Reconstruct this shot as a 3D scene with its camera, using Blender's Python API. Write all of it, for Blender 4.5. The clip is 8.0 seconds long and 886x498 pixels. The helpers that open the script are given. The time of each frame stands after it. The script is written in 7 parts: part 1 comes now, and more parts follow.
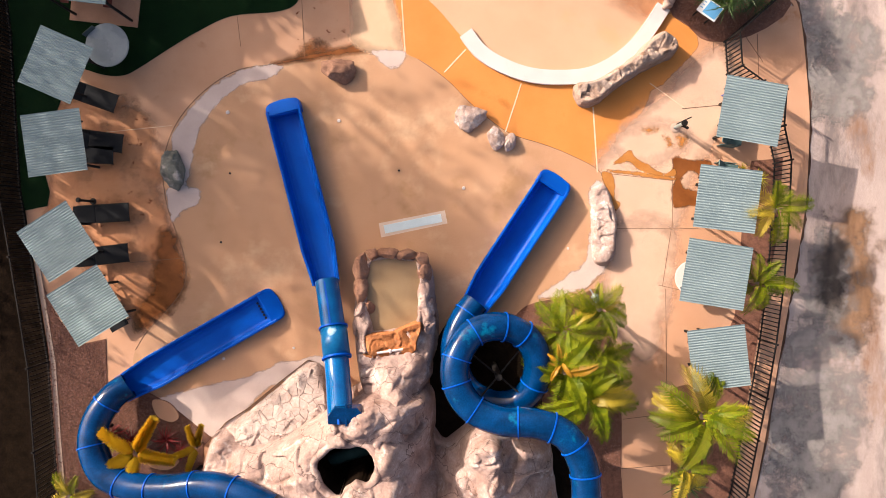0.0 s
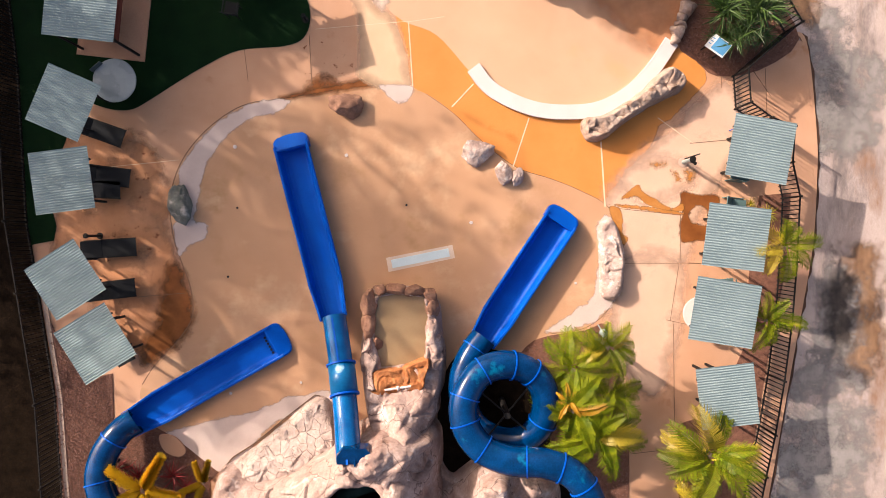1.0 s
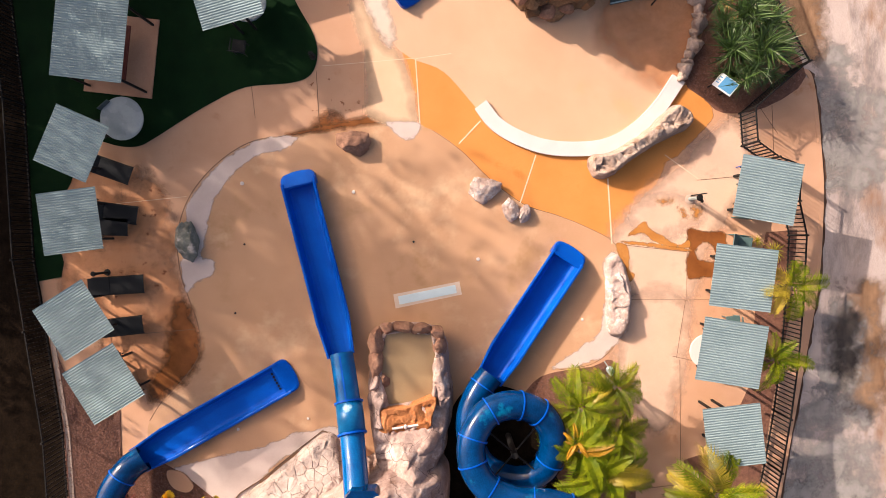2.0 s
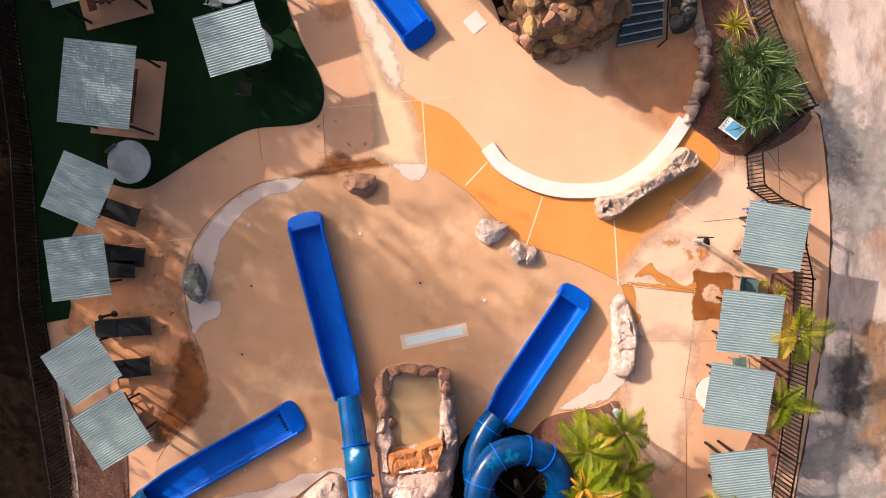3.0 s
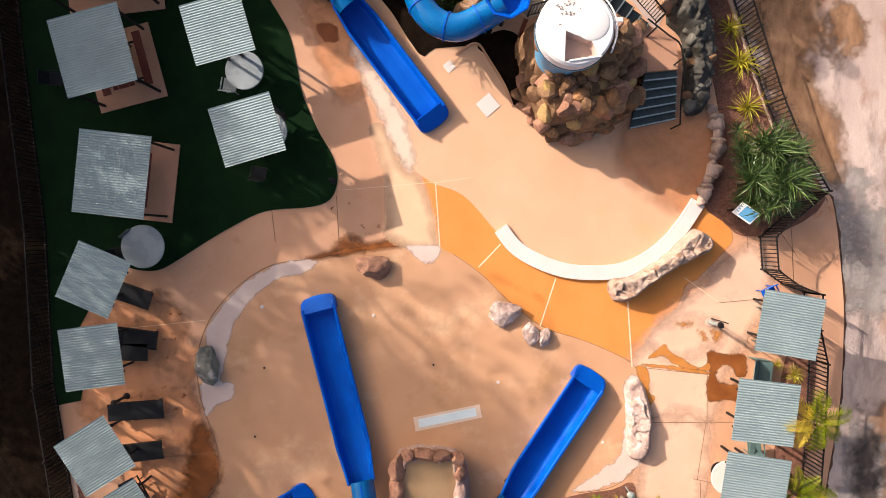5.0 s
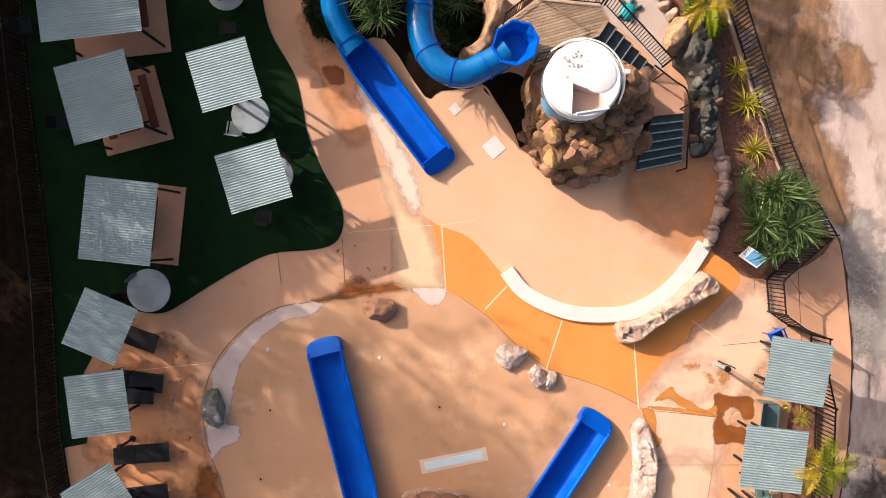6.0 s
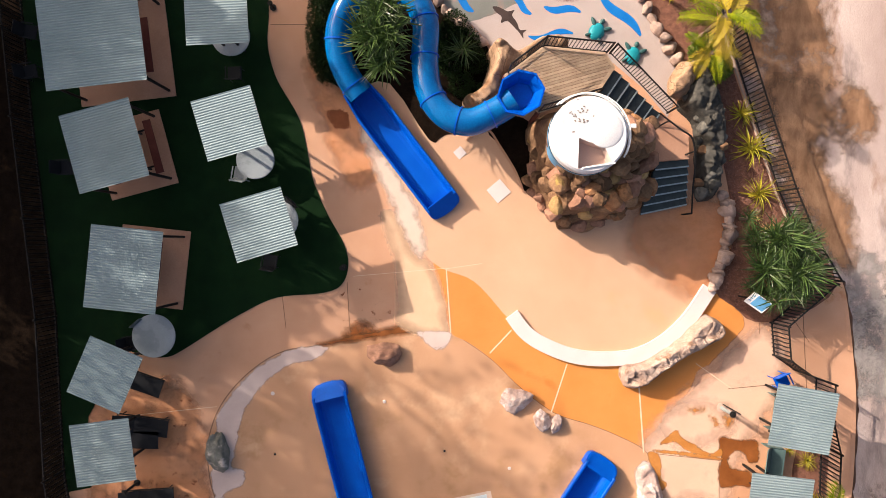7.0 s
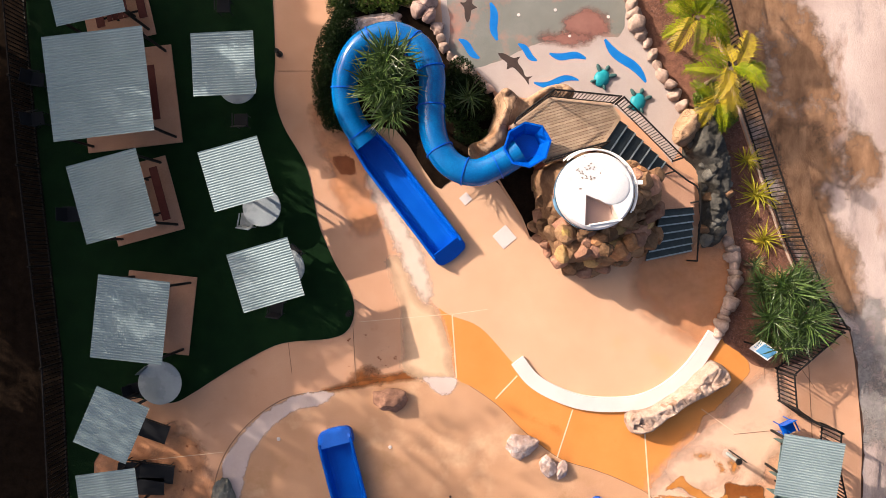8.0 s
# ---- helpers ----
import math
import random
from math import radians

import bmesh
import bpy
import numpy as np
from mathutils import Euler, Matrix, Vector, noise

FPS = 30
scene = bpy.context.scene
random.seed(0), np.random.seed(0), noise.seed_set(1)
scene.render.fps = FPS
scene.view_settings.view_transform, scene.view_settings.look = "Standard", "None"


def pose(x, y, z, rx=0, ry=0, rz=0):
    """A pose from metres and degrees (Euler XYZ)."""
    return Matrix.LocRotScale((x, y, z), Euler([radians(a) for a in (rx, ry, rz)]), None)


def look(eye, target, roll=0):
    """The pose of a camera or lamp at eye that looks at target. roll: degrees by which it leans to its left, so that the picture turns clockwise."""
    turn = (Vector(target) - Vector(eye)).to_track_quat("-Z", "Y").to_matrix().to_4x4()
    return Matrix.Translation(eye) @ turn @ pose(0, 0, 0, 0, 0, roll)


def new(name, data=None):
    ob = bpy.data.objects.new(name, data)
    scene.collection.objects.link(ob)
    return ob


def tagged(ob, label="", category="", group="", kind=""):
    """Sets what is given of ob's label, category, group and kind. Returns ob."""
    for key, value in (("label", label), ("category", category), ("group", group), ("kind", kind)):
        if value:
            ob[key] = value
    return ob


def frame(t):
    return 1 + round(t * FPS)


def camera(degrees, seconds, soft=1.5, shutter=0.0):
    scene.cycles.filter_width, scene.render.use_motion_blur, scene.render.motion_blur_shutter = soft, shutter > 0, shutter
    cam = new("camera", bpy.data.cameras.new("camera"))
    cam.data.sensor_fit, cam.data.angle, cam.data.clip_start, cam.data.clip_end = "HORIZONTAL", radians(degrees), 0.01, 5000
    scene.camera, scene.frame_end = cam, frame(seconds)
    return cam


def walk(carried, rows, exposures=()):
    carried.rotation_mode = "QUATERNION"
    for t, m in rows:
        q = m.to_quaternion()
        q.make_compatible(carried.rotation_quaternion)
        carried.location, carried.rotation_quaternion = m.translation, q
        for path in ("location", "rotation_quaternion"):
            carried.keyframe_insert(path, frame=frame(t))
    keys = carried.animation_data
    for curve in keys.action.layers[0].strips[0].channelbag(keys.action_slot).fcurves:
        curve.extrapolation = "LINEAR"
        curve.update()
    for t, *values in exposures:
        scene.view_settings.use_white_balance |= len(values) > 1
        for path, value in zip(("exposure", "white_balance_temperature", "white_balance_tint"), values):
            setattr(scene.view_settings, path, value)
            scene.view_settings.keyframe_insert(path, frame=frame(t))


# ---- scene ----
EXPOSURE = 1.1
cam = camera(70.0, 8.0, soft=0.6)
PATH = [
    (0, 1.522, -2.398, 22.764, -1.169, -0.063, -0.571),
    (0.5, 1.389, -1.845, 22.727, -1.073, -0.049, -0.566),
    (1, 1.248, -1.163, 22.701, -1.145, -0.101, -0.541),
    (1.5, 1.115, -0.494, 22.703, -1.280, -0.144, -0.524),
    (3, 0.754, 1.777, 22.697, -1.481, -0.182, -0.532),
    (3.5, 0.655, 2.441, 22.682, -1.333, -0.146, -0.527),
    (4, 0.511, 3.132, 22.673, -1.260, -0.231, -0.560),
    (4.5, 0.393, 3.794, 22.647, -1.057, -0.227, -0.576),
    (6, 0.140, 5.879, 22.570, -0.626, -0.091, -0.621),
    (6.5, 0.055, 6.677, 22.554, -0.698, -0.113, -0.654),
    (7, -0.017, 7.420, 22.547, -0.573, -0.099, -0.660),
    (7.5, -0.108, 8.145, 22.565, -0.374, -0.127, -0.665),
    (8, -0.213, 8.948, 22.573, -0.305, -0.117, -0.657),
]
walk(cam, [(t, pose(x, y, z, rx, ry, rz)) for t, x, y, z, rx, ry, rz in PATH], exposures=[(0.0, EXPOSURE), (8.0, EXPOSURE)])

# ---- light: low sun from the north-west, clear sky ----
SUN_EL, SUN_DIR = 26.0, (-0.832, 0.555)
world = bpy.data.worlds.new("sky")
scene.world = world
world.use_nodes = True
sky = world.node_tree.nodes.new("ShaderNodeTexSky")
sky.sky_type, sky.sun_disc = "NISHITA", False
sky.air_density, sky.dust_density, sky.ozone_density = 0.8, 5.0, 0.4
sky.sun_elevation, sky.sun_rotation = radians(SUN_EL), math.atan2(SUN_DIR[0], SUN_DIR[1])
backdrop = world.node_tree.nodes["Background"]
backdrop.inputs["Strength"].default_value = 0.116
haze = world.node_tree.nodes.new("ShaderNodeMix")  # a hazy, slightly warm morning sky
haze.data_type, haze.blend_type = "RGBA", "MULTIPLY"
haze.inputs["Factor"].default_value, haze.inputs["B"].default_value = 1.0, (1.06, 0.98, 0.92, 1)
world.node_tree.links.new(sky.outputs["Color"], haze.inputs["A"])
world.node_tree.links.new(haze.outputs["Result"], backdrop.inputs["Color"])
sun_data = bpy.data.lights.new("sun", "SUN")
sun_data.energy, sun_data.angle, sun_data.color = 3.75, radians(0.5), (1.0, 0.865, 0.745)
sun = new("sun", sun_data)
c = math.cos(radians(SUN_EL))
sun.matrix_world = look((SUN_DIR[0] * c * 60, SUN_DIR[1] * c * 60, math.sin(radians(SUN_EL)) * 60), (0, 0, 0))


# ---- materials ----
def surface(name, low, high, scale=3.0, rough=0.7, bump=0.2, fine=60.0, metal=0.0, spread=0.5, stain=None, stain_scale=0.5, stain_at=0.6, island=False, per_object=0.0, spec=0.18, coat=0.0, cracks=0.0, crack_scale=2.0, stain2=None, relief=0.02, relief_scale=0.6, stretch=None):
    """Two colours mixed by coarse and fine noise, an optional stain with a shape of its own, fine relief."""
    m = bpy.data.materials.new(name)
    m.use_nodes = True
    n, k = m.node_tree.nodes, m.node_tree.links
    bsdf = n["Principled BSDF"]
    where = n.new("ShaderNodeNewGeometry")
    spot = where.outputs["Position"]
    if stretch:
        pull = n.new("ShaderNodeVectorMath")
        pull.operation = "MULTIPLY"
        pull.inputs[1].default_value = stretch
        k.new(spot, pull.inputs[0])
        spot = pull.outputs[0]

    def cloud(size, detail, rough_by=0.6):
        t = n.new("ShaderNodeTexNoise")
        t.inputs["Scale"].default_value, t.inputs["Detail"].default_value, t.inputs["Roughness"].default_value = size, detail, rough_by
        k.new(spot, t.inputs["Vector"])
        return t.outputs["Fac"]

    def sharpen(value, a, b):
        r = n.new("ShaderNodeMapRange")
        r.inputs["From Min"].default_value, r.inputs["From Max"].default_value = a, b
        k.new(value, r.inputs["Value"])
        return r.outputs["Result"]

    def blend(fac, a, b, kind="MIX"):
        x = n.new("ShaderNodeMix")
        x.data_type, x.blend_type = "RGBA", kind
        if isinstance(fac, float):
            x.inputs["Factor"].default_value = fac
        else:
            k.new(fac, x.inputs["Factor"])
        for socket, v in ((x.inputs["A"], a), (x.inputs["B"], b)):
            if isinstance(v, tuple):
                socket.default_value = (*v, 1)
            else:
                k.new(v, socket)
        return x.outputs["Result"]

    coarse = sharpen(cloud(scale, 5), 0.5 - spread / 2, 0.5 + spread / 2)
    col = blend(coarse, low, high)
    grain = sharpen(cloud(fine, 5), 0.32, 0.68)
    dark = tuple(v * 0.72 for v in low)
    col = blend(grain, col, blend(0.5, col, dark))
    if stain:
        mask = sharpen(cloud(stain_scale, 6, 0.65), stain_at, stain_at + 0.12)
        col = blend(mask, col, stain)
    if stain2:
        shift = n.new("ShaderNodeVectorMath")
        shift.operation = "ADD"
        shift.inputs[1].default_value = (31.0, 17.0, 5.0)
        k.new(spot, shift.inputs[0])
        t2 = n.new("ShaderNodeTexNoise")
        t2.inputs["Scale"].default_value, t2.inputs["Detail"].default_value, t2.inputs["Roughness"].default_value = stain_scale * 1.6, 7, 0.68
        k.new(shift.outputs[0], t2.inputs["Vector"])
        col = blend(sharpen(t2.outputs["Fac"], stain_at - 0.02, stain_at + 0.14), col, stain2)
    if cracks:
        v = n.new("ShaderNodeTexVoronoi")
        v.feature = "DISTANCE_TO_EDGE"
        v.inputs["Scale"].default_value = crack_scale
        wob = n.new("ShaderNodeTexNoise")
        wob.inputs["Scale"].default_value, wob.inputs["Detail"].default_value = crack_scale * 1.3, 4
        k.new(spot, wob.inputs["Vector"])
        far = n.new("ShaderNodeVectorMath")
        far.operation = "MULTIPLY_ADD"
        far.inputs[1].default_value = (0.9 / crack_scale,) * 3
        k.new(wob.outputs["Color"], far.inputs[0])
        k.new(spot, far.inputs[2])
        k.new(far.outputs[0], v.inputs["Vector"])
        line = sharpen(v.outputs["Distance"], cracks, 0.0)
        col = blend(line, col, tuple(v2 * 0.45 for v2 in low))
    if per_object or island:
        if island:
            rnd = where.outputs["Random Per Island"]
        else:
            info = n.new("ShaderNodeObjectInfo")
            rnd = info.outputs["Random"]
        r = n.new("ShaderNodeMapRange")
        amount = per_object or 0.35
        r.inputs["To Min"].default_value, r.inputs["To Max"].default_value = 1 - amount, 1 + amount
        k.new(rnd, r.inputs["Value"])
        hsv = n.new("ShaderNodeHueSaturation")
        k.new(r.outputs["Result"], hsv.inputs["Value"])
        k.new(col, hsv.inputs["Color"])
        col = hsv.outputs["Color"]
    k.new(col, bsdf.inputs["Base Color"])
    rr = n.new("ShaderNodeMapRange")
    rr.inputs["To Min"].default_value, rr.inputs["To Max"].default_value = max(rough - 0.12, 0.02), min(rough + 0.1, 1)
    k.new(coarse, rr.inputs["Value"])
    k.new(rr.outputs["Result"], bsdf.inputs["Roughness"])
    bsdf.inputs["Metallic"].default_value = metal
    bsdf.inputs["Specular IOR Level"].default_value = spec
    if coat:
        bsdf.inputs["Coat Weight"].default_value, bsdf.inputs["Coat Roughness"].default_value = coat, 0.12
    if bump:
        b = n.new("ShaderNodeBump")
        b.inputs["Strength"].default_value, b.inputs["Distance"].default_value = bump, relief
        k.new(cloud(fine * relief_scale, 6), b.inputs["Height"])
        k.new(b.outputs["Normal"], bsdf.inputs["Normal"])
    return m


def leafy(name, low, high, scale=3.0, through_light=0.35, spec=0.3):
    m = surface(name, low, high, scale, 0.42, 0.0, 25.0, per_object=0.35, spec=spec)
    n, k = m.node_tree.nodes, m.node_tree.links
    bsdf, out = n["Principled BSDF"], n["Material Output"]
    tr = n.new("ShaderNodeBsdfTranslucent")
    k.new(bsdf.inputs["Base Color"].links[0].from_socket, tr.inputs["Color"])
    mix = n.new("ShaderNodeMixShader")
    mix.inputs[0].default_value = through_light
    k.new(bsdf.outputs[0], mix.inputs[1])
    k.new(tr.outputs[0], mix.inputs[2])
    k.new(mix.outputs[0], out.inputs["Surface"])
    return m


# Near-black earth: the shade of verge, hollows and cave is put into it.
M_EARTH_SHADE = surface("dark_earth", (0.005, 0.0035, 0.0025), (0.02, 0.013, 0.009), 3.0, 0.95, 1.0, 18, spec=0.0)
M_ROAD = surface("weathered_road", (0.34, 0.25, 0.22), (0.62, 0.51, 0.465), 0.35, 0.9, 0.5, 30, stain=(0.26, 0.15, 0.1), stain_scale=0.3, stain_at=0.54, stain2=(0.2, 0.16, 0.15), stretch=(1.7, 0.6, 1.0), relief=0.03)
M_ROAD_BROWN = surface("earth_on_road", (0.14, 0.07, 0.035), (0.4, 0.235, 0.14), 1.6, 0.9, 0.5, 30, stretch=(1.6, 0.6, 1.0))
M_ROAD_GREY = surface("blue_grey_road", (0.24, 0.215, 0.2), (0.38, 0.335, 0.315), 1.4, 0.9, 0.5, 30, stretch=(1.6, 0.6, 1.0))
M_TAR = surface("tar_patch", (0.035, 0.028, 0.026), (0.1, 0.08, 0.07), 3.0, 0.8, 0.5, 30, stretch=(1.8, 0.6, 1.0))
M_BLEACHED = surface("sun_bleached_salmon", (0.6, 0.385, 0.275), (0.7, 0.48, 0.36), 0.9, 0.75, 0.12, 34)
M_KERB_DIRT = surface("kerb_dirt", (0.05, 0.022, 0.014), (0.16, 0.085, 0.055), 3.0, 0.95, 0.6, 30)
M_STRIP = surface("pale_strip", (0.46, 0.33, 0.26), (0.56, 0.42, 0.34), 0.8, 0.85, 0.2)
M_DECK = surface("salmon_concrete", (0.5, 0.262, 0.15), (0.61, 0.36, 0.235), 0.7, 0.7, 0.12, 34, stain=(0.4, 0.17, 0.075), stain_scale=0.6, stain_at=0.64, stain2=(0.38, 0.175, 0.09))
M_PAD = surface("tan_concrete", (0.47, 0.255, 0.14), (0.575, 0.335, 0.2), 0.45, 0.6, 0.08, 34, stain=(0.4, 0.22, 0.11), stain_scale=0.35, stain_at=0.56, stain2=(0.57, 0.36, 0.22))
M_PALE_BAND = surface("worn_pale_concrete", (0.62, 0.47, 0.37), (0.7, 0.56, 0.46), 1.2, 0.7, 0.1)
# Cream tone of the path where sunlight is painted in.
M_WARM_BAND = surface("worn_cream_concrete", (0.62, 0.41, 0.26), (0.7, 0.49, 0.32), 1.2, 0.7, 0.1)
M_PAD_LIGHT = surface("peach_concrete", (0.58, 0.345, 0.215), (0.66, 0.425, 0.28), 0.5, 0.6, 0.08, 34, stain=(0.6, 0.34, 0.18), stain_scale=0.3, stain_at=0.6)
M_ORANGE = surface("orange_concrete", (0.58, 0.212, 0.048), (0.68, 0.285, 0.08), 0.6, 0.6, 0.08, 60, stain=(0.5, 0.17, 0.03), stain_scale=0.6, stain_at=0.6)
M_SLAB = surface("weathered_slab", (0.38, 0.2, 0.125), (0.5, 0.285, 0.19), 1.2, 0.8, 0.15, 34)
M_DAMP = surface("damp_salmon_concrete", (0.5, 0.21, 0.09), (0.6, 0.3, 0.165), 1.2, 0.6, 0.1, 34)
M_WET = surface("rust_stain", (0.15, 0.04, 0.012), (0.29, 0.095, 0.03), 2.0, 0.4, 0.05)
M_RUST = surface("rust_water_stain", (0.15, 0.045, 0.012), (0.31, 0.11, 0.03), 2.0, 0.4, 0.05)
M_DRY = surface("dry_concrete", (0.54, 0.415, 0.365), (0.64, 0.52, 0.47), 1.5, 0.75, 0.1)
M_WHITE = surface("white_concrete", (0.62, 0.54, 0.515), (0.71, 0.63, 0.61), 1.5, 0.7, 0.1)
M_JOINT = surface("joint_dark", (0.16, 0.09, 0.058), (0.23, 0.14, 0.09), 3, 0.9, 0)
M_JOINT_PALE = surface("joint_pale", (0.68, 0.5, 0.34), (0.74, 0.58, 0.42), 3, 0.8, 0)
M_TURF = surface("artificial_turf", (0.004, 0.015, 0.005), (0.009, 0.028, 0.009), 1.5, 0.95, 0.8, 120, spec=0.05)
M_MULCH = surface("bark_mulch", (0.12, 0.05, 0.034), (0.28, 0.135, 0.09), 6, 0.95, 0.7, 30, relief=0.02)
M_CHIP = surface("bark_chip", (0.13, 0.06, 0.045), (0.3, 0.16, 0.12), 12, 0.95, 0.3, 40, island=True)
M_ROOF = surface("galvanised_sheet", (0.19, 0.25, 0.262), (0.285, 0.36, 0.372), 0.9, 0.5, 0.05, 40, metal=0.1, per_object=0.05)
M_STEEL = surface("dark_steel", (0.01, 0.009, 0.009), (0.02, 0.017, 0.016), 6, 0.6, 0.05, spec=0.15)
M_SLING = surface("charcoal_sling", (0.006, 0.007, 0.009), (0.014, 0.015, 0.019), 8, 0.8, 0.2, spec=0.2)
M_FLUME = surface("blue_gelcoat", (0.0, 0.06, 0.41), (0.0, 0.115, 0.58), 1.0, 0.4, 0.02, 30, spec=0.1, coat=0.02)
M_TUBE = surface("weathered_blue_gelcoat", (0.0, 0.014, 0.052), (0.0, 0.055, 0.21), 1.5, 0.16, 0.03, 25, spec=0.25, coat=0.05, stain=(0.0, 0.12, 0.24), stain_scale=1.2, stain_at=0.6)
M_TUBE_BRIGHT = surface("bright_blue_gelcoat", (0.0, 0.065, 0.24), (0.0, 0.155, 0.42), 1.3, 0.15, 0.03, 25, spec=0.3, coat=0.05, stain=(0.0, 0.04, 0.16), stain_scale=1.1, stain_at=0.62)
M_TUBE_WORN = surface("worn_teal_gelcoat", (0.0, 0.09, 0.25), (0.01, 0.16, 0.38), 2.0, 0.35, 0.05, 25, spec=0.25, stain=(0.32, 0.5, 0.6), stain_scale=1.6, stain_at=0.58)
M_ROCK = surface("pale_rockwork", (0.28, 0.175, 0.145), (0.53, 0.4, 0.355), 1.6, 0.9, 0.9, 12, stain=(0.22, 0.125, 0.095), stain_scale=1.1, stain_at=0.575, stain2=(0.6, 0.5, 0.46), relief=0.05, cracks=0.012, crack_scale=0.65)
M_ROCK_BROWN = surface("brown_rockwork", (0.18, 0.085, 0.056), (0.39, 0.22, 0.15), 2.4, 0.85, 0.7, 12, per_object=0.25, relief=0.05)
M_ROCK_TAN = surface("tan_rockwork", (0.1, 0.05, 0.027), (0.3, 0.18, 0.1), 2.2, 0.85, 0.7, 12, per_object=0.4, stain=(0.3, 0.22, 0.06), stain_scale=1.2, stain_at=0.64, stain2=(0.38, 0.19, 0.1), relief=0.05)
M_ROCK_ORANGE = surface("orange_rockwork", (0.2, 0.085, 0.035), (0.45, 0.24, 0.12), 2.4, 0.85, 0.7, 12, per_object=0.35, relief=0.05)
M_ROCK_GREY = surface("grey_rockwork", (0.04, 0.04, 0.038), (0.16, 0.15, 0.13), 2.5, 0.85, 0.7, 12, per_object=0.4, relief=0.05)
M_ROCK_OCHRE = surface("ochre_rockwork", (0.25, 0.15, 0.06), (0.42, 0.28, 0.13), 2.4, 0.85, 0.7, 12, per_object=0.3, relief=0.05)
M_ROCK_WARM = surface("warm_tan_rockwork", (0.23, 0.135, 0.08), (0.47, 0.315, 0.205), 1.8, 0.85, 0.8, 9, stain=(0.26, 0.13, 0.06), stain_scale=1.2, stain_at=0.56, relief=0.07, cracks=0.015, crack_scale=0.9)
M_ROCK_PALE = surface("pale_pink_rockwork", (0.27, 0.18, 0.145), (0.52, 0.4, 0.34), 2.2, 0.9, 0.8, 12, per_object=0.22, stain=(0.2, 0.12, 0.085), stain_scale=1.6, stain_at=0.58, relief=0.05)
M_RUNOFF = surface("orange_run_off", (0.4, 0.15, 0.03), (0.53, 0.24, 0.07), 2.5, 0.5, 0.05, 34)
M_MURAL_RED = surface("faded_red_mural_paint", (0.2, 0.09, 0.075), (0.3, 0.15, 0.12), 1.2, 0.65, 0.05, 34)
M_FLAG = surface("flagged_rockwork", (0.4, 0.29, 0.25), (0.6, 0.49, 0.44), 1.6, 0.9, 0.9, 10, stain=(0.34, 0.22, 0.17), stain_scale=1.0, stain_at=0.6, cracks=0.03, crack_scale=2.4, relief=0.06)
M_WHITE_ROCK = surface("white_rock", (0.3, 0.2, 0.17), (0.6, 0.48, 0.435), 2.6, 0.9, 1.0, 9, stain=(0.27, 0.165, 0.12), stain_scale=1.8, stain_at=0.56, stain2=(0.64, 0.57, 0.54), relief=0.08)
M_RIDGE = surface("weathered_pale_rock", (0.27, 0.175, 0.13), (0.55, 0.43, 0.365), 2.4, 0.9, 1.0, 11, stain=(0.2, 0.115, 0.075), stain_scale=1.9, stain_at=0.54, relief=0.06)
M_ROCK_MOSS = surface("mottled_grey_rock", (0.1, 0.105, 0.09), (0.28, 0.27, 0.23), 3.0, 0.9, 0.9, 10, stain=(0.44, 0.39, 0.35), stain_scale=2.2, stain_at=0.55, relief=0.06)
M_STONE = surface("pale_flagstone", (0.38, 0.28, 0.245), (0.6, 0.49, 0.44), 2.2, 0.9, 0.9, 10, per_object=0.12, stain=(0.36, 0.22, 0.17), stain_scale=1.3, stain_at=0.6, relief=0.05)
M_WATER = surface("murky_water", (0.29, 0.185, 0.095), (0.39, 0.27, 0.15), 0.8, 0.12, 0.0, coat=0.5)
M_SPILL = surface("stained_spillway", (0.33, 0.1, 0.03), (0.5, 0.215, 0.085), 2.5, 0.6, 0.6, 14, stain=(0.2, 0.08, 0.03), stain_scale=1.6, stain_at=0.55, relief=0.07)
M_PAINT = surface("white_paint", (0.78, 0.76, 0.74), (0.84, 0.82, 0.8), 2, 0.45, 0.03)
M_DRUM = surface("chalky_white_paint", (0.58, 0.58, 0.595), (0.68, 0.67, 0.68), 1.6, 0.5, 0.05, 30, stain=(0.5, 0.5, 0.52), stain_scale=2.0, stain_at=0.62)
M_SKYBLUE = surface("sky_blue_paint", (0.1, 0.3, 0.55), (0.14, 0.38, 0.62), 2, 0.4, 0.03)
M_PALE_BLUE = surface("pale_blue_plastic", (0.58, 0.68, 0.72), (0.66, 0.76, 0.8), 2, 0.5, 0.03)
M_TIMBER = surface("deck_timber", (0.32, 0.215, 0.14), (0.5, 0.37, 0.26), 3, 0.75, 0.3, 30, per_object=0.15)
M_TREAD = surface("dark_tread", (0.04, 0.05, 0.05), (0.08, 0.1, 0.1), 4, 0.6, 0.2)
M_NOSE = surface("steel_nosing", (0.3, 0.36, 0.36), (0.42, 0.48, 0.48), 4, 0.4, 0.05, metal=0.4)
M_TABLE = surface("table_top", (0.23, 0.262, 0.278), (0.36, 0.395, 0.415), 1.6, 0.3, 0.03, spec=0.35)
M_SLATE = surface("slate_plastic", (0.05, 0.065, 0.07), (0.085, 0.105, 0.11), 4, 0.5, 0.05)
M_BENCH = surface("red_brown_timber", (0.09, 0.018, 0.014), (0.15, 0.04, 0.03), 4, 0.6, 0.2)
M_GREEN_CHAIR = surface("grey_green_plastic", (0.07, 0.12, 0.12), (0.11, 0.17, 0.165), 4, 0.5, 0.05)
M_TEAL = surface("teal_paint", (0.01, 0.2, 0.25), (0.02, 0.29, 0.34), 5, 0.4, 0.05)
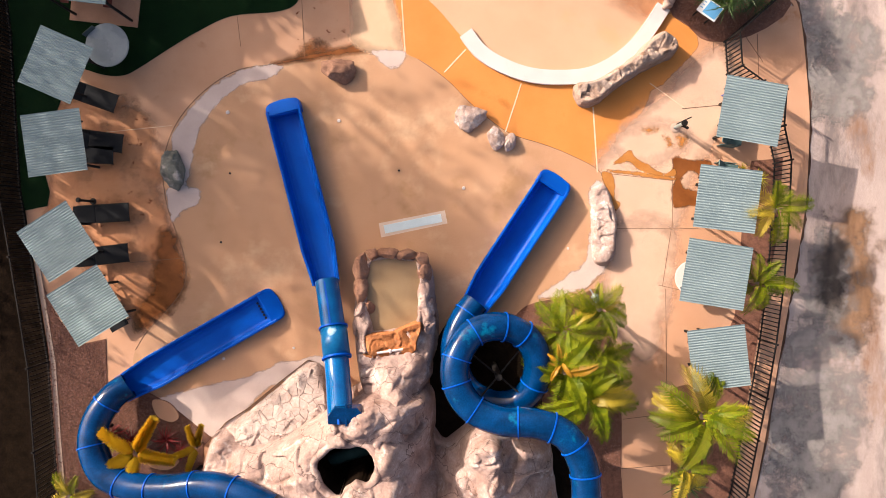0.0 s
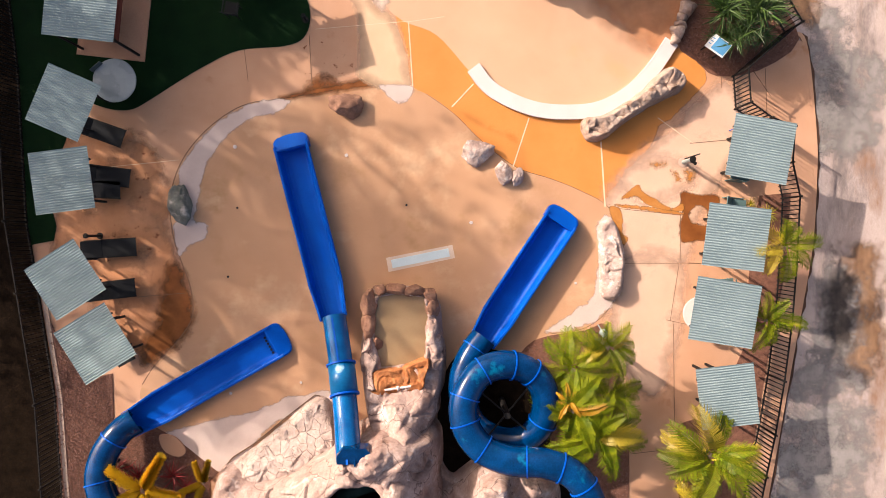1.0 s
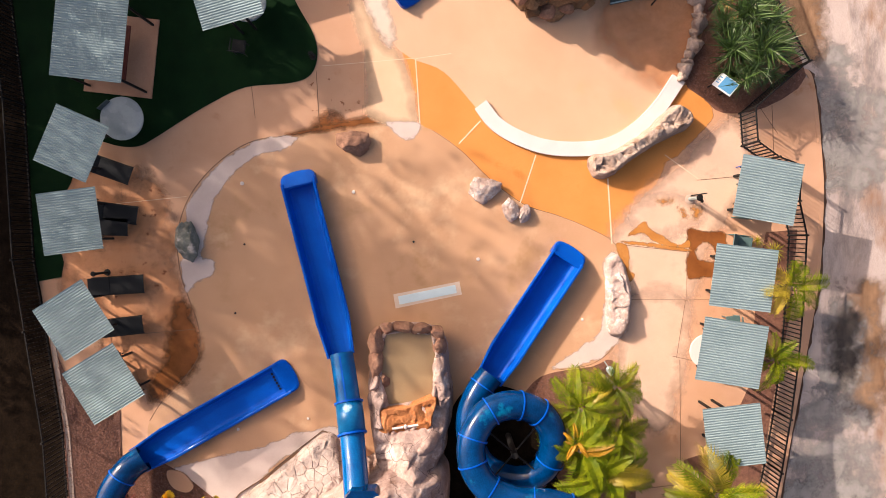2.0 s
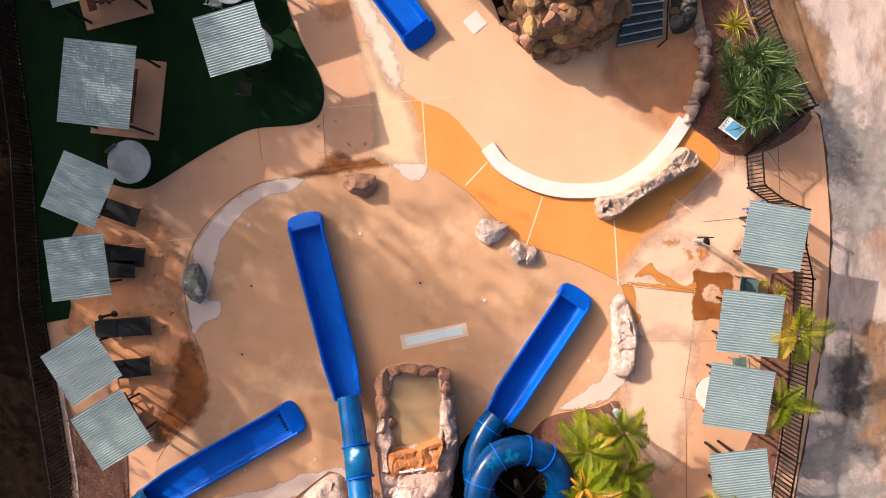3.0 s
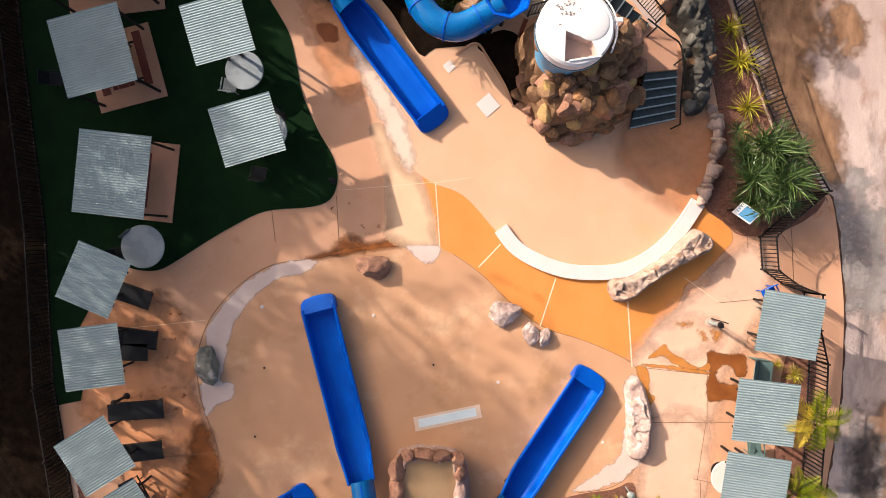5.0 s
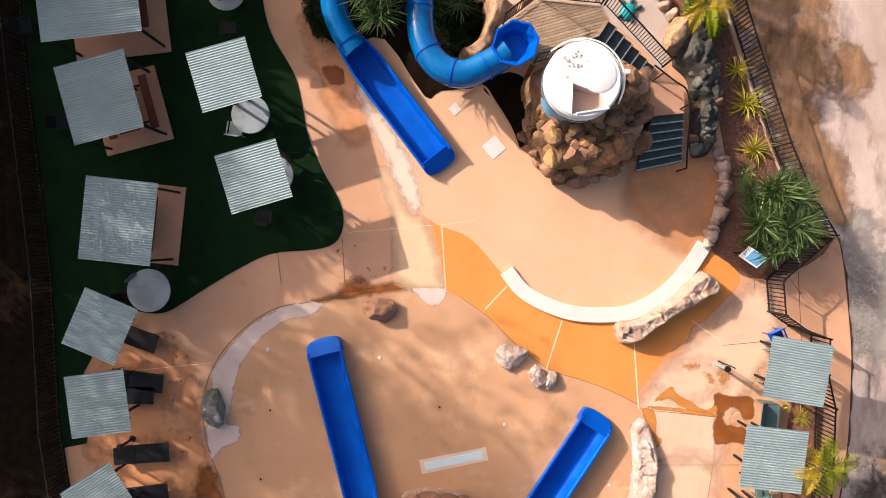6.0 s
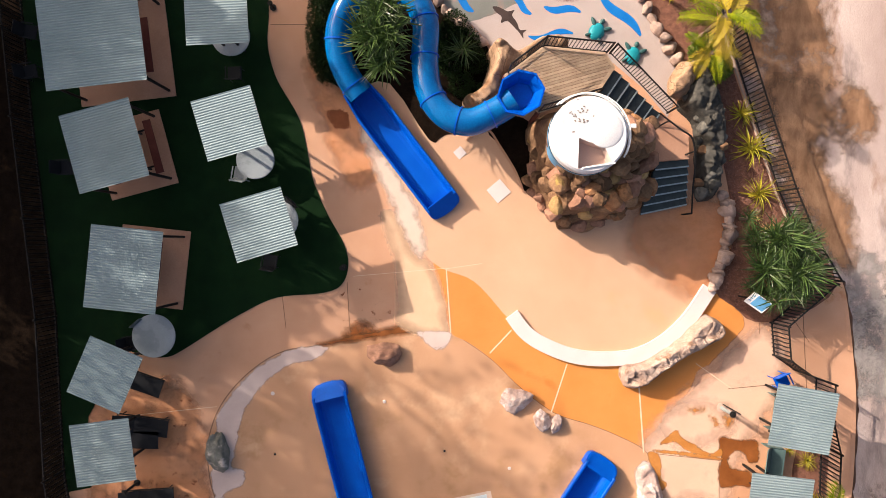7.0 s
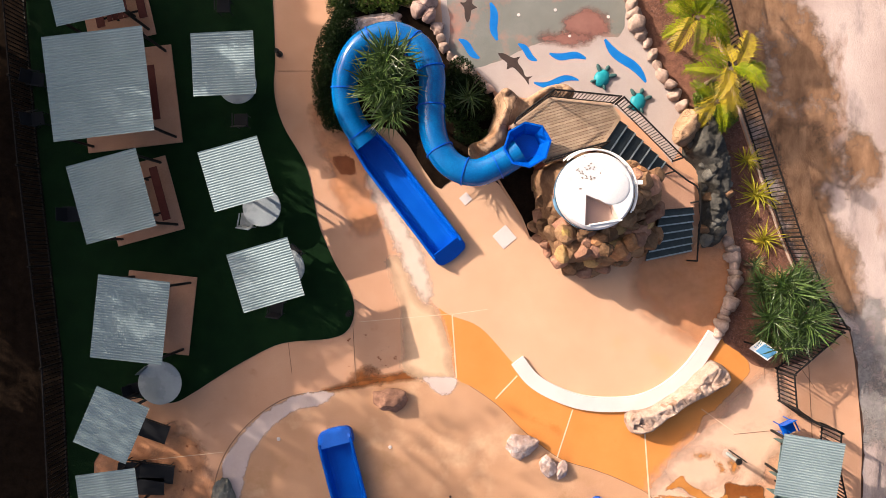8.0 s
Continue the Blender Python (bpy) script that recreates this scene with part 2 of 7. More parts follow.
M_DKTEAL = surface("dark_teal_paint", (0.03, 0.08, 0.08), (0.05, 0.12, 0.12), 5, 0.5, 0.05)
M_WAVE = surface("blue_mural_paint", (0.0, 0.12, 0.44), (0.01, 0.19, 0.55), 2, 0.6, 0.03)
M_MURAL = surface("mural_floor", (0.37, 0.3, 0.275), (0.47, 0.405, 0.385), 0.6, 0.75, 0.08)
M_MURAL_GREY = surface("mural_grey", (0.15, 0.155, 0.14), (0.23, 0.23, 0.21), 0.8, 0.65, 0.08, stain=(0.36, 0.17, 0.13), stain_scale=0.28, stain_at=0.5)
M_DOLPHIN = surface("mural_brown_grey", (0.035, 0.024, 0.022), (0.075, 0.05, 0.045), 3, 0.6, 0.03)
M_BARK = surface("palm_bark", (0.14, 0.1, 0.07), (0.26, 0.2, 0.14), 8, 0.9, 0.6, 20)
M_PALM = leafy("palm_leaf", (0.05, 0.11, 0.005), (0.36, 0.36, 0.012), through_light=0.35, spec=0.1)
M_PALM_YELLOW = leafy("yellow_palm_leaf", (0.34, 0.27, 0.02), (0.6, 0.44, 0.04))
M_PALM_ORANGE = leafy("orange_leaf", (0.5, 0.22, 0.015), (0.66, 0.38, 0.03))
M_CANDLE = leafy("candle_leaf", (0.5, 0.31, 0.015), (0.72, 0.5, 0.03))
M_PANDAN = leafy("strap_leaf", (0.014, 0.042, 0.008), (0.105, 0.165, 0.034), through_light=0.15, spec=0.4)
M_BROM = leafy("yellow_strap_leaf", (0.26, 0.26, 0.02), (0.6, 0.46, 0.04))
M_STRAW = leafy("straw_leaf", (0.3, 0.2, 0.07), (0.5, 0.36, 0.15))
M_RED = leafy("red_strap_leaf", (0.2, 0.02, 0.025), (0.42, 0.06, 0.05))
M_HEDGE = leafy("hedge_leaf", (0.012, 0.025, 0.008), (0.03, 0.05, 0.015), spec=0.06)
M_GRASS = leafy("grass_blade", (0.07, 0.13, 0.015), (0.2, 0.27, 0.04))
M_TREE = leafy("tree_leaf", (0.03, 0.07, 0.02), (0.07, 0.12, 0.04), through_light=0.2)


# ---- helpers for shapes ----
def part(name, bm, material, parent=None, label="", smooth_it=False, at=None):
    me = bpy.data.meshes.new(name)
    bm.to_mesh(me)
    bm.free()
    me.materials.append(material)
    if smooth_it:
        me.polygons.foreach_set("use_smooth", [True] * len(me.polygons))
    ob = new(name, me)
    if parent:
        ob.parent = parent
    if at is not None:
        ob.matrix_basis = at
    if label:
        tagged(ob, label)
    return ob


def again(ob, parent, m):
    """Another object on the same mesh, as a part of parent."""
    o = new(ob.name.split(".")[0], ob.data)
    o.parent, o.matrix_basis = parent, m
    return o


def thing(name, label, category, at=(0, 0, 0), turn=0.0, group="", kind=""):
    ob = new(name)
    ob.matrix_basis = pose(*at, 0, 0, turn)
    return tagged(ob, label, category, group, kind)


def curve(points, closed=False, steps=6):
    """A smooth line through the points (Catmull-Rom)."""
    pts = [Vector(p) for p in points]
    n, out = len(pts), []
    for i in range(n if closed else n - 1):
        p0, p1, p2, p3 = (pts[(i + d) % n] if closed else pts[min(max(i + d, 0), n - 1)] for d in (-1, 0, 1, 2))
        for s in range(steps):
            t = s / steps
            out.append(0.5 * (2 * p1 + (p2 - p0) * t + (2 * p0 - 5 * p1 + 4 * p2 - p3) * t * t + (3 * p1 - p0 - 3 * p2 + p3) * t ** 3))
    if not closed:
        out.append(pts[-1])
    return out


def ragged(points, amount, seed, size=1.5, steps=10):
    """A closed outline with an uneven edge."""
    out = []
    for p in curve(points, True, steps):
        q = Vector((p.x * size, p.y * size, seed * 7.3))
        out.append(Vector((p.x + amount * noise.noise(q) + 0.4 * amount * noise.noise(q * 4), p.y + amount * noise.noise(q + Vector((9, 4, 2))) + 0.4 * amount * noise.noise(q * 4 + Vector((3, 1, 8))))))
    return out


def slab_bm(points, low, high):
    bm = bmesh.new()
    ring = [bm.verts.new((p[0], p[1], high)) for p in points]
    f = bm.faces.new(ring)
    f.normal_update()
    if f.normal.z < 0:
        f.normal_flip()
    ext = bmesh.ops.extrude_face_region(bm, geom=[f])
    for v in ext["geom"]:
        if isinstance(v, bmesh.types.BMVert):
            v.co.z = low
    bmesh.ops.recalc_face_normals(bm, faces=bm.faces)
    top = [x for x in bm.faces if len(x.verts) > 4]
    bmesh.ops.triangulate(bm, faces=top)
    return bm


def sheet(name, points, low, high, material, label, category="ground", kind="structure"):
    return tagged(part(name, slab_bm(points, low, high), material), label, category, kind=kind)


def strip_bm(line, width, low, high, closed=False):
    """A flat band along a line."""
    bm, n, rows = bmesh.new(), len(line), []
    for i, p in enumerate(line):
        a, b = (line[(i - 1) % n], line[(i + 1) % n]) if closed else (line[max(i - 1, 0)], line[min(i + 1, n - 1)])
        d = Vector((b[0] - a[0], b[1] - a[1])).normalized()
        s = Vector((-d.y, d.x)) * width / 2
        rows.append([bm.verts.new((p[0] + k * s.x, p[1] + k * s.y, z)) for k, z in ((1, low), (1, high), (-1, high), (-1, low))])
    for i in range(n if closed else n - 1):
        r, q = rows[i], rows[(i + 1) % n]
        for j in range(3):
            bm.faces.new((r[j], r[j + 1], q[j + 1], q[j]))
    if not closed:
        bm.faces.new(rows[0])
        bm.faces.new(rows[-1])
    bmesh.ops.recalc_face_normals(bm, faces=bm.faces)
    return bm


def box_bm(x, y, z, sx, sy, sz, bevel=0.0, bm=None, m=None):
    bm = bm or bmesh.new()
    mat = Matrix.Translation((x, y, z)) @ Matrix.Diagonal((sx, sy, sz, 1))
    if m is not None:
        mat = m @ mat
    made = bmesh.ops.create_cube(bm, size=1, matrix=mat)
    if bevel:
        edges = list({e for v in made["verts"] for e in v.link_edges})
        bmesh.ops.bevel(bm, geom=edges, offset=bevel, segments=2, affect="EDGES", profile=0.5)
    return bm


def bar_bm(a, b, radius, sides=8, bm=None):
    """A round bar from a to b."""
    bm = bm or bmesh.new()
    a, b = Vector(a), Vector(b)
    d = b - a
    m = Matrix.Translation((a + b) / 2) @ d.to_track_quat("Z", "Y").to_matrix().to_4x4()
    bmesh.ops.create_cone(bm, cap_ends=True, segments=sides, radius1=radius, radius2=radius, depth=d.length, matrix=m)
    return bm


def sweep_bm(line, section, closed_section=True, caps=True):
    """A section (list of (side, up)) carried along a line, upright."""
    bm, rows, n = bmesh.new(), [], len(line)
    for i, p in enumerate(line):
        d = (Vector(line[min(i + 1, n - 1)]) - Vector(line[max(i - 1, 0)])).normalized()
        side = d.cross(Vector((0, 0, 1))).normalized()
        up = side.cross(d)
        rows.append([bm.verts.new(Vector(p) + side * a + up * b) for a, b in section])
    k = len(section)
    for i in range(n - 1):
        for j in range(k if closed_section else k - 1):
            bm.faces.new((rows[i][j], rows[i][(j + 1) % k], rows[i + 1][(j + 1) % k], rows[i + 1][j]))
    if caps and closed_section:
        bm.faces.new(rows[0])
        bm.faces.new(rows[-1])
    bmesh.ops.recalc_face_normals(bm, faces=bm.faces)
    return bm


def ring_section(radius, sides=24):
    return [(radius * math.cos(2 * math.pi * i / sides), radius * math.sin(2 * math.pi * i / sides)) for i in range(sides)]


def boulder_bm(size, seed, sub=3, rough=0.35, flat=0.35):
    """An uneven stone cut by a dozen planes; its base lies at z = 0."""
    rnd = random.Random(seed * 13 + 1)
    planes = []
    for k in range(15):
        n = Vector((rnd.gauss(0, 1), rnd.gauss(0, 1), rnd.gauss(0.2, 0.8))).normalized()
        planes.append((n, rnd.uniform(0.55, 0.92) * 0.5))
    bm = bmesh.new()
    bmesh.ops.create_icosphere(bm, subdivisions=sub, radius=0.5)
    for v in bm.verts:
        q = v.co * 2.2 + Vector((seed * 3.7, seed * 1.3, seed * 5.1))
        p = v.co * (1 + rough * 0.7 * noise.noise(q * 0.6))
        for n, d in planes:
            over = p.dot(n) - d
            if over > 0:
                p = p - n * over * 0.88
        p *= 1 + rough * (0.2 * noise.noise(q * 1.8) + 0.1 * noise.noise(q * 4.0) + 0.05 * noise.noise(q * 9.0))
        v.co = Vector((p.x * size[0] * 1.18, p.y * size[1] * 1.18, max(p.z, -flat) * size[2] * 1.18))
    low = min(v.co.z for v in bm.verts)
    for v in bm.verts:
        v.co.z -= low
    return bm


def inside_distance(px, py, poly):
    """Signed distance of many places to a closed outline, positive inside."""
    best, cross = np.full(px.shape, 1e9), np.zeros(px.shape, bool)
    n = len(poly)
    for i in range(n):
        (ax, ay), (bx, by) = poly[i][:2], poly[(i + 1) % n][:2]
        dx, dy = bx - ax, by - ay
        t = np.clip(((px - ax) * dx + (py - ay) * dy) / (dx * dx + dy * dy + 1e-9), 0, 1)
        best = np.minimum(best, np.hypot(px - ax - t * dx, py - ay - t * dy))
        hit = ((ay > py) != (by > py)) & (px < (bx - ax) * (py - ay) / (by - ay + 1e-12) + ax)
        cross ^= hit
    return np.where(cross, best, -best)


def patchy(material, amount=0.5, scale=2.5, bias=1.0, grainy=0.25, soft=0.02):
    """The same surface, worn through unevenly towards the border of its patch."""
    m = material.copy()
    m.name = material.name + "_patch"
    n, k = m.node_tree.nodes, m.node_tree.links
    bsdf, out = n["Principled BSDF"], n["Material Output"]
    near = n.new("ShaderNodeAttribute")
    near.attribute_name = "inset"
    where = n.new("ShaderNodeNewGeometry")
    t = n.new("ShaderNodeTexNoise")
    t.inputs["Scale"].default_value, t.inputs["Detail"].default_value, t.inputs["Roughness"].default_value = scale, 11, 0.68
    k.new(where.outputs["Position"], t.inputs["Vector"])
    add = n.new("ShaderNodeMath")
    add.operation = "MULTIPLY_ADD"
    add.inputs[1].default_value = amount * 2
    k.new(t.outputs["Fac"], add.inputs[0])
    speck = n.new("ShaderNodeTexNoise")
    speck.inputs["Scale"].default_value, speck.inputs["Detail"].default_value = 55.0, 3
    k.new(where.outputs["Position"], speck.inputs["Vector"])
    fine = n.new("ShaderNodeMath")
    fine.operation = "MULTIPLY_ADD"
    fine.inputs[1].default_value = grainy
    k.new(speck.outputs["Fac"], fine.inputs[0])
    k.new(near.outputs["Fac"], fine.inputs[2])
    k.new(fine.outputs[0], add.inputs[2])
    cut = n.new("ShaderNodeMapRange")
    cut.inputs["From Min"].default_value, cut.inputs["From Max"].default_value = amount * bias + grainy / 2 - soft / 2, amount * bias + grainy / 2 + soft / 2
    k.new(add.outputs[0], cut.inputs["Value"])
    clear, mix = n.new("ShaderNodeBsdfTransparent"), n.new("ShaderNodeMixShader")
    k.new(cut.outputs["Result"], mix.inputs[0])
    k.new(clear.outputs[0], mix.inputs[1])
    k.new(bsdf.outputs[0], mix.inputs[2])
    k.new(mix.outputs[0], out.inputs["Surface"])
    return m


def stain(name, outline, z, material, label, step=0.07, grow=0.25):
    """A thin film on the ground that knows how far each place lies inside its outline."""
    xs = np.arange(min(p[0] for p in outline) - grow, max(p[0] for p in outline) + grow + step, step)
    ys = np.arange(min(p[1] for p in outline) - grow, max(p[1] for p in outline) + grow + step, step)
    gx, gy = np.meshgrid(xs, ys)
    d = inside_distance(gx, gy, [tuple(p)[:2] for p in curve(outline, True, 4)])
    keep = d > -grow
    index = np.cumsum(keep.ravel()).reshape(keep.shape) - 1
    verts = [(float(x), float(y), z) for x, y in zip(gx[keep], gy[keep])]
    full = keep[:-1, :-1] & keep[1:, :-1] & keep[:-1, 1:] & keep[1:, 1:]
    faces = [(int(index[j, i]), int(index[j, i + 1]), int(index[j + 1, i + 1]), int(index[j + 1, i])) for j, i in zip(*np.where(full))]
    me = bpy.data.meshes.new(name)
    me.from_pydata(verts, [], faces)
    me.attributes.new("inset", "FLOAT", "POINT").data.foreach_set("value", np.minimum(d[keep], 0.3).astype(np.float32))
    me.materials.append(material)
    return tagged(new(name, me), label, "stain", kind="structure")


P_WET, P_DRY_GLARE, P_ORANGE = patchy(M_WET, 0.4, 2.2, 1.15), patchy(M_DRY, 0.2, 2.6, 1.0, 0.18, 0.06), patchy(M_ORANGE, 0.16, 3.0, 1.0, 0.06, 0.05)
P_BAND, P_EARTH, P_GREY = patchy(M_PALE_BAND, 0.35, 2.0, 1.0, 0.2, 0.3), patchy(M_ROAD_BROWN, 1.5, 0.9, 0.98, 1.0, 0.7), patchy(M_ROAD_GREY, 1.5, 0.9, 1.12, 1.0, 0.7)
P_BAND_SOFT = patchy(M_WARM_BAND, 0.3, 0.9, 0.75, 0.12, 0.6)
P_RUST = patchy(M_RUST, 0.16, 3.2, 0.9, 0.1, 0.08)
P_RUST_LINE = patchy(M_RUST, 0.10, 2.5, 0.55, 0.06, 0.2)
P_RUST_SOFT = patchy(M_RUST, 0.45, 2.0, 1.0, 0.3, 0.4)
P_SPOT = patchy(M_RUNOFF, 0.3, 5.0, 1.12, 0.2, 0.2)
P_RUNOFF, P_MURAL_RED = patchy(M_RUNOFF, 0.1, 4.0, 0.95, 0.06, 0.05), patchy(M_MURAL_RED, 0.5, 1.4, 0.95, 0.3, 0.3)
P_DAMP = patchy(M_DAMP, 0.7, 1.1, 1.12, 0.9, 0.5)
P_PAD_TINGE_SHADE = patchy(M_DAMP, 0.6, 0.8, 0.95, 0.5, 1.1)
P_EARTH_DENSE = patchy(M_ROAD_BROWN, 0.9, 0.9, 0.75, 0.9, 0.7)
P_BLEACHED = patchy(M_BLEACHED, 0.6, 1.0, 0.75, 0.15, 0.7)
P_TAR = patchy(M_TAR, 0.9, 1.6, 1.1, 0.8, 0.6)
P_DIRT = patchy(M_WET, 1.6, 3.5, 1.44, 0.4)

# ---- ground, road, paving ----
sheet("ground", [(-400, -400), (400, -400), (400, 400), (-400, 400)], -0.3, -0.12, M_EARTH_SHADE, "dark bare earth reaching far off on all sides")
sheet("road", [(14.2, -300), (300, -300), (300, 300), (8.0, 300), (8.0, 60)] + [(8.65, 21.62), (9.48, 17.60), (10.30, 14.37), (11.18, 11.54), (11.96, 9.11), (12.66, 7.39), (13.49, 5.90), (14.26, 5.65)] + [(14.63, 2.44), (14.64, 0.61), (14.50, -1.63), (14.09, -4.09), (13.79, -5.77)] + [(12.65, -12.02), (11.83, -14.46)] + [(9.5, -20)], -0.2, -0.06, M_ROAD, "weathered pinkish grey road beside the fence", "road")
sheet("pavement", [(-15.5, 40), (-15.2, -20), (9.8, -20)] + [(11.83, -14.46), (12.65, -12.02)] + [(13.79, -5.77), (14.09, -4.09), (14.50, -1.63), (14.64, 0.61), (14.63, 2.44)] + [(14.26, 5.65), (13.49, 5.90), (12.66, 7.39), (11.96, 9.11), (11.18, 11.54), (10.30, 14.37), (9.48, 17.60), (8.65, 21.62)] + [(8.0, 40)], -0.11, 0.0, M_DECK, "salmon pink concrete paving with dark stains", "paving")
KERB = curve([(11.83, -14.46), (12.65, -12.02)] + [(13.79, -5.77), (14.09, -4.09), (14.50, -1.63), (14.64, 0.61), (14.63, 2.44)] + [(14.26, 5.65), (13.66, 5.82)], steps=8)
for k, (a, b) in enumerate(((0, len(KERB) // 2 + 1), (len(KERB) // 2, len(KERB)))):
    tagged(part("kerb_dirt", strip_bm([(p[0] + 0.11 + 0.03 * math.sin(3.1 * i) + 0.03 * math.sin(1.3 * i), p[1]) for i, p in enumerate(KERB[a:b])], 0.1, -0.062, -0.035 + 0.002 * k), M_KERB_DIRT), "dark dirt gathered against the kerb", "dirt", kind="structure")
tagged(part("kerb", strip_bm(KERB, 0.14, -0.1, 0.004), M_DECK), "low salmon concrete kerb along the road", "kerb", kind="structure")

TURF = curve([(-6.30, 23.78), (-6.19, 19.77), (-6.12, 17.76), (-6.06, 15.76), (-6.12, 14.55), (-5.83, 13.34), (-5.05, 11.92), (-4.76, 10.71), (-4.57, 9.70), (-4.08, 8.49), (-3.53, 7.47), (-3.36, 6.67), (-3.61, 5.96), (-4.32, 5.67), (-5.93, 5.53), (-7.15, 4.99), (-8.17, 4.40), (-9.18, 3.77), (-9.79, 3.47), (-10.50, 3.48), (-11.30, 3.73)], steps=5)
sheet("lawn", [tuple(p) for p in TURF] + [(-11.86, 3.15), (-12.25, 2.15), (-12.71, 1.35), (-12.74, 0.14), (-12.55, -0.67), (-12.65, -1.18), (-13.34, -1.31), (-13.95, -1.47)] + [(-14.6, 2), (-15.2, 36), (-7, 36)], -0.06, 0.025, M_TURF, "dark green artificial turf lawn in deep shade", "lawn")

PAD_A = curve([(-0.29, 4.21), (-1.70, 4.22), (-3.32, 3.98), (-4.54, 3.79), (-5.55, 3.66), (-6.36, 3.30), (-7.18, 2.67), (-7.84, 1.91), (-8.26, 1.10), (-8.48, 0.10), (-8.37, -1.12), (-8.12, -1.93), (-7.79, -2.95), (-7.75, -3.97), (-8.33, -4.88), (-9.12, -5.69), (-9.59, -6.40), (-9.60, -7.12), (-8.70, -8.15), (-7.80, -8.88), (-6.89, -9.61)] + [(-5.38, -11.38), (-0.26, -11.43), (3.86, -8.18), (3.98, -5.52), (4.29, -5.11), (5.11, -4.71), (6.33, -4.52), (7.15, -3.92), (7.67, -2.90), (7.77, -2.09), (7.67, -1.08), (7.17, -0.12), (6.16, 0.46), (5.15, 0.87), (3.93, 1.29), (2.73, 2.21), (1.72, 3.22), (0.72, 3.94)], True, 5)
sheet("splash_pad_lower", PAD_A, -0.05, 0.003, M_PAD, "wide tan concrete splash pad, damp, dappled with shade", "paving")
tagged(part("pad_edge", strip_bm(curve([(-0.29, 4.21), (-1.70, 4.22), (-3.32, 3.98), (-4.54, 3.79), (-5.55, 3.66), (-6.36, 3.30), (-7.18, 2.67), (-7.84, 1.91), (-8.26, 1.10), (-8.48, 0.10), (-8.37, -1.12), (-8.12, -1.93), (-7.79, -2.95), (-7.75, -3.97), (-8.33, -4.88), (-9.12, -5.69), (-9.59, -6.40)], steps=5), 0.035, 0.0, 0.0055), M_JOINT), "dark joint along the curved pad edge", "trim", kind="structure")
tagged(part("pad_edge", strip_bm(curve([(0.72, 3.94), (1.72, 3.22), (2.73, 2.21), (3.93, 1.29), (5.15, 0.87), (6.16, 0.46), (7.17, -0.12), (7.67, -1.08), (7.77, -2.09), (7.67, -2.90), (7.15, -3.92), (6.33, -4.52), (5.11, -4.71)], steps=5), 0.016, 0.0, 0.0055), M_ROCK_TAN), "thin brown joint along the curved pad edge", "trim", kind="structure")

ORANGE = [(-0.95, 8.30), (-0.55, 7.70), (0.30, 6.60), (1.20, 6.10), (2.40, 5.00), (3.00, 4.40), (4.20, 3.90), (5.80, 3.70), (7.40, 4.00), (8.60, 4.80), (9.30, 5.50), (8.30, 2.30), (7.30, 0.60), (6.60, 0.00), (5.80, 0.40), (4.20, 1.10), (2.70, 2.10), (1.50, 3.20), (0.75, 3.80), (0.24, 4.21), (-0.08, 5.62), (-0.41, 6.99)]
sheet("orange_paving", ORANGE, -0.04, 0.0022, M_ORANGE, "orange coloured concrete paving between the two pads", "paving")
stain("stain", [(9.91, 5.54), (10.45, 4.99), (10.77, 4.38), (10.20, 3.68), (9.42, 2.92), (9.03, 2.70), (8.82, 2.14), (8.46, 1.65), (8.12, 1.27), (7.70, 0.81), (7.41, 0.35), (7.22, 0.03), (7.15, -0.12), (6.30, 0.40), (6.30, 1.60), (7.40, 3.20), (8.40, 4.60)], 0.0017, P_ORANGE, "wet uneven border of the orange paving", 0.05)

PAD_B = curve([(-3.02, 13.01), (-2.73, 11.70), (-1.85, 10.08), (-1.06, 8.66), (-0.75, 7.24), (-0.07, 6.53), (1.13, 6.01), (2.33, 4.68)] + [(3.33, 3.76), (5.34, 3.23), (7.17, 3.61), (8.59, 4.71), (9.45, 5.75), (10.02, 6.71), (10.34, 7.92), (10.15, 9.13), (8.84, 9.55), (5.23, 11.61), (2.22, 13.05), (-0.19, 14.08)], True, 5)
sheet("splash_pad_upper", PAD_B, -0.05, 0.004, M_PAD_LIGHT, "pale peach concrete splash pad with a curved seat wall", "paving")

# painted wading pad at the far end
MURAL = [(-0.30, 21.71), (-0.15, 17.70), (-0.06, 16.29), (0.83, 15.48), (1.83, 14.36), (3.44, 14.04), (6.05, 13.81), (7.25, 12.79), (8.05, 11.78), (8.98, 13.78), (7.88, 15.40), (6.69, 16.82), (6.33, 21.64)]
sheet("mural_pad", MURAL, -0.05, 0.011, M_MURAL, "pale concrete pad painted with blue waves", "paving")
sheet("mural_pool", ragged([(0.10, 21.71), (0.15, 17.09), (0.23, 15.49), (1.24, 15.31), (2.25, 15.66), (3.46, 16.15), (5.07, 16.40), (6.28, 16.43), (6.40, 18.23), (6.13, 21.65)], 0.08, 3), -0.04, 0.015, M_MURAL_GREY, "grey green painted area with reddish patches", "paving")


def wave(a, b, width, bend):
    """A leaf-shaped, bent stroke of paint between two places."""
    a, b = Vector(a), Vector(b)
    d = b - a
    s = Vector((-d.y, d.x)).normalized()
    left, right = [], []
    for i in range(17):
        t = i / 16
        mid = a + d * t + s * bend * math.sin(2 * math.pi * t)
        w = width / 2 * math.sin(math.pi * min(max(t, 0.02), 0.98)) ** 0.5
        left.append(mid + s * w)
        right.append(mid - s * w)
    return left + right[::-1]


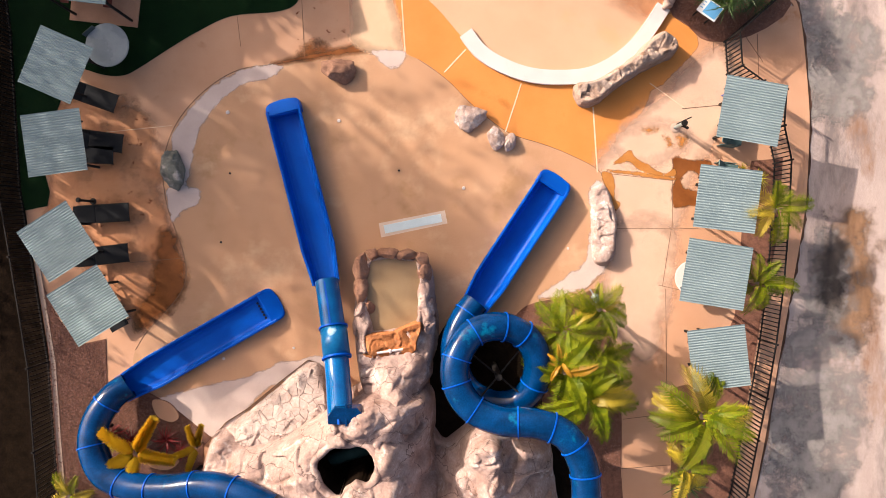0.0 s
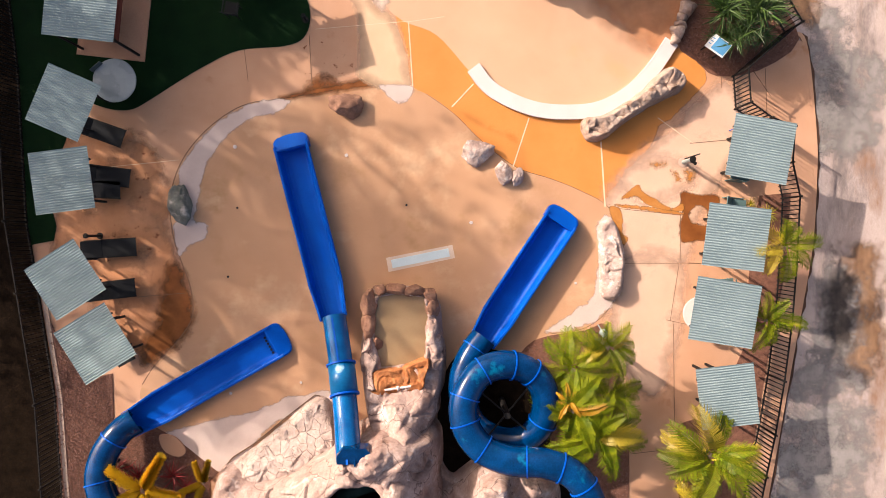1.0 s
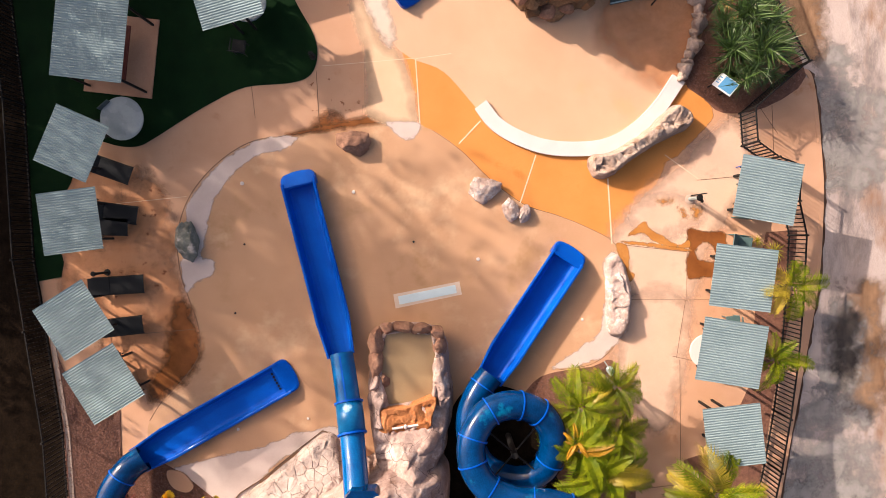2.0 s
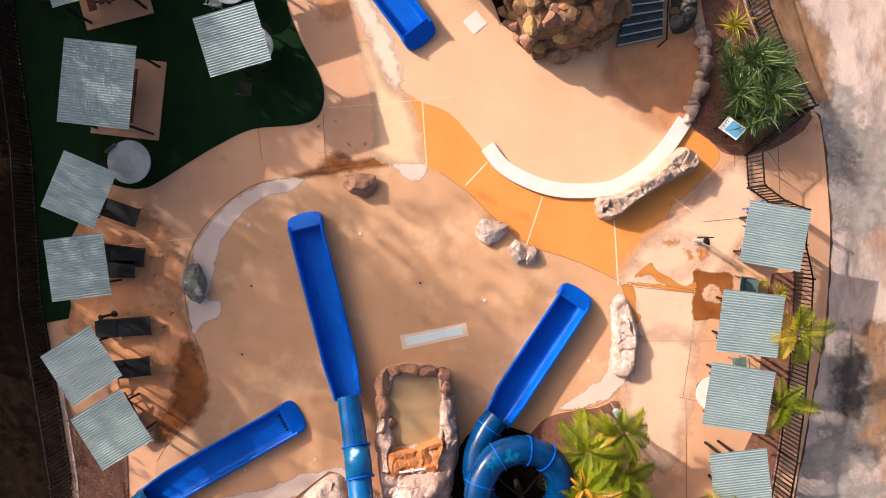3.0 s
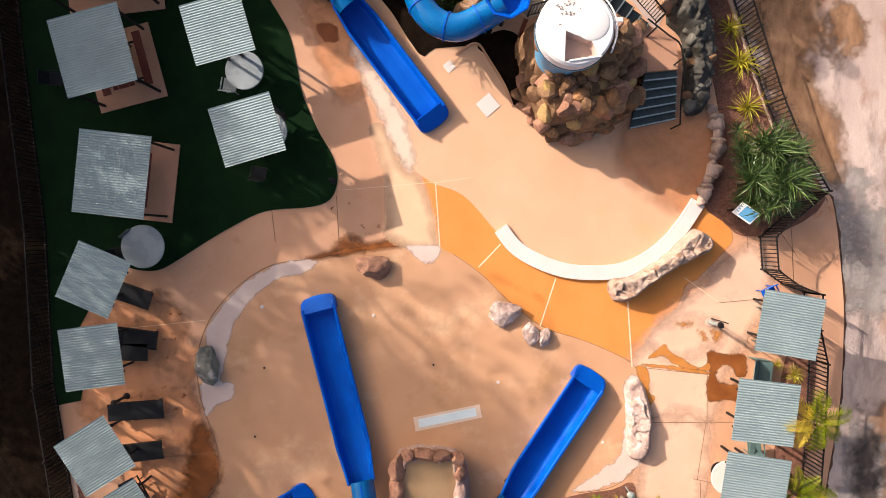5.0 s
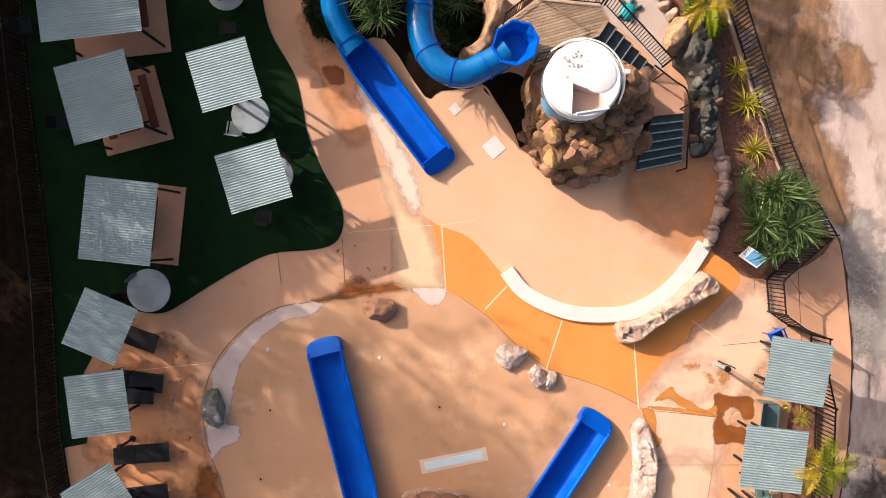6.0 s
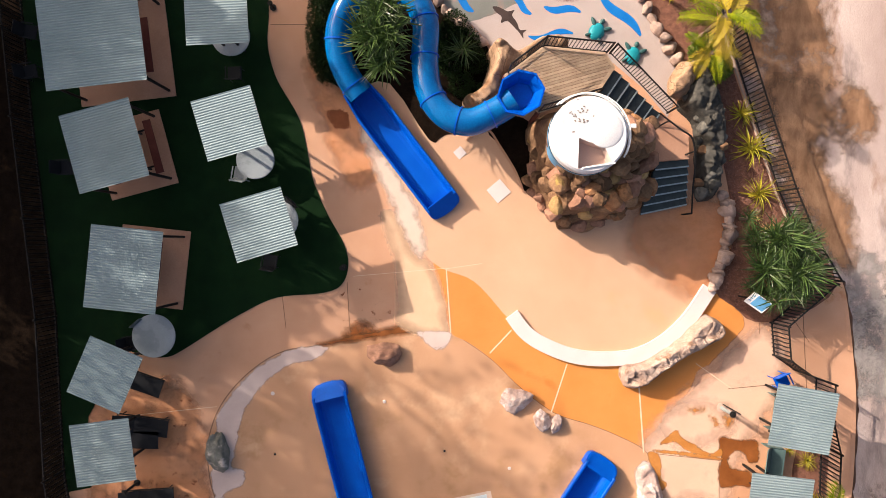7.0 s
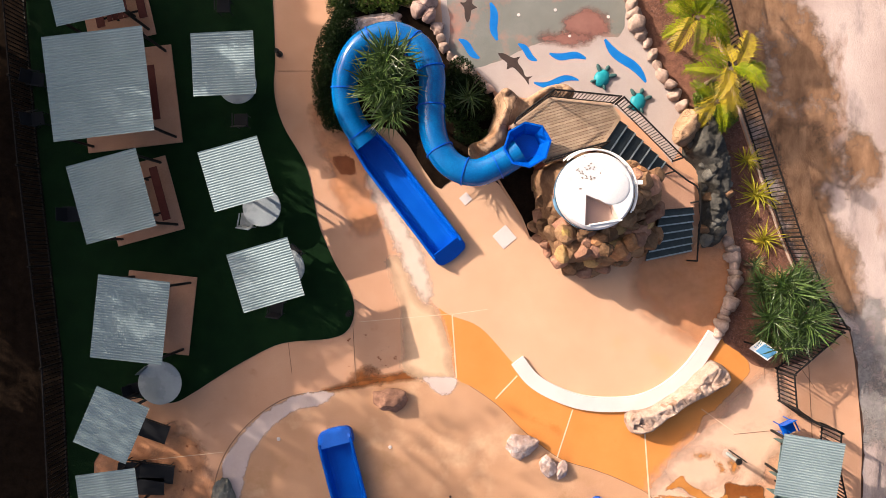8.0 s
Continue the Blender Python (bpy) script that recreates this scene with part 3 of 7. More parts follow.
for (a, b), width, bend in (([(1.62, 17.58), (1.85, 16.23)], 0.3, 0.06), ([(0.48, 16.29), (1.20, 15.60)], 0.27, 0.05), ([(2.59, 16.10), (3.25, 15.49)], 0.24, 0.05), ([(3.70, 15.75), (5.00, 15.55)], 0.27, -0.07), ([(3.14, 14.71), (4.73, 14.79)], 0.24, -0.1), ([(5.68, 16.23), (7.13, 14.69)], 0.34, -0.09), ([(2.38, 18.48), (2.90, 19.88)], 0.3, 0.06), ([(4.29, 18.86), (5.51, 19.45)], 0.3, 0.06)):
    tagged(part("wave_stroke", slab_bm(wave(a, b, width, bend), 0.01, 0.017), M_WAVE), "bright blue painted wave on the pale pad", "marking", "painted waves", "structure")


def dolphin(at, turn, size):
    """A painted leaping shape: body, tail fluke and fins."""
    body = [(-0.5, 0.0), (-0.35, 0.1), (-0.1, 0.16), (0.02, 0.3), (0.06, 0.15), (0.3, 0.08), (0.48, -0.02), (0.62, 0.1), (0.6, -0.03), (0.7, -0.14), (0.52, -0.09), (0.3, -0.06), (0.05, -0.05), (-0.04, -0.2), (-0.14, -0.06), (-0.36, -0.06)]
    m = Matrix.Rotation(radians(turn), 2)
    pts = [Vector(at) + m @ (Vector(p) * size) for p in body]
    tagged(part("dolphin_marking", slab_bm(curve(pts, True, 3), 0.01, 0.019), M_DOLPHIN), "brown grey leaping shape painted on the pad", "marking", "painted shapes", "structure")


dolphin((2.38, 15.36), -40, 1.3)
dolphin((0.90, 17.50), 80, 1.25)

for pts, label in (([(4.27, 16.85), (4.98, 17.34), (5.64, 17.08), (5.68, 16.47), (4.97, 16.28), (4.37, 16.45)], "faded red round shape painted on the grey area"), ([(3.36, 16.30), (4.27, 16.49), (5.17, 16.28), (4.26, 16.01)], "faded red brown shape at the border of the grey area")):
    stain("mural_stain", pts, 0.0165 if "round" in label else 0.0172, P_MURAL_RED, label)

sheet("paving_piece", curve([(-8.97, -8.21), (-8.40, -8.30), (-8.04, -8.78), (-8.31, -9.00), (-8.82, -8.77)], True, 4), -0.05, 0.085, M_DECK, "small salmon concrete apron beside the slide", "paving")
sheet("stepping_stone", curve([(-9.21, -10.35), (-8.64, -10.21), (-8.07, -10.42), (-8.44, -10.73), (-9.06, -10.64)], True, 4), -0.05, 0.09, M_DECK, "flat salmon stepping stone in the mulch", "paving")

# planting beds
sheet("mulch_bed_north", curve([(6.45, 22.65), (6.54, 17.63), (7.21, 16.05), (8.08, 14.50), (8.57, 13.48), (9.51, 12.77), (9.96, 10.55), (10.25, 8.93), (10.44, 7.51), (9.71, 5.70), (10.41, 4.99), (11.12, 4.47)] + [(12.63, 4.66), (14.06, 5.75), (13.06, 7.48), (12.26, 8.70), (11.27, 10.93), (10.49, 13.16), (9.80, 15.58), (9.11, 17.60), (8.56, 22.62)], True, 3), -0.05, 0.02, M_MULCH, "reddish bark mulch bed along the fence", "planting bed")
sheet("mulch_bed_south", curve([(4.25, -5.15), (5.11, -4.77), (6.37, -4.60), (7.11, -4.36), (7.31, -5.35), (7.79, -6.99), (7.94, -9.04), (7.90, -10.90), (7.73, -12.34), (5.06, -12.31), (3.24, -9.41), (3.46, -6.54)], True, 3), -0.05, 0.022, M_MULCH, "reddish bark mulch bed below the palms", "planting bed")
sheet("mulch_bed_fence", [(12.65, 0.19), (13.77, 0.28), (13.57, -2.56), (12.96, -5.61), (12.55, -8.06), (11.93, -12.01), (11.42, -14.25), (9.77, -14.23), (9.69, -8.03), (10.30, -7.84), (10.81, -8.05), (12.04, -5.39), (12.28, -2.54), (12.45, -0.72)], -0.05, 0.018, M_MULCH, "narrow bark mulch bed under the fence", "planting bed")
sheet("mulch_bed_west", [(-12.89, -3.92), (-12.74, -6.37), (-12.56, -11.76), (-12.41, -14.20), (-6.05, -14.27), (-7.24, -11.81), (-7.20, -9.92), (-6.89, -9.61), (-8.40, -8.36), (-9.31, -7.84), (-9.72, -7.84), (-10.63, -7.83), (-10.64, -5.98), (-11.62, -6.18), (-12.41, -5.15)], -0.05, 0.02, M_MULCH, "bark mulch bed with scattered low plants", "planting bed")
sheet("earth_verge", [(-14.98, 20.26), (-14.91, 17.86), (-14.70, 14.85), (-14.46, 11.83), (-14.11, 8.40), (-13.76, 4.97)] + [(-13.57, -0.51), (-13.22, -2.96)] + [(-12.69, -6.78), (-12.55, -9.66), (-12.40, -12.13), (-12.37, -14.20)] + [(-24, -16), (-24, 30), (-14, 30)], -0.1, 0.035, M_EARTH_SHADE, "earth verge behind the fence, its shade put into the colour", "ground")

# Near-black sheet over the mulch: painted shade under the coil.
sheet("coil_pit", curve([(1.53, -5.70), (2.15, -5.34), (2.86, -5.22), (3.88, -5.52), (4.69, -6.14), (5.13, -7.17), (5.08, -8.60), (6.00, -9.44), (6.75, -10.68), (6.85, -14.41), (1.14, -14.35), (1.08, -10.21), (1.05, -7.13)], True, 4), -0.05, 0.09, M_EARTH_SHADE, "near-black sheet carrying the shade inside the slide coil", "ground")

# dry and wet patches
for pts, mat, label, seed, amount, low in (
    ([(-4.13, 3.76), (-5.34, 3.70), (-6.26, 3.30), (-7.14, 2.59), (-7.80, 1.81), (-8.16, 1.00), (-7.88, 0.09), (-7.64, -0.52), (-7.42, 0.49), (-7.10, 1.60), (-6.48, 2.40), (-5.66, 3.05), (-4.54, 3.39)], P_DRY_GLARE, "pale dry crescent on the damp pad", 1, 0.1, 0.013),
    ([(-8.25, -0.61), (-7.34, -0.62), (-7.25, -1.13), (-7.86, -1.49), (-8.23, -1.69)], P_DRY_GLARE, "pale dry patch below the grey boulder", 2, 0.12, 0.013),
    # Sun glare on wet concrete, painted as a pale patch.
    ([(-8.91, -8.30), (-7.57, -7.86), (-5.73, -7.43), (-4.09, -6.87), (-2.86, -6.72), (-2.67, -7.29), (-3.48, -7.39), (-4.92, -7.88), (-6.79, -9.55)], P_DRY_GLARE, "wide pale dry patch at the foot of the rockwork", 3, 0.12, 0.014),
    ([(6.86, -0.76), (7.27, -0.56), (7.57, -1.28), (7.46, -3.11), (7.15, -3.92), (6.13, -4.48), (5.01, -4.67), (5.93, -3.90), (6.54, -3.50), (6.85, -2.49)], P_DRY_GLARE, "pale dry patch round the white boulder", 4, 0.14, 0.013),
    ([(-0.89, 4.25), (0.22, 4.20), (0.07, 3.74), (-0.29, 3.65), (-0.69, 3.95)], P_DRY_GLARE, "small pale dry patch at the pad edge", 5, 0.06, 0.013),
    ([(-8.28, -1.97), (-7.93, -2.75), (-7.70, -3.77), (-7.92, -4.48), (-8.58, -5.19), (-9.47, -5.69), (-9.45, -4.87), (-8.97, -4.06), (-8.83, -3.04), (-8.61, -2.33)], P_RUST_SOFT, "rust brown wet stain on the paving", 6, 0.12, 0.006),
    ([(9.85, 0.33), (10.49, 0.21), (11.10, 0.17), (11.20, -0.44), (10.91, -0.58), (10.67, -0.20), (10.34, -0.15), (10.11, -0.45), (10.23, -0.77), (10.63, -0.86), (10.91, -0.96), (10.91, -1.44), (10.48, -1.39), (9.87, -1.40), (9.82, -0.81), (9.92, -0.43)], P_RUST, "rust brown water stain on the paving", 7, 0.04, 0.015),
    ([(7.69, 0.11), (7.98, 0.40), (8.31, 0.61), (8.50, 0.34), (9.11, -0.04), (9.54, -0.26), (9.87, -0.05), (9.89, -0.34), (9.21, -0.31), (8.59, -0.06), (8.22, 0.23)], P_RUNOFF, "orange run-off stain round a dry patch", 9, 0.03, 0.016),
    ([(7.22, -0.09), (8.55, -0.16), (9.21, -0.29), (9.87, -0.38), (9.87, -0.46), (9.21, -0.39), (8.54, -0.28)], P_RUNOFF, "thin orange run-off along a paving joint", 8, 0.01, 0.017),
    ([(10.02, 1.10), (10.30, 1.06), (10.27, 0.80), (10.11, 0.70), (10.00, 0.85)], P_SPOT, "small orange spot beside the foot shower", 14, 0.02, 0.016),
    ([(8.69, 1.33), (9.02, 1.42), (9.35, 1.33), (9.02, 1.23)], P_SPOT, "small orange spot on the pale paving", 15, 0.02, 0.016),
    ([(9.45, 1.13), (9.68, 1.05), (9.87, 0.71), (9.64, 0.82)], P_SPOT, "small orange spot on the pale paving", 16, 0.02, 0.016),
    ([(7.27, -0.15), (7.69, -0.33), (7.71, -1.07), (7.92, -1.31), (7.78, -1.53), (7.59, -1.26), (7.43, -0.78)], P_RUNOFF, "orange run-off beside the white boulder", 17, 0.03, 0.016),
    ([(-4.45, 3.80), (-3.31, 3.98), (-2.23, 4.13), (-1.02, 4.27), (-1.15, 4.48), (-1.89, 4.36), (-2.50, 4.21), (-3.20, 4.10), (-4.05, 3.92)], P_RUST_LINE, "dark rust stain along the pad edge", 10, 0.03, 0.0065),
    ([(-3.50, 4.05), (-2.45, 4.17), (-2.60, 4.47), (-3.00, 4.52), (-3.32, 4.38)], P_RUST_SOFT, "soft rust brown bloom above the pad edge", 12, 0.05, 0.0045),
    ([(-4.04, 12.11), (-3.59, 12.27), (-3.20, 11.70), (-3.40, 11.46), (-3.84, 11.61)], P_WET, "rust brown stain beside the flume", 11, 0.06, 0.005),
    # Sunlit strip between shelter shadow and orange paving, put into the colour.
    ([(-2.02, 8.45), (-1.58, 8.17), (-1.10, 6.95), (-0.51, 6.56), (-0.18, 5.71), (0.02, 4.35), (-0.72, 4.28), (-1.50, 4.60), (-1.48, 5.20), (-1.55, 6.70), (-1.83, 7.63)], P_BAND_SOFT, "pale worn stretch of the path beside the orange paving", 18, 0.05, 0.004),
    ([(-2.74, 11.50), (-1.85, 10.18), (-1.05, 8.86), (-0.62, 7.34), (-0.95, 7.08), (-1.55, 8.30), (-2.05, 9.47), (-2.60, 10.69)], P_BAND, "pale worn band along the upper pad edge", 13, 0.07, 0.014),
):
    stain("stain", ragged(pts, amount * 0.6, seed, 1.5, 4), low * 0.32 + 0.0026 + 0.00013 * seed, mat, label)

for level, (pts, mat, label) in enumerate((
    ([(9.63, 18.40), (10.94, 18.79), (13.34, 16.35), (13.92, 13.12), (13.49, 9.90), (12.86, 7.89), (11.68, 11.13), (10.50, 14.77)], P_EARTH, "brown earth washed over the road"), ([(14.11, 12.52), (15.02, 12.71), (15.32, 11.29), (14.51, 11.00)], P_EARTH, "brown earth patch on the road"),
    # The blue grey patch near (16, 3.5) puts palm shadow into the road colour.
    ([(15.60, -2.17), (16.92, -2.18), (16.73, -6.26), (15.71, -6.25)], P_EARTH, "brown earth patch on the road"), ([(14.88, 4.71), (16.90, 5.09), (17.11, 2.07), (15.08, 1.89)], P_GREY, "blue grey patch on the road"),
    ([(14.08, -8.08), (15.72, -8.30), (15.52, -11.60), (13.27, -11.57)], P_GREY, "blue grey patch on the road"), ([(14.89, -2.57), (16.11, -2.58), (16.12, -5.44), (14.69, -6.24)], P_GREY, "dark grey patch on the road"), ([(14.27, 6.26), (15.64, 6.65), (15.61, 2.20), (14.44, 2.21)], P_GREY, "blue grey patch on the road"), ([(14.00, -6.00), (16.60, -6.50), (16.00, -12.00), (13.20, -12.50)], P_GREY, "grey worn stretch of the road"))):
    stain("road_stain", pts, -0.057 + 0.0015 * level, mat, label, 0.15, 0.8)
for level, pts in enumerate(([(-12.75, 2.32), (-9.91, 2.69), (-8.73, 1.47), (-8.56, -0.77), (-8.09, -2.61), (-7.86, -4.45), (-9.46, -5.50), (-12.43, -2.15), (-12.59, 0.29)], [(-4.72, 13.73), (-3.82, 13.52), (-2.63, 11.70), (-1.84, 10.48), (-3.07, 9.28), (-4.05, 11.11)])):
    stain("stain", pts, 0.0008 + 0.0001 * level, P_DAMP, "damp orange tinge in the salmon paving", 0.1, 0.9)
for level, pts in enumerate(([(-11.89, -0.07), (-9.26, -0.30), (-8.47, -1.52), (-9.71, -2.32), (-11.74, -2.30)], [(-10.22, 2.54), (-8.61, 2.12), (-8.84, 0.30), (-10.06, 0.11)], [(-4.02, 5.66), (-0.78, 6.23), (-0.40, 4.41), (-3.23, 4.04)], [(9.82, 2.34), (11.23, 1.92), (10.82, 0.11), (9.61, 0.53)], [(-4.63, 13.33), (-3.04, 11.10), (-1.86, 8.87), (-3.47, 9.09), (-4.45, 11.31)])):
    stain("stain", pts, 0.0014 + 0.0002 * level, P_DIRT, "scattered rust brown specks on the paving")

for level, pts in enumerate(([(8.50, 1.45), (10.12, 2.94), (11.44, 3.93), (12.04, 2.52), (11.03, 0.71), (10.11, -0.69), (9.70, -2.11), (7.97, -2.09), (7.57, -0.67), (7.21, -0.06)], [(7.76, 0.87), (8.60, 1.30), (9.79, 1.21), (10.01, 0.62), (8.86, 0.25), (8.13, 0.50)], [(7.87, -2.30), (9.60, -2.31), (9.55, -4.14), (8.98, -6.59), (7.96, -6.17), (7.45, -4.53)])):
    stain("stain", pts, 0.0026 + 0.0003 * level, P_BLEACHED, "sun-bleached paler patch in the paving", 0.1, 0.8)
for level, pts in enumerate(([(15.13, -2.98), (15.95, -2.78), (15.91, -5.13), (15.26, -5.22)],)):
    stain("road_stain", pts, -0.046 + 0.001 * level, P_TAR, "dark tar patch worn into the road", 0.1, 0.5)

# Orange tinge of the pad; it also darkens the tower's faint shadow.
stain("stain", [(7.30, 8.40), (9.85, 8.75), (10.20, 7.60), (9.80, 6.20), (9.00, 5.50), (8.00, 6.10), (7.10, 7.00), (6.80, 7.80)], 0.0062, P_PAD_TINGE_SHADE, "damp orange tinge in the peach pad that also deepens the tower's shadow", 0.1, 0.9)
stain("road_stain", [(11.95, 12.72), (13.16, 12.70), (13.33, 11.60), (13.14, 10.51), (14.05, 9.04), (14.49, 7.57), (14.40, 6.65), (14.03, 6.66), (13.31, 8.13), (12.50, 9.97)], -0.0440, P_EARTH_DENSE, "brown earth washed along the fence foot", 0.12, 0.6)

# saw-cut joints in the paving
for ends, mat, wide in (
    ([(7.77, -2.19), (10.72, -2.22)], M_JOINT, 0.019), ([(7.21, -0.18), (9.85, -0.49)], M_JOINT, 0.019), ([(9.81, -0.49), (9.80, -2.15)], M_JOINT, 0.016),
    ([(9.76, -2.21), (9.43, -4.31)], M_JOINT, 0.016), ([(9.29, -4.24), (10.21, -4.46)], M_JOINT, 0.02), ([(9.55, -4.39), (9.58, -8.03)], M_JOINT, 0.019), ([(7.99, -9.09), (9.70, -8.90)], M_JOINT, 0.019),
    ([(7.86, -9.04), (7.85, -11.97)], M_JOINT, 0.019), ([(7.85, -10.90), (9.70, -10.77)], M_JOINT, 0.019), ([(-3.41, 6.06), (-3.33, 4.00)], M_JOINT, 0.019), ([(-5.73, 5.58), (-5.61, 4.43)], M_JOINT, 0.016),
    ([(-9.74, -3.24), (-7.83, -3.10)], M_JOINT, 0.019), ([(-11.05, 1.39), (-8.12, 1.66)], M_JOINT_PALE, 0.016), ([(-3.20, 6.26), (0.13, 6.51)], M_JOINT_PALE, 0.016), ([(0.13, 6.47), (0.26, 4.21)], M_JOINT_PALE, 0.045),
    ([(2.43, 4.27), (1.65, 3.46)], M_JOINT_PALE, 0.05), ([(4.40, 3.03), (3.82, 1.31)], M_JOINT_PALE, 0.045), ([(6.97, 2.17), (7.11, -0.17)], M_JOINT_PALE, 0.05), ([(10.16, 2.08), (11.85, 2.22)], M_JOINT, 0.02),
    ([(9.01, 3.00), (10.28, 2.08)], M_JOINT_PALE, 0.025), ([(-6.01, 15.23), (-4.20, 15.21)], M_JOINT, 0.019), ([(0.13, 6.49), (1.40, 6.66)], M_JOINT_PALE, 0.016),
    ([(12.09, 5.13), (13.06, 3.72)], M_JOINT, 0.019), ([(11.28, 4.44), (11.28, 4.04)], M_JOINT, 0.02), ([(12.85, 4.72), (12.96, 1.91)], M_JOINT, 0.02)):
    tagged(part("paving_joint", strip_bm(ends, wide, 0.0, 0.0095), mat), "straight saw-cut joint in the concrete", "joint", "paving joints", "structure")

# ---- seat wall round the upper pad ----
ARC = [(2.43, 4.83), (2.93, 4.18), (3.64, 3.71), (4.65, 3.33), (5.76, 3.22), (6.88, 3.33), (7.89, 3.83), (8.75, 4.63), (9.48, 5.69)]
seat_wall = thing("seat_wall", "curved white concrete seat wall round the pad", "wall", kind="structure")
part("coping", strip_bm(curve(ARC, steps=8), 0.52, 0.0, 0.12), M_WHITE, seat_wall)

# ---- drains, nozzles, tiles ----
drain = thing("drain_grate", "long white drain grate in a pale concrete surround", "drain", (*(0.47, -1.94), 0.0), 11.0)
part("surround", slab_bm([(-1.22, -0.26), (1.22, -0.24), (1.22, 0.24), (-1.2, 0.26)], -0.01, 0.006), M_PALE_BAND, drain)
grate = part("grate", box_bm(0, 0, 0.004, 2.1, 0.3, 0.02, 0.005), M_PALE_BLUE, drain, "pale blue slotted grate")
for i in range(34):
    part("bar", box_bm(-1.0 + i * 0.0605, 0, 0.014, 0.054, 0.28, 0.01), M_PALE_BLUE, grate)
# The white disc at (2.30, -0.68) stands in for a sun glint.
for p, mat, r in (((-6.07, -0.07), M_STEEL, 0.05), ((-0.01, -0.03), M_STEEL, 0.05), ((-6.44, -2.54), M_STEEL, 0.05), ((-6.12, 2.11), M_WHITE, 0.09), ((-2.14, 1.77), M_WHITE, 0.08), ((-6.41, -6.74), M_WHITE, 0.07), ((2.30, -0.68), M_WHITE, 0.08), ((-3.88, -6.38), M_WHITE, 0.06), ((6.04, -2.89), M_WHITE, 0.06), ((2.62, 17.13), M_WHITE, 0.08), ((3.93, 17.29), M_WHITE, 0.08), ((5.81, 17.03), M_WHITE, 0.08), ((4.43, 16.36), M_WHITE, 0.07)):
    bm = bmesh.new()
    bmesh.ops.create_cone(bm, cap_ends=True, segments=14, radius1=r * 0.8, radius2=r * 0.65, depth=0.03)
    tagged(part("water_nozzle", bm, mat, at=pose(*p, 0.02)), "small round spray nozzle set in the concrete", "nozzle", "spray nozzles")
for p, s, turn in (((2.03, 9.23), 0.62, 40), ((0.66, 10.61), 0.34, 40)):
    tagged(part("floor_tile", box_bm(0, 0, 0, s, s, 0.02, 0.004), M_WHITE, at=pose(*p, 0.012, 0, 0, turn)), "square pale tile let into the peach pad", "tile", "pale floor tiles", "structure")


# ---- shade shelters ----
def corrugated_bm(u, v, pitch=0.084, deep=0.009):
    """A wavy roof sheet, u along the ribs and v across them, with a thickness."""
    bm, n = bmesh.new(), max(int(round(v / pitch)), 4)
    rows = []
    for i in range(n * 6 + 1):
        y = -v / 2 + v * i / (n * 6)
        z = deep * math.cos(2 * math.pi * i / 6)
        rows.append([bm.verts.new((x, y, z + dz)) for x, dz in ((-u / 2, 0), (u / 2, 0), (u / 2, -0.012), (-u / 2, -0.012))])
    for r, q in zip(rows, rows[1:]):
        for j in range(4):
            bm.faces.new((r[j], r[(j + 1) % 4], q[(j + 1) % 4], q[j]))
    bm.faces.new(rows[0])
    bm.faces.new(rows[-1])
    bmesh.ops.recalc_face_normals(bm, faces=bm.faces)
    return bm


def shelter(corners, label, high=2.15, slab=False, group="shade shelters"):
    """A flat corrugated roof on four posts. The first two corners run along the ribs."""
    a, b, c2, d = (Vector(p) for p in corners)
    mid = (a + b + c2 + d) / 4
    ux = ((b - a) + (c2 - d)) / 2
    vy = ((a - d) + (b - c2)) / 2
    u, v = ux.length, vy.length
    turn = math.degrees(math.atan2(ux.y, ux.x))
    ob = thing("shade_shelter", label, "shelter", (mid.x, mid.y, 0), turn, group)
    part("roof_sheet", corrugated_bm(u, v), M_ROOF, ob, at=pose(0, 0, high, random.uniform(-0.8, 0.8), random.uniform(-0.8, 0.8), 0))
    px, py = (u / 2 - 0.16, v / 2 - 0.16) if slab else (u * 0.12, v * 0.3)
    post = None
    for sx in (-1, 1):
        for sy in (-1, 1):
            m = pose(sx * px, sy * py, 0)
            if post is None:
                post = part("post", box_bm(0, 0, high / 2 - 0.07, 0.075, 0.075, high - 0.14, 0.006), M_STEEL, ob, at=m)
            else:
                again(post, ob, m)
    for sy in (-1, 1):
        part("beam", box_bm(0, sy * py, high - 0.17, u - 0.1, 0.05, 0.1, 0.005), M_STEEL, ob)
    for k in range(4):
        part("purlin", box_bm(-px + k * 2 * px / 3, 0, high - 0.095, 0.04, v - 0.1, 0.05, 0.004), M_STEEL, ob)
    if slab:
        part("floor_slab", box_bm(0, 0, 0.03, u + 0.1, v + 0.1, 0.09, 0.01), M_SLAB, ob, "salmon concrete floor slab")
    return ob, mid, turn, u, v


SMALL = "small square shelter with a grey corrugated roof over the paving"
LAWN = "square shelter with a grey corrugated roof on the lawn"
for corners in ([(-11.39, 4.57), (-9.71, 3.80), (-10.52, 2.01), (-12.19, 2.74)], [(-12.08, 1.64), (-10.19, 1.90), (-10.00, -0.15), (-11.97, -0.35)], [(-12.36, -2.11), (-10.66, -1.12), (-9.74, -2.78), (-11.29, -3.82)], [(-11.39, -4.18), (-9.75, -3.20), (-8.74, -4.91), (-10.44, -5.93)]):
    shelter(corners, SMALL)
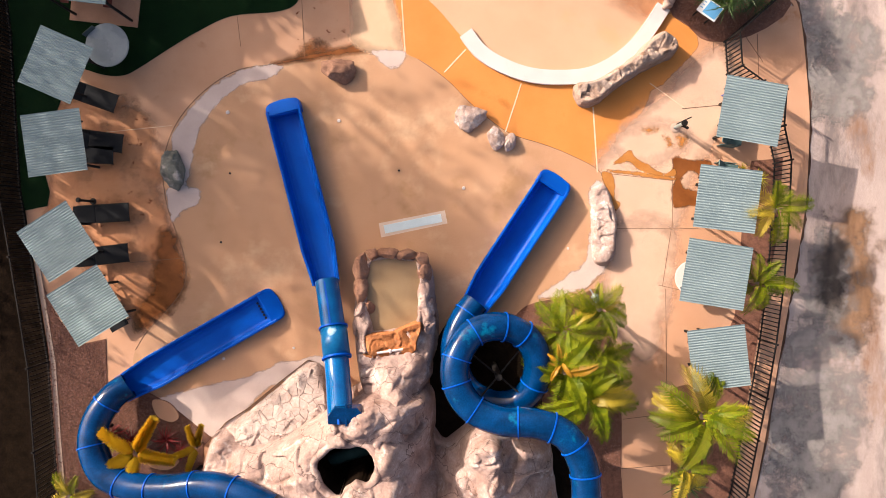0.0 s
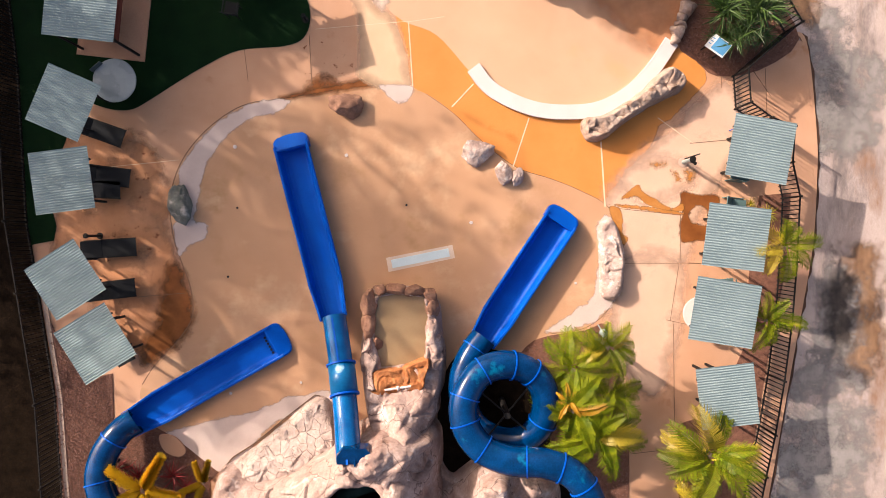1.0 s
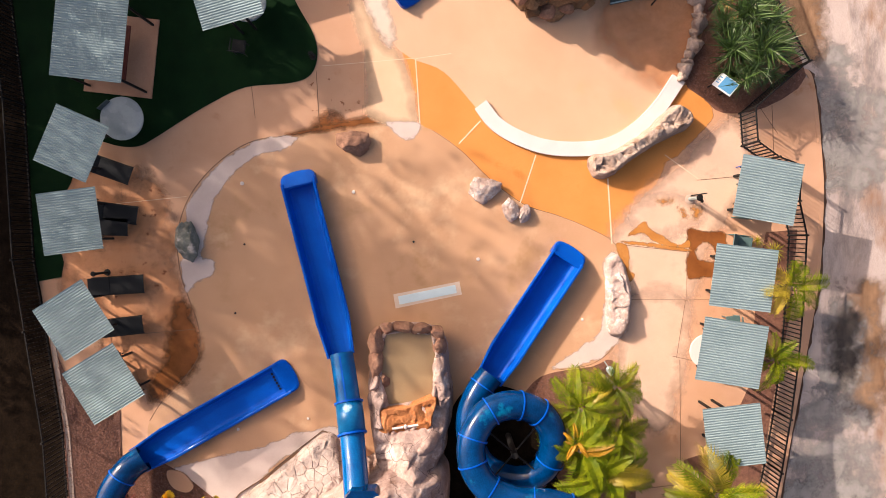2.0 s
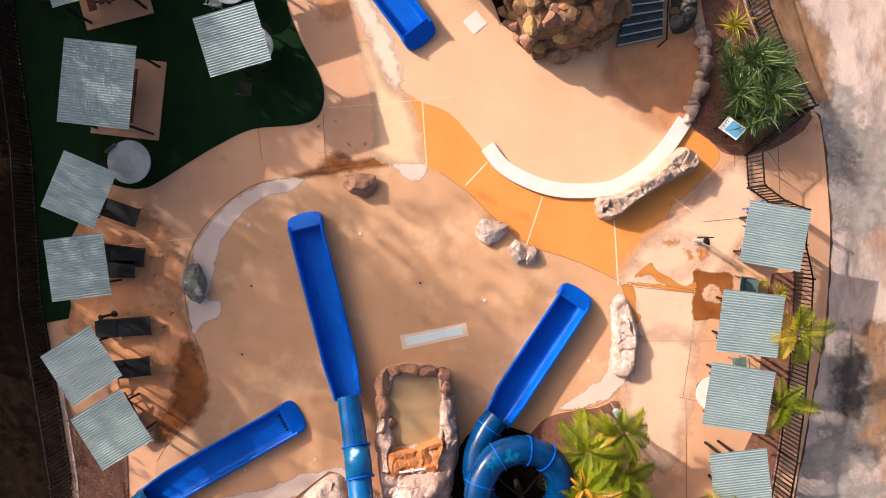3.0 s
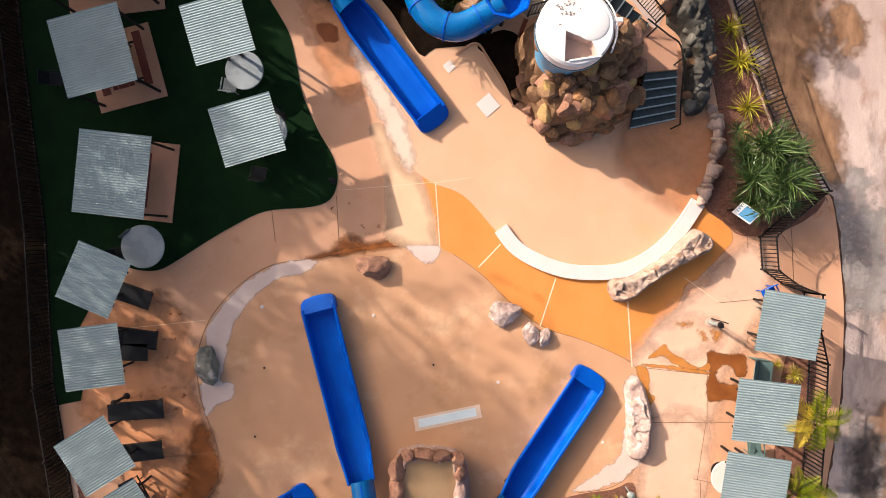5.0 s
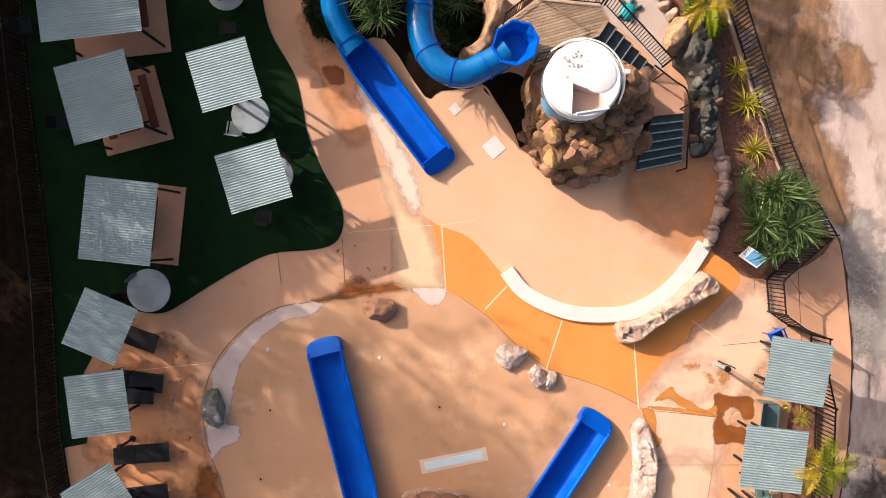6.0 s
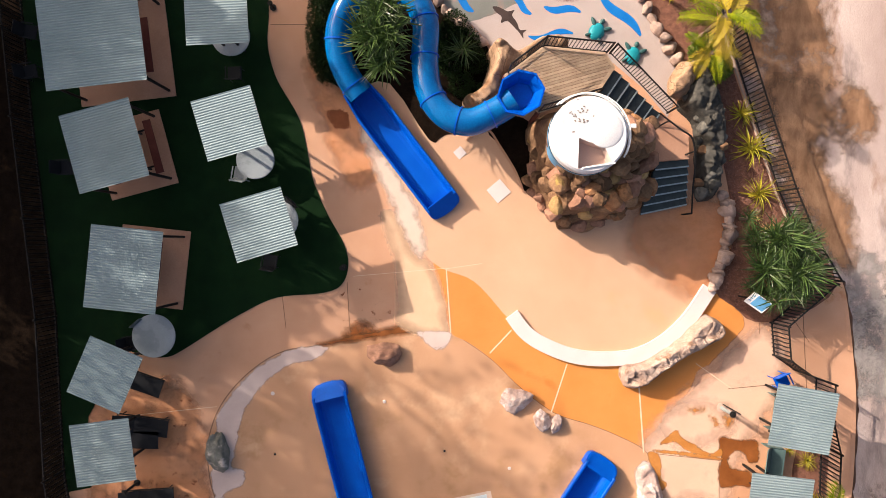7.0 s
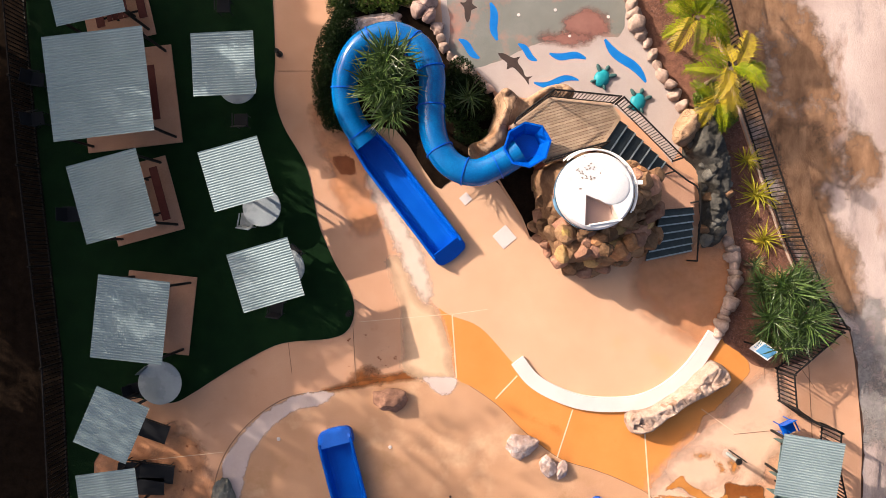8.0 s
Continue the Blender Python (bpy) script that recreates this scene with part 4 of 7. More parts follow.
for corners in ([(10.79, 2.77), (12.76, 2.37), (12.48, 0.40), (10.48, 0.73)], [(9.95, -0.13), (11.97, -0.40), (11.71, -2.42), (9.70, -2.18)], [(9.55, -2.55), (11.66, -2.85), (11.34, -4.97), (9.27, -4.56)], [(9.36, -5.59), (11.42, -5.37), (11.54, -7.38), (9.84, -7.57)]):
    shelter(corners, "small square shelter with a blue grey corrugated roof by the fence")
LAWN_SHELTERS = [shelter(corners, LAWN) for corners in ([(-8.04, 12.04), (-6.10, 12.57), (-5.64, 10.63), (-7.52, 10.11)], [(-7.16, 8.72), (-5.20, 9.30), (-4.66, 7.39), (-6.63, 6.85)], [(-8.22, 15.86), (-6.22, 15.97), (-6.14, 13.90), (-8.16, 13.86)])]
BIG_SHELTERS = [shelter(corners, "large shelter with a grey corrugated roof over a picnic table", slab=True) for corners in ([(-11.32, 8.13), (-8.99, 7.90), (-9.30, 5.17), (-11.59, 5.50)], [(-12.27, 11.64), (-10.02, 12.21), (-9.42, 9.69), (-11.70, 9.10)], [(-12.95, 15.79), (-9.73, 16.17), (-9.49, 12.75), (-12.75, 12.44)], [(-13.00, 18.78), (-10.85, 19.30), (-10.36, 16.58), (-12.62, 16.15)])]


# ---- furniture ----
def disc_bm(radius, thick, sides=40):
    bm = bmesh.new()
    bmesh.ops.create_cone(bm, cap_ends=True, segments=sides, radius1=radius, radius2=radius, depth=thick)
    bmesh.ops.bevel(bm, geom=[e for e in bm.edges if abs(e.verts[0].co.z - e.verts[1].co.z) < 1e-5], offset=thick * 0.35, segments=2, affect="EDGES")
    return bm


def round_table(at, radius, label, low=0.025, top=None):
    ob = thing("round_table", label, "table", (*at, low), 0, "round tables")
    part("table_top", disc_bm(radius, 0.05), top or M_TABLE, ob, at=pose(0, 0, 0.72))
    part("column", bar_bm((0, 0, 0.03), (0, 0, 0.7), 0.05), M_STEEL, ob)
    part("foot", disc_bm(radius * 0.5, 0.04), M_STEEL, ob, at=pose(0, 0, 0.02))
    return ob


def chair(at, turn, mat, label, low=0.025):
    """A plain chair: seat, raked back, four legs, two arms."""
    ob = thing("garden_chair", label, "chair", (*at, low), turn, "garden chairs")
    part("seat", box_bm(0, 0, 0.43, 0.48, 0.46, 0.04, 0.012), mat, ob)
    part("backrest", box_bm(0, 0, 0, 0.46, 0.035, 0.46, 0.012, m=pose(0, 0.26, 0.68, -14)), mat, ob)
    leg = None
    for x in (-0.2, 0.2):
        for y in (-0.19, 0.2):
            if leg is None:
                leg = part("leg", bar_bm((0, 0, 0), (0, 0, 0.42), 0.017), mat, ob, at=pose(x, y, 0))
            else:
                again(leg, ob, pose(x, y, 0))
    for x in (-0.25, 0.25):
        part("armrest", box_bm(x, 0.02, 0.63, 0.045, 0.44, 0.03, 0.008), mat, ob)
    return ob


def sun_lounger(at, turn, rake, label):
    """A low sling lounger, head towards -x, with a raised back."""
    ob = thing("sun_lounger", label, "sun lounger", (*at, 0.0), turn, "sun loungers")
    for y in (-0.31, 0.31):
        part("side_rail", box_bm(0.1, y, 0.3, 1.85, 0.04, 0.05, 0.008), M_STEEL, ob)
    part("seat_sling", box_bm(0.42, 0, 0.325, 1.2, 0.58, 0.025, 0.008), M_SLING, ob)
    part("backrest", box_bm(-0.36, 0, 0, 0.72, 0.6, 0.03, 0.01, m=pose(-0.18, 0, 0.33) @ pose(0, 0, 0, 0, rake, 0)), M_SLING, ob)
    leg = None
    for x in (-0.65, 0.85):
        for y in (-0.31, 0.31):
            if leg is None:
                leg = part("leg", bar_bm((0, 0, 0), (0, 0, 0.3), 0.018), M_STEEL, ob, at=pose(x, y, 0))
            else:
                again(leg, ob, pose(x, y, 0))
    part("crossbar", bar_bm((-0.8, -0.31, 0.3), (-0.8, 0.31, 0.3), 0.015), M_STEEL, ob)
    return ob


DARK_LOUNGER = "charcoal sling sun lounger with a raised back on the paving"
for at, turn, rake in (((-10.90, 2.72), -20, 25), ((-10.75, 1.12), -8, 20), ((-11.10, 0.63), -2, 35), ((-10.58, -1.48), 3, 8), ((-10.63, -2.97), 6, 20), ((-10.44, -4.66), -62, 18)):
    sun_lounger(at, turn, rake, DARK_LOUNGER)
round_table((-9.99, 4.32), 0.75, "round pale grey table beside the lawn shelter")
round_table((-6.40, 10.34), 0.66, "round pale grey table half under a lawn shelter")
round_table((-5.61, 8.25), 0.66, "round pale grey table half under a lawn shelter")
round_table((-7.18, 14.57), 0.66, "round pale grey table half under a lawn shelter")
round_table((10.22, -3.94), 0.6, "round white table half under a shelter", 0.0, M_WHITE)
BLACK_CHAIR = "black garden chair drawn up beside a round table"
for at, turn, mat, label, low in (
    ((-10.38, 4.55), 40, M_SLATE, "slate grey garden chair pushed against the round table", 0.025), ((-10.89, 4.04), 100, M_SLING, BLACK_CHAIR, 0.025),
    ((-7.16, 13.40), 180, M_SLING, BLACK_CHAIR, 0.025), ((-6.99, 9.91), 170, M_TABLE, "grey garden chair beside the round table", 0.025), ((-5.37, 8.71), -40, M_SLING, BLACK_CHAIR, 0.025),
    ((-6.01, 6.84), 170, M_SLING, BLACK_CHAIR, 0.025), ((-7.72, 17.39), 0, M_SLING, BLACK_CHAIR, 0.025), ((-14.24, 14.91), 80, M_SLING, "dark folded garden chair behind the large shelter", 0.025), ((-14.26, 13.53), 100, M_SLING, "dark folded garden chair behind the large shelter", 0.025), ((-13.07, 10.18), 90, M_SLING, "dark garden chair behind the shelter", 0.025)):
    chair(at, turn, mat, label, low)


def settee(at, turn, long, label):
    """A low bench with a high raked back, side panels and a seat board."""
    ob = thing("garden_settee", label, "bench", (*at, 0.0), turn, "grey green settees")
    part("seat", box_bm(0.24, 0, 0.42, 0.5, long - 0.06, 0.05, 0.012), M_GREEN_CHAIR, ob)
    part("backrest", box_bm(0, 0, 0, 0.035, long, 0.62, 0.01, m=pose(-0.18, 0, 0.62, 0, -38, 0)), M_GREEN_CHAIR, ob)
    part("kick_board", box_bm(0.44, 0, 0.2, 0.03, long - 0.08, 0.38, 0.008), M_GREEN_CHAIR, ob)
    for y in (-long / 2, long / 2):
        part("side_panel", box_bm(0.1, y, 0.24, 0.6, 0.03, 0.48, 0.01), M_GREEN_CHAIR, ob)
    return ob


settee((11.40, -0.59), -8, 1.4, "grey green settee with a raked back half under a shelter")
settee((11.67, 1.31), -8, 1.2, "grey green settee tucked under a shelter roof")
for at, turn in (((11.29, -2.98), 185),):
    chair(at, turn, M_GREEN_CHAIR, "grey green garden chair half under a shelter", 0.0)
chair((11.84, 2.43), 25, M_FLUME, "bright blue plastic chair beside the gate", 0.0)
for (ob, mid, turn, u, v), slide in zip(BIG_SHELTERS, (-0.42, 0.12, 0.3, 0.3)):
    base = ob.matrix_basis @ Vector((slide, 0, 0.075))
    t = thing("picnic_table", "red brown timber picnic table on a concrete slab", "table", tuple(base), turn, "picnic tables")
    for k in range(4):
        part("top_board", box_bm(-0.28 + k * 0.19, 0, 0.73, 0.17, 1.9, 0.04, 0.006), M_BENCH, t)
    for x in (-0.75, 0.75):
        part("bench_board", box_bm(x, 0, 0.44, 0.28, 1.9, 0.04, 0.006), M_BENCH, t)
    for y in (-0.65, 0.65):
        part("leg_frame", box_bm(0, y, 0.36, 1.4, 0.06, 0.06, 0.006, bm=box_bm(-0.3, y, 0.36, 0.06, 0.06, 0.72, 0.004, bm=box_bm(0.3, y, 0.36, 0.06, 0.06, 0.72, 0.004))), M_STEEL, t)


# ---- water slides ----
def open_flume(name, end, start, label, slope=0.25, holes=0, high=0.5):
    """A straight open run-out from start (high) to its closed, rounded end."""
    ob = thing(name, label, "water slide", (*end, 0.0), math.degrees(math.atan2(start[1] - end[1], start[0] - end[0])), "blue water slides")
    long = (Vector(start) - Vector(end)).length
    half = [(0.2, 0.1), (0.34, 0.115), (0.42, 0.16), (0.47, 0.25), (0.51, 0.47), (0.535, 0.5), (0.6, 0.5), (0.615, 0.485), (0.615, 0.455), (0.58, 0.44), (0.56, 0.3), (0.5, 0.02)]
    half = [(a, b * high / 0.5) for a, b in half]
    rim = [(-a, b) for a, b in half[::-1]] + half
    line = [Vector((0.42 + (long - 0.42) * i / 24, 0, slope * max(0, (i - 15) / 9) ** 2)) for i in range(25)]
    bm = sweep_bm(line, rim)
    for v in bm.verts:  # the run-out narrows towards the pipe that feeds it
        v.co.y *= 1 - 0.2 * min(max((v.co.x / long - 0.8) / 0.17, 0), 1)
    flume = part("flume", bm, M_FLUME, ob, smooth_it=False)
    # rounded stop block with a sloping inner face
    outline = [Vector((0.6, -0.612))]
    outline += [Vector((0.3 - 0.24 * math.sin(a), -0.612 + 0.24 * (1 - math.cos(a)))) for a in (math.pi / 2 * k / 6 for k in range(7))]
    outline += [Vector((0.025, -0.18)), Vector((0.02, 0.0))]
    outline += [Vector((p.x, -p.y)) for p in outline[-2::-1]]
    bm = slab_bm(outline, 0.02, 0.503)
    bmesh.ops.bevel(bm, geom=[e for e in bm.edges if len(e.link_faces) == 2 and e.calc_face_angle(0) > 1.0 and e.verts[0].co.z > 0.4 and e.verts[1].co.z > 0.4], offset=0.045, segments=4, affect="EDGES")
    for v in bm.verts:  # its top falls away to a low outer edge
        v.co.z *= (0.3 + 0.7 * min(max(v.co.x / 0.5, 0), 1)) * high / 0.5
    part("end_block", bm, M_FLUME, ob)
    for s in (-1, 1):
        part("rim_lip", strip_bm([(0.7, s * 0.567), (long * 0.79, s * 0.567)], 0.045, high - 0.01, high + 0.012), M_FLUME, flume)
    for k in range(holes):
        part("drain_hole", disc_bm(0.045, 0.02, 12), M_STEEL, flume, at=pose(0.76, -0.3 + 0.6 * k / max(holes - 1, 1), 0.125 * high / 0.5))
    for k in range(3):
        part("foot", box_bm(1.0 + k * (long - 1.6) / 2, 0, 0.02, 0.12, 0.9, 0.05, 0.01), M_TUBE, ob)
    return ob


def tube(name, points, radius, joints, label, steps=8, seam=False, coat=None):
    """A closed pipe along a smooth line, with bolted flanges."""
    line = curve(points, steps=steps)
    ob = thing(name, label, "water slide", tuple(line[0]), 0, "blue water slides")
    base = line[0].copy()
    line = [p - base for p in line]
    pipe = part("pipe", sweep_bm(line, ring_section(radius), caps=False), coat or M_TUBE, ob, smooth_it=True)
    n = len(line)
    for j in joints:
        i = min(max(int(j * (n - 1)), 1), n - 2)
        d = (line[i + 1] - line[i - 1]).normalized()
        part("flange", sweep_bm([line[i] - d * 0.022, line[i] + d * 0.022], ring_section(radius + 0.03)), M_FLUME, pipe)
    if seam:
        part("seam", sweep_bm([p + Vector((0, 0, radius - 0.01)) for p in line], [(-0.03, 0), (-0.03, 0.035), (0.03, 0.035), (0.03, 0)]), M_FLUME, pipe)
    # legs
    for j in (0.3, 0.7):
        p = line[int(j * (n - 1))]
        if p.z + base.z > 1.0:
            part("support", bar_bm((p.x, p.y, -base.z), (p.x, p.y, p.z - radius + 0.02), 0.07), M_STEEL, ob)
    return ob


slide_mid = open_flume("open_slide", (-4.14, 2.54), (-2.53, -4.07), "vivid blue open water slide run-out on the pad")
straight = tube("slide_tube", [(-2.53, -3.92, 0.72), (-2.37, -4.73, 0.98), (-2.17, -5.85, 1.35), (-1.98, -6.98, 1.90), (-1.81, -7.92, 2.60), (-1.76, -8.23, 2.80)], 0.41, (), "weathered blue slide tube leading out of the rockwork", seam=True, coat=M_TUBE_BRIGHT)
SLEEVE = [Vector(p) for p in [(-2.22, -5.48, 1.25), (-2.05, -6.43, 1.65)]]
base = Vector((-2.53, -3.92, 0.72))
SLEEVE = [p - base for p in SLEEVE]
along = (SLEEVE[1] - SLEEVE[0]).normalized()
sleeve = part("sleeve", sweep_bm(SLEEVE, ring_section(0.455, 32)), M_TUBE_WORN, straight, "faded teal sleeve with flaked white paint", True)
for p in SLEEVE:
    part("flange", sweep_bm([p - along * 0.03, p + along * 0.03], ring_section(0.5, 32)), M_FLUME, sleeve)
open_flume("open_slide", (-4.33, -4.64), (-9.93, -7.75), "vivid blue open water slide run-out beside a dry patch", holes=6, high=0.28)
tube("slide_tube", [(-9.55, -7.53, 0.62), (-9.99, -7.86, 0.85), (-10.42, -8.58, 1.10), (-10.45, -9.43, 1.35), (-9.96, -10.29, 1.55), (-8.92, -10.68, 1.75), (-7.60, -10.69, 1.95), (-6.40, -10.51, 2.15), (-5.21, -10.65, 2.40), (-4.06, -11.09, 2.60)], 0.47, (0.16, 0.34, 0.52, 0.62, 0.75, 0.88), "weathered blue slide tube curving round the plants")
open_flume("open_slide", (5.71, -0.26), (2.56, -4.94), "vivid blue open water slide run-out in the sun")
tube("slide_tube", [(2.67, -4.72, 0.62), (2.27, -5.24, 0.72), (1.94, -5.97, 0.85), (1.93, -6.83, 1.00), (2.31, -7.64, 1.15), (3.05, -8.08, 1.30), (3.93, -8.03, 1.50), (4.54, -7.38, 1.70), (4.61, -6.39, 1.90), (4.13, -5.65, 2.05), (3.28, -5.36, 2.20), (2.45, -5.59, 2.30), (1.94, -6.35, 2.45), (1.93, -7.14, 2.60), (2.41, -7.88, 2.70), (3.29, -8.26, 2.85), (4.43, -8.32, 3.00), (5.30, -8.65, 3.10), (5.80, -9.42, 3.20), (5.92, -10.36, 3.30), (5.85, -11.55, 3.40)], 0.47, (0.04, 0.35, 0.45, 0.49, 0.545, 0.6, 0.65, 0.71, 0.775, 0.83, 0.88, 0.93), "weathered blue slide tube coiling round a post")
collar = thing("slide_collar", "blue flared collar where the tube leaves the rock", "water slide", (*(-1.53, -7.95), 2.72), 0, "blue water slides")
bm = bmesh.new()
rows = [[bm.verts.new((x, y, z)) for x, z in ((-w, 0), (-w * 0.9, h), (w * 0.9, h), (w, 0))] for y, w, h in ((-0.3, 0.64, 0.38), (-0.02, 0.62, 0.46), (0.24, 0.4, 0.52))]
for p, q in zip(rows, rows[1:]):
    for j in range(3):
        bm.faces.new((p[j], p[j + 1], q[j + 1], q[j]))
bm.faces.new(rows[0])
bm.faces.new(rows[-1])
bmesh.ops.recalc_face_normals(bm, faces=bm.faces)
part("flare", bm, M_TUBE, collar)
part("ridge", box_bm(0, 0, 0.41, 0.06, 0.7, 0.06, 0.01), M_TUBE, collar)
coil = thing("coil_support", "dark steel post with four arms inside the coil", "support", (*(3.33, -7.04), 0.0))
part("column", bar_bm((0, 0, 0), (0, 0, 2.2), 0.11, 12), M_STEEL, coil)
for k in range(4):
    a = radians(50 + 90 * k)
    part("arm", bar_bm((0, 0, 1.9), (1.05 * math.cos(a), 1.05 * math.sin(a), 1.9), 0.03), M_STEEL, coil)
open_flume("open_slide", (0.26, 8.47), (-3.04, 12.90), "vivid blue open water slide run-out on the peach pad")
tube("slide_tube", [(-2.75, 12.56, 0.62), (-3.16, 13.13, 0.75), (-3.44, 13.91, 0.90), (-3.38, 14.84, 1.05), (-2.84, 15.70, 1.20), (-1.83, 16.02, 1.35), (-0.88, 15.53, 1.50), (-0.48, 14.65, 1.62), (-0.51, 13.51, 1.74), (-0.39, 12.41, 1.86), (0.10, 11.61, 1.98), (0.88, 11.29, 2.10), (1.69, 11.56, 2.22), (2.32, 11.94, 2.30)], 0.45, (0.05, 0.2, 0.34, 0.45, 0.53, 0.62, 0.73, 0.82, 0.92), "bright blue slide tube winding down from the tower", coat=M_TUBE_BRIGHT)
bowl = thing("slide_entry", "vivid blue open bowl where the slide starts", "water slide", (*(2.51, 12.08), 0.0), 30, "blue water slides")
bm = bmesh.new()
rings = []
for r, z in ((0.42, 2.25), (0.5, 2.5), (0.66, 2.75), (0.72, 2.75), (0.72, 2.66), (0.56, 2.45), (0.48, 1.85)):
    rings.append([bm.verts.new((r * math.cos(math.pi * (i + 0.5) / 4) * 1.08, r * math.sin(math.pi * (i + 0.5) / 4), z)) for i in range(8)])
for p, q in zip(rings, rings[1:] + rings[:1]):
    for i in range(8):
        bm.faces.new((p[i], p[(i + 1) % 8], q[(i + 1) % 8], q[i]))
bm.faces.new(rings[0])
bmesh.ops.recalc_face_normals(bm, faces=bm.faces)
part("bowl", bm, M_FLUME, bowl)
part("support", bar_bm((0, 0, 0), (0, 0, 1.95), 0.08), M_STEEL, bowl)


# ---- rockwork ----
def nearest_on(px, py, poly):
    """The nearest places on a closed outline."""
    best, bx, by = np.full(px.shape, 1e9), px.copy(), py.copy()
    for a, b in zip(poly, poly[1:] + poly[:1]):
        dx, dy = b[0] - a[0], b[1] - a[1]
        t = np.clip(((px - a[0]) * dx + (py - a[1]) * dy) / (dx * dx + dy * dy + 1e-9), 0, 1)
        qx, qy = a[0] + t * dx, a[1] + t * dy
        r = np.hypot(px - qx, py - qy)
        bx, by, best = np.where(r < best, qx, bx), np.where(r < best, qy, by), np.minimum(best, r)
    return bx, by


def mound(name, outline, peaks, material, label, category="rock", edge=0.9, rough=0.35, step=0.07, crack=0.8, change=None, wander=0.25, hole=None):
    """Sculpted rockwork: a height over the plan that passes near the given tops, steep at its outline, broken up by fissures."""
    pts = ragged(outline, wander, len(peaks), 0.8, 6)
    xs = np.arange(min(p[0] for p in pts) - step, max(p[0] for p in pts) + step, step)
    ys = np.arange(min(p[1] for p in pts) - step, max(p[1] for p in pts) + step, step)
    gx, gy = np.meshgrid(xs, ys)
    if hole:  # draw the grid onto the hole's edge, so that the mouth is clean
        c2 = inside_distance(gx, gy, hole)
        near = np.abs(c2) < 0.62 * step
        nx, ny = nearest_on(gx, gy, hole)
        gx, gy = np.where(near, nx, gx), np.where(near, ny, gy)
    d = inside_distance(gx, gy, pts)
    wsum, hsum = np.zeros(gx.shape), np.zeros(gx.shape)
    for x, y, z in peaks:
        w = 1 / ((gx - x) ** 2 + (gy - y) ** 2 + 0.08) ** 1.4
        wsum, hsum = wsum + w, hsum + w * z
    ramp = np.clip(d / edge, 0, 1)
    h = hsum / wsum * (1 - (1 - ramp) ** 2.2)
    if change:
        h = change(gx, gy, h, d)
    verts, faces, index = [], [], -np.ones(gx.shape, int)
    for j in range(gx.shape[0]):
        for i in range(gx.shape[1]):
            if d[j, i] > -1.6 * step:
                x, y, z = gx[j, i], gy[j, i], h[j, i]
                if d[j, i] <= 0:
                    z = -0.05
                else:
                    q = Vector((x * 0.9, y * 0.9, z * 0.5))
                    big = noise.noise(q) + 0.5 * noise.noise(q * 2.3) + 0.3 * abs(noise.noise(q * 4.3)) + 0.22 * abs(noise.noise(q * 9.0))
                    warp = Vector((x, y, 0)) + 0.35 * Vector((noise.noise(q * 1.7), noise.noise(q * 1.7 + Vector((4, 8, 1))), 0))
                    cell, near = noise.voronoi(warp / crack)
                    gap = min((cell[1] - cell[0]) / 0.07, 1)
                    plate = noise.noise(near[0] * 3.1) * 0.5
                    lean = noise.noise_vector(near[0] * 3.1)
                    facet = max(min(lean.dot(warp / crack - near[0]), 0.4), -0.4)
                    z += min(d[j, i] / 0.3, 1) * (0.85 * rough * big - 0.3 * rough * (1 - gap) + rough * plate + 1.3 * rough * facet)
                    z = max(z, 0.02)
                s = Vector((x * 2, y * 2, 5.0))
                index[j, i] = len(verts)
                verts.append((x + 0.05 * noise.noise(s), y + 0.05 * noise.noise(s + Vector((7, 7, 7))), z))
    for j in range(gx.shape[0] - 1):
        for i in range(gx.shape[1] - 1):
            q = (index[j, i], index[j, i + 1], index[j + 1, i + 1], index[j + 1, i])
            if min(q) >= 0:
                faces.append([int(v) for v in q])
    me = bpy.data.meshes.new(name)
    me.from_pydata(verts, [], faces)
    me.materials.append(material)
    me.polygons.foreach_set("use_smooth", [True] * len(me.polygons))
    ob = new(name, me)
    HEIGHTS[name] = (xs, ys, h)
    return tagged(ob, label, category)


HEIGHTS = {}
CAVE = [tuple(p) for p in curve([(-2.60, -9.58), (-2.15, -9.17), (-1.56, -9.03), (-1.01, -9.04), (-0.70, -9.28), (-0.63, -9.67), (-0.79, -10.15), (-0.99, -10.30), (-1.26, -10.19), (-1.65, -10.37), (-1.85, -10.65), (-2.20, -10.53), (-2.51, -10.05)], True, 4)]


def with_cave(gx, gy, h, d):
    c2 = inside_distance(gx, gy, CAVE)
    return np.where(c2 > 0.004, 0.3, h - 0.12 * np.exp(-np.maximum(-c2, 0) / 0.16))


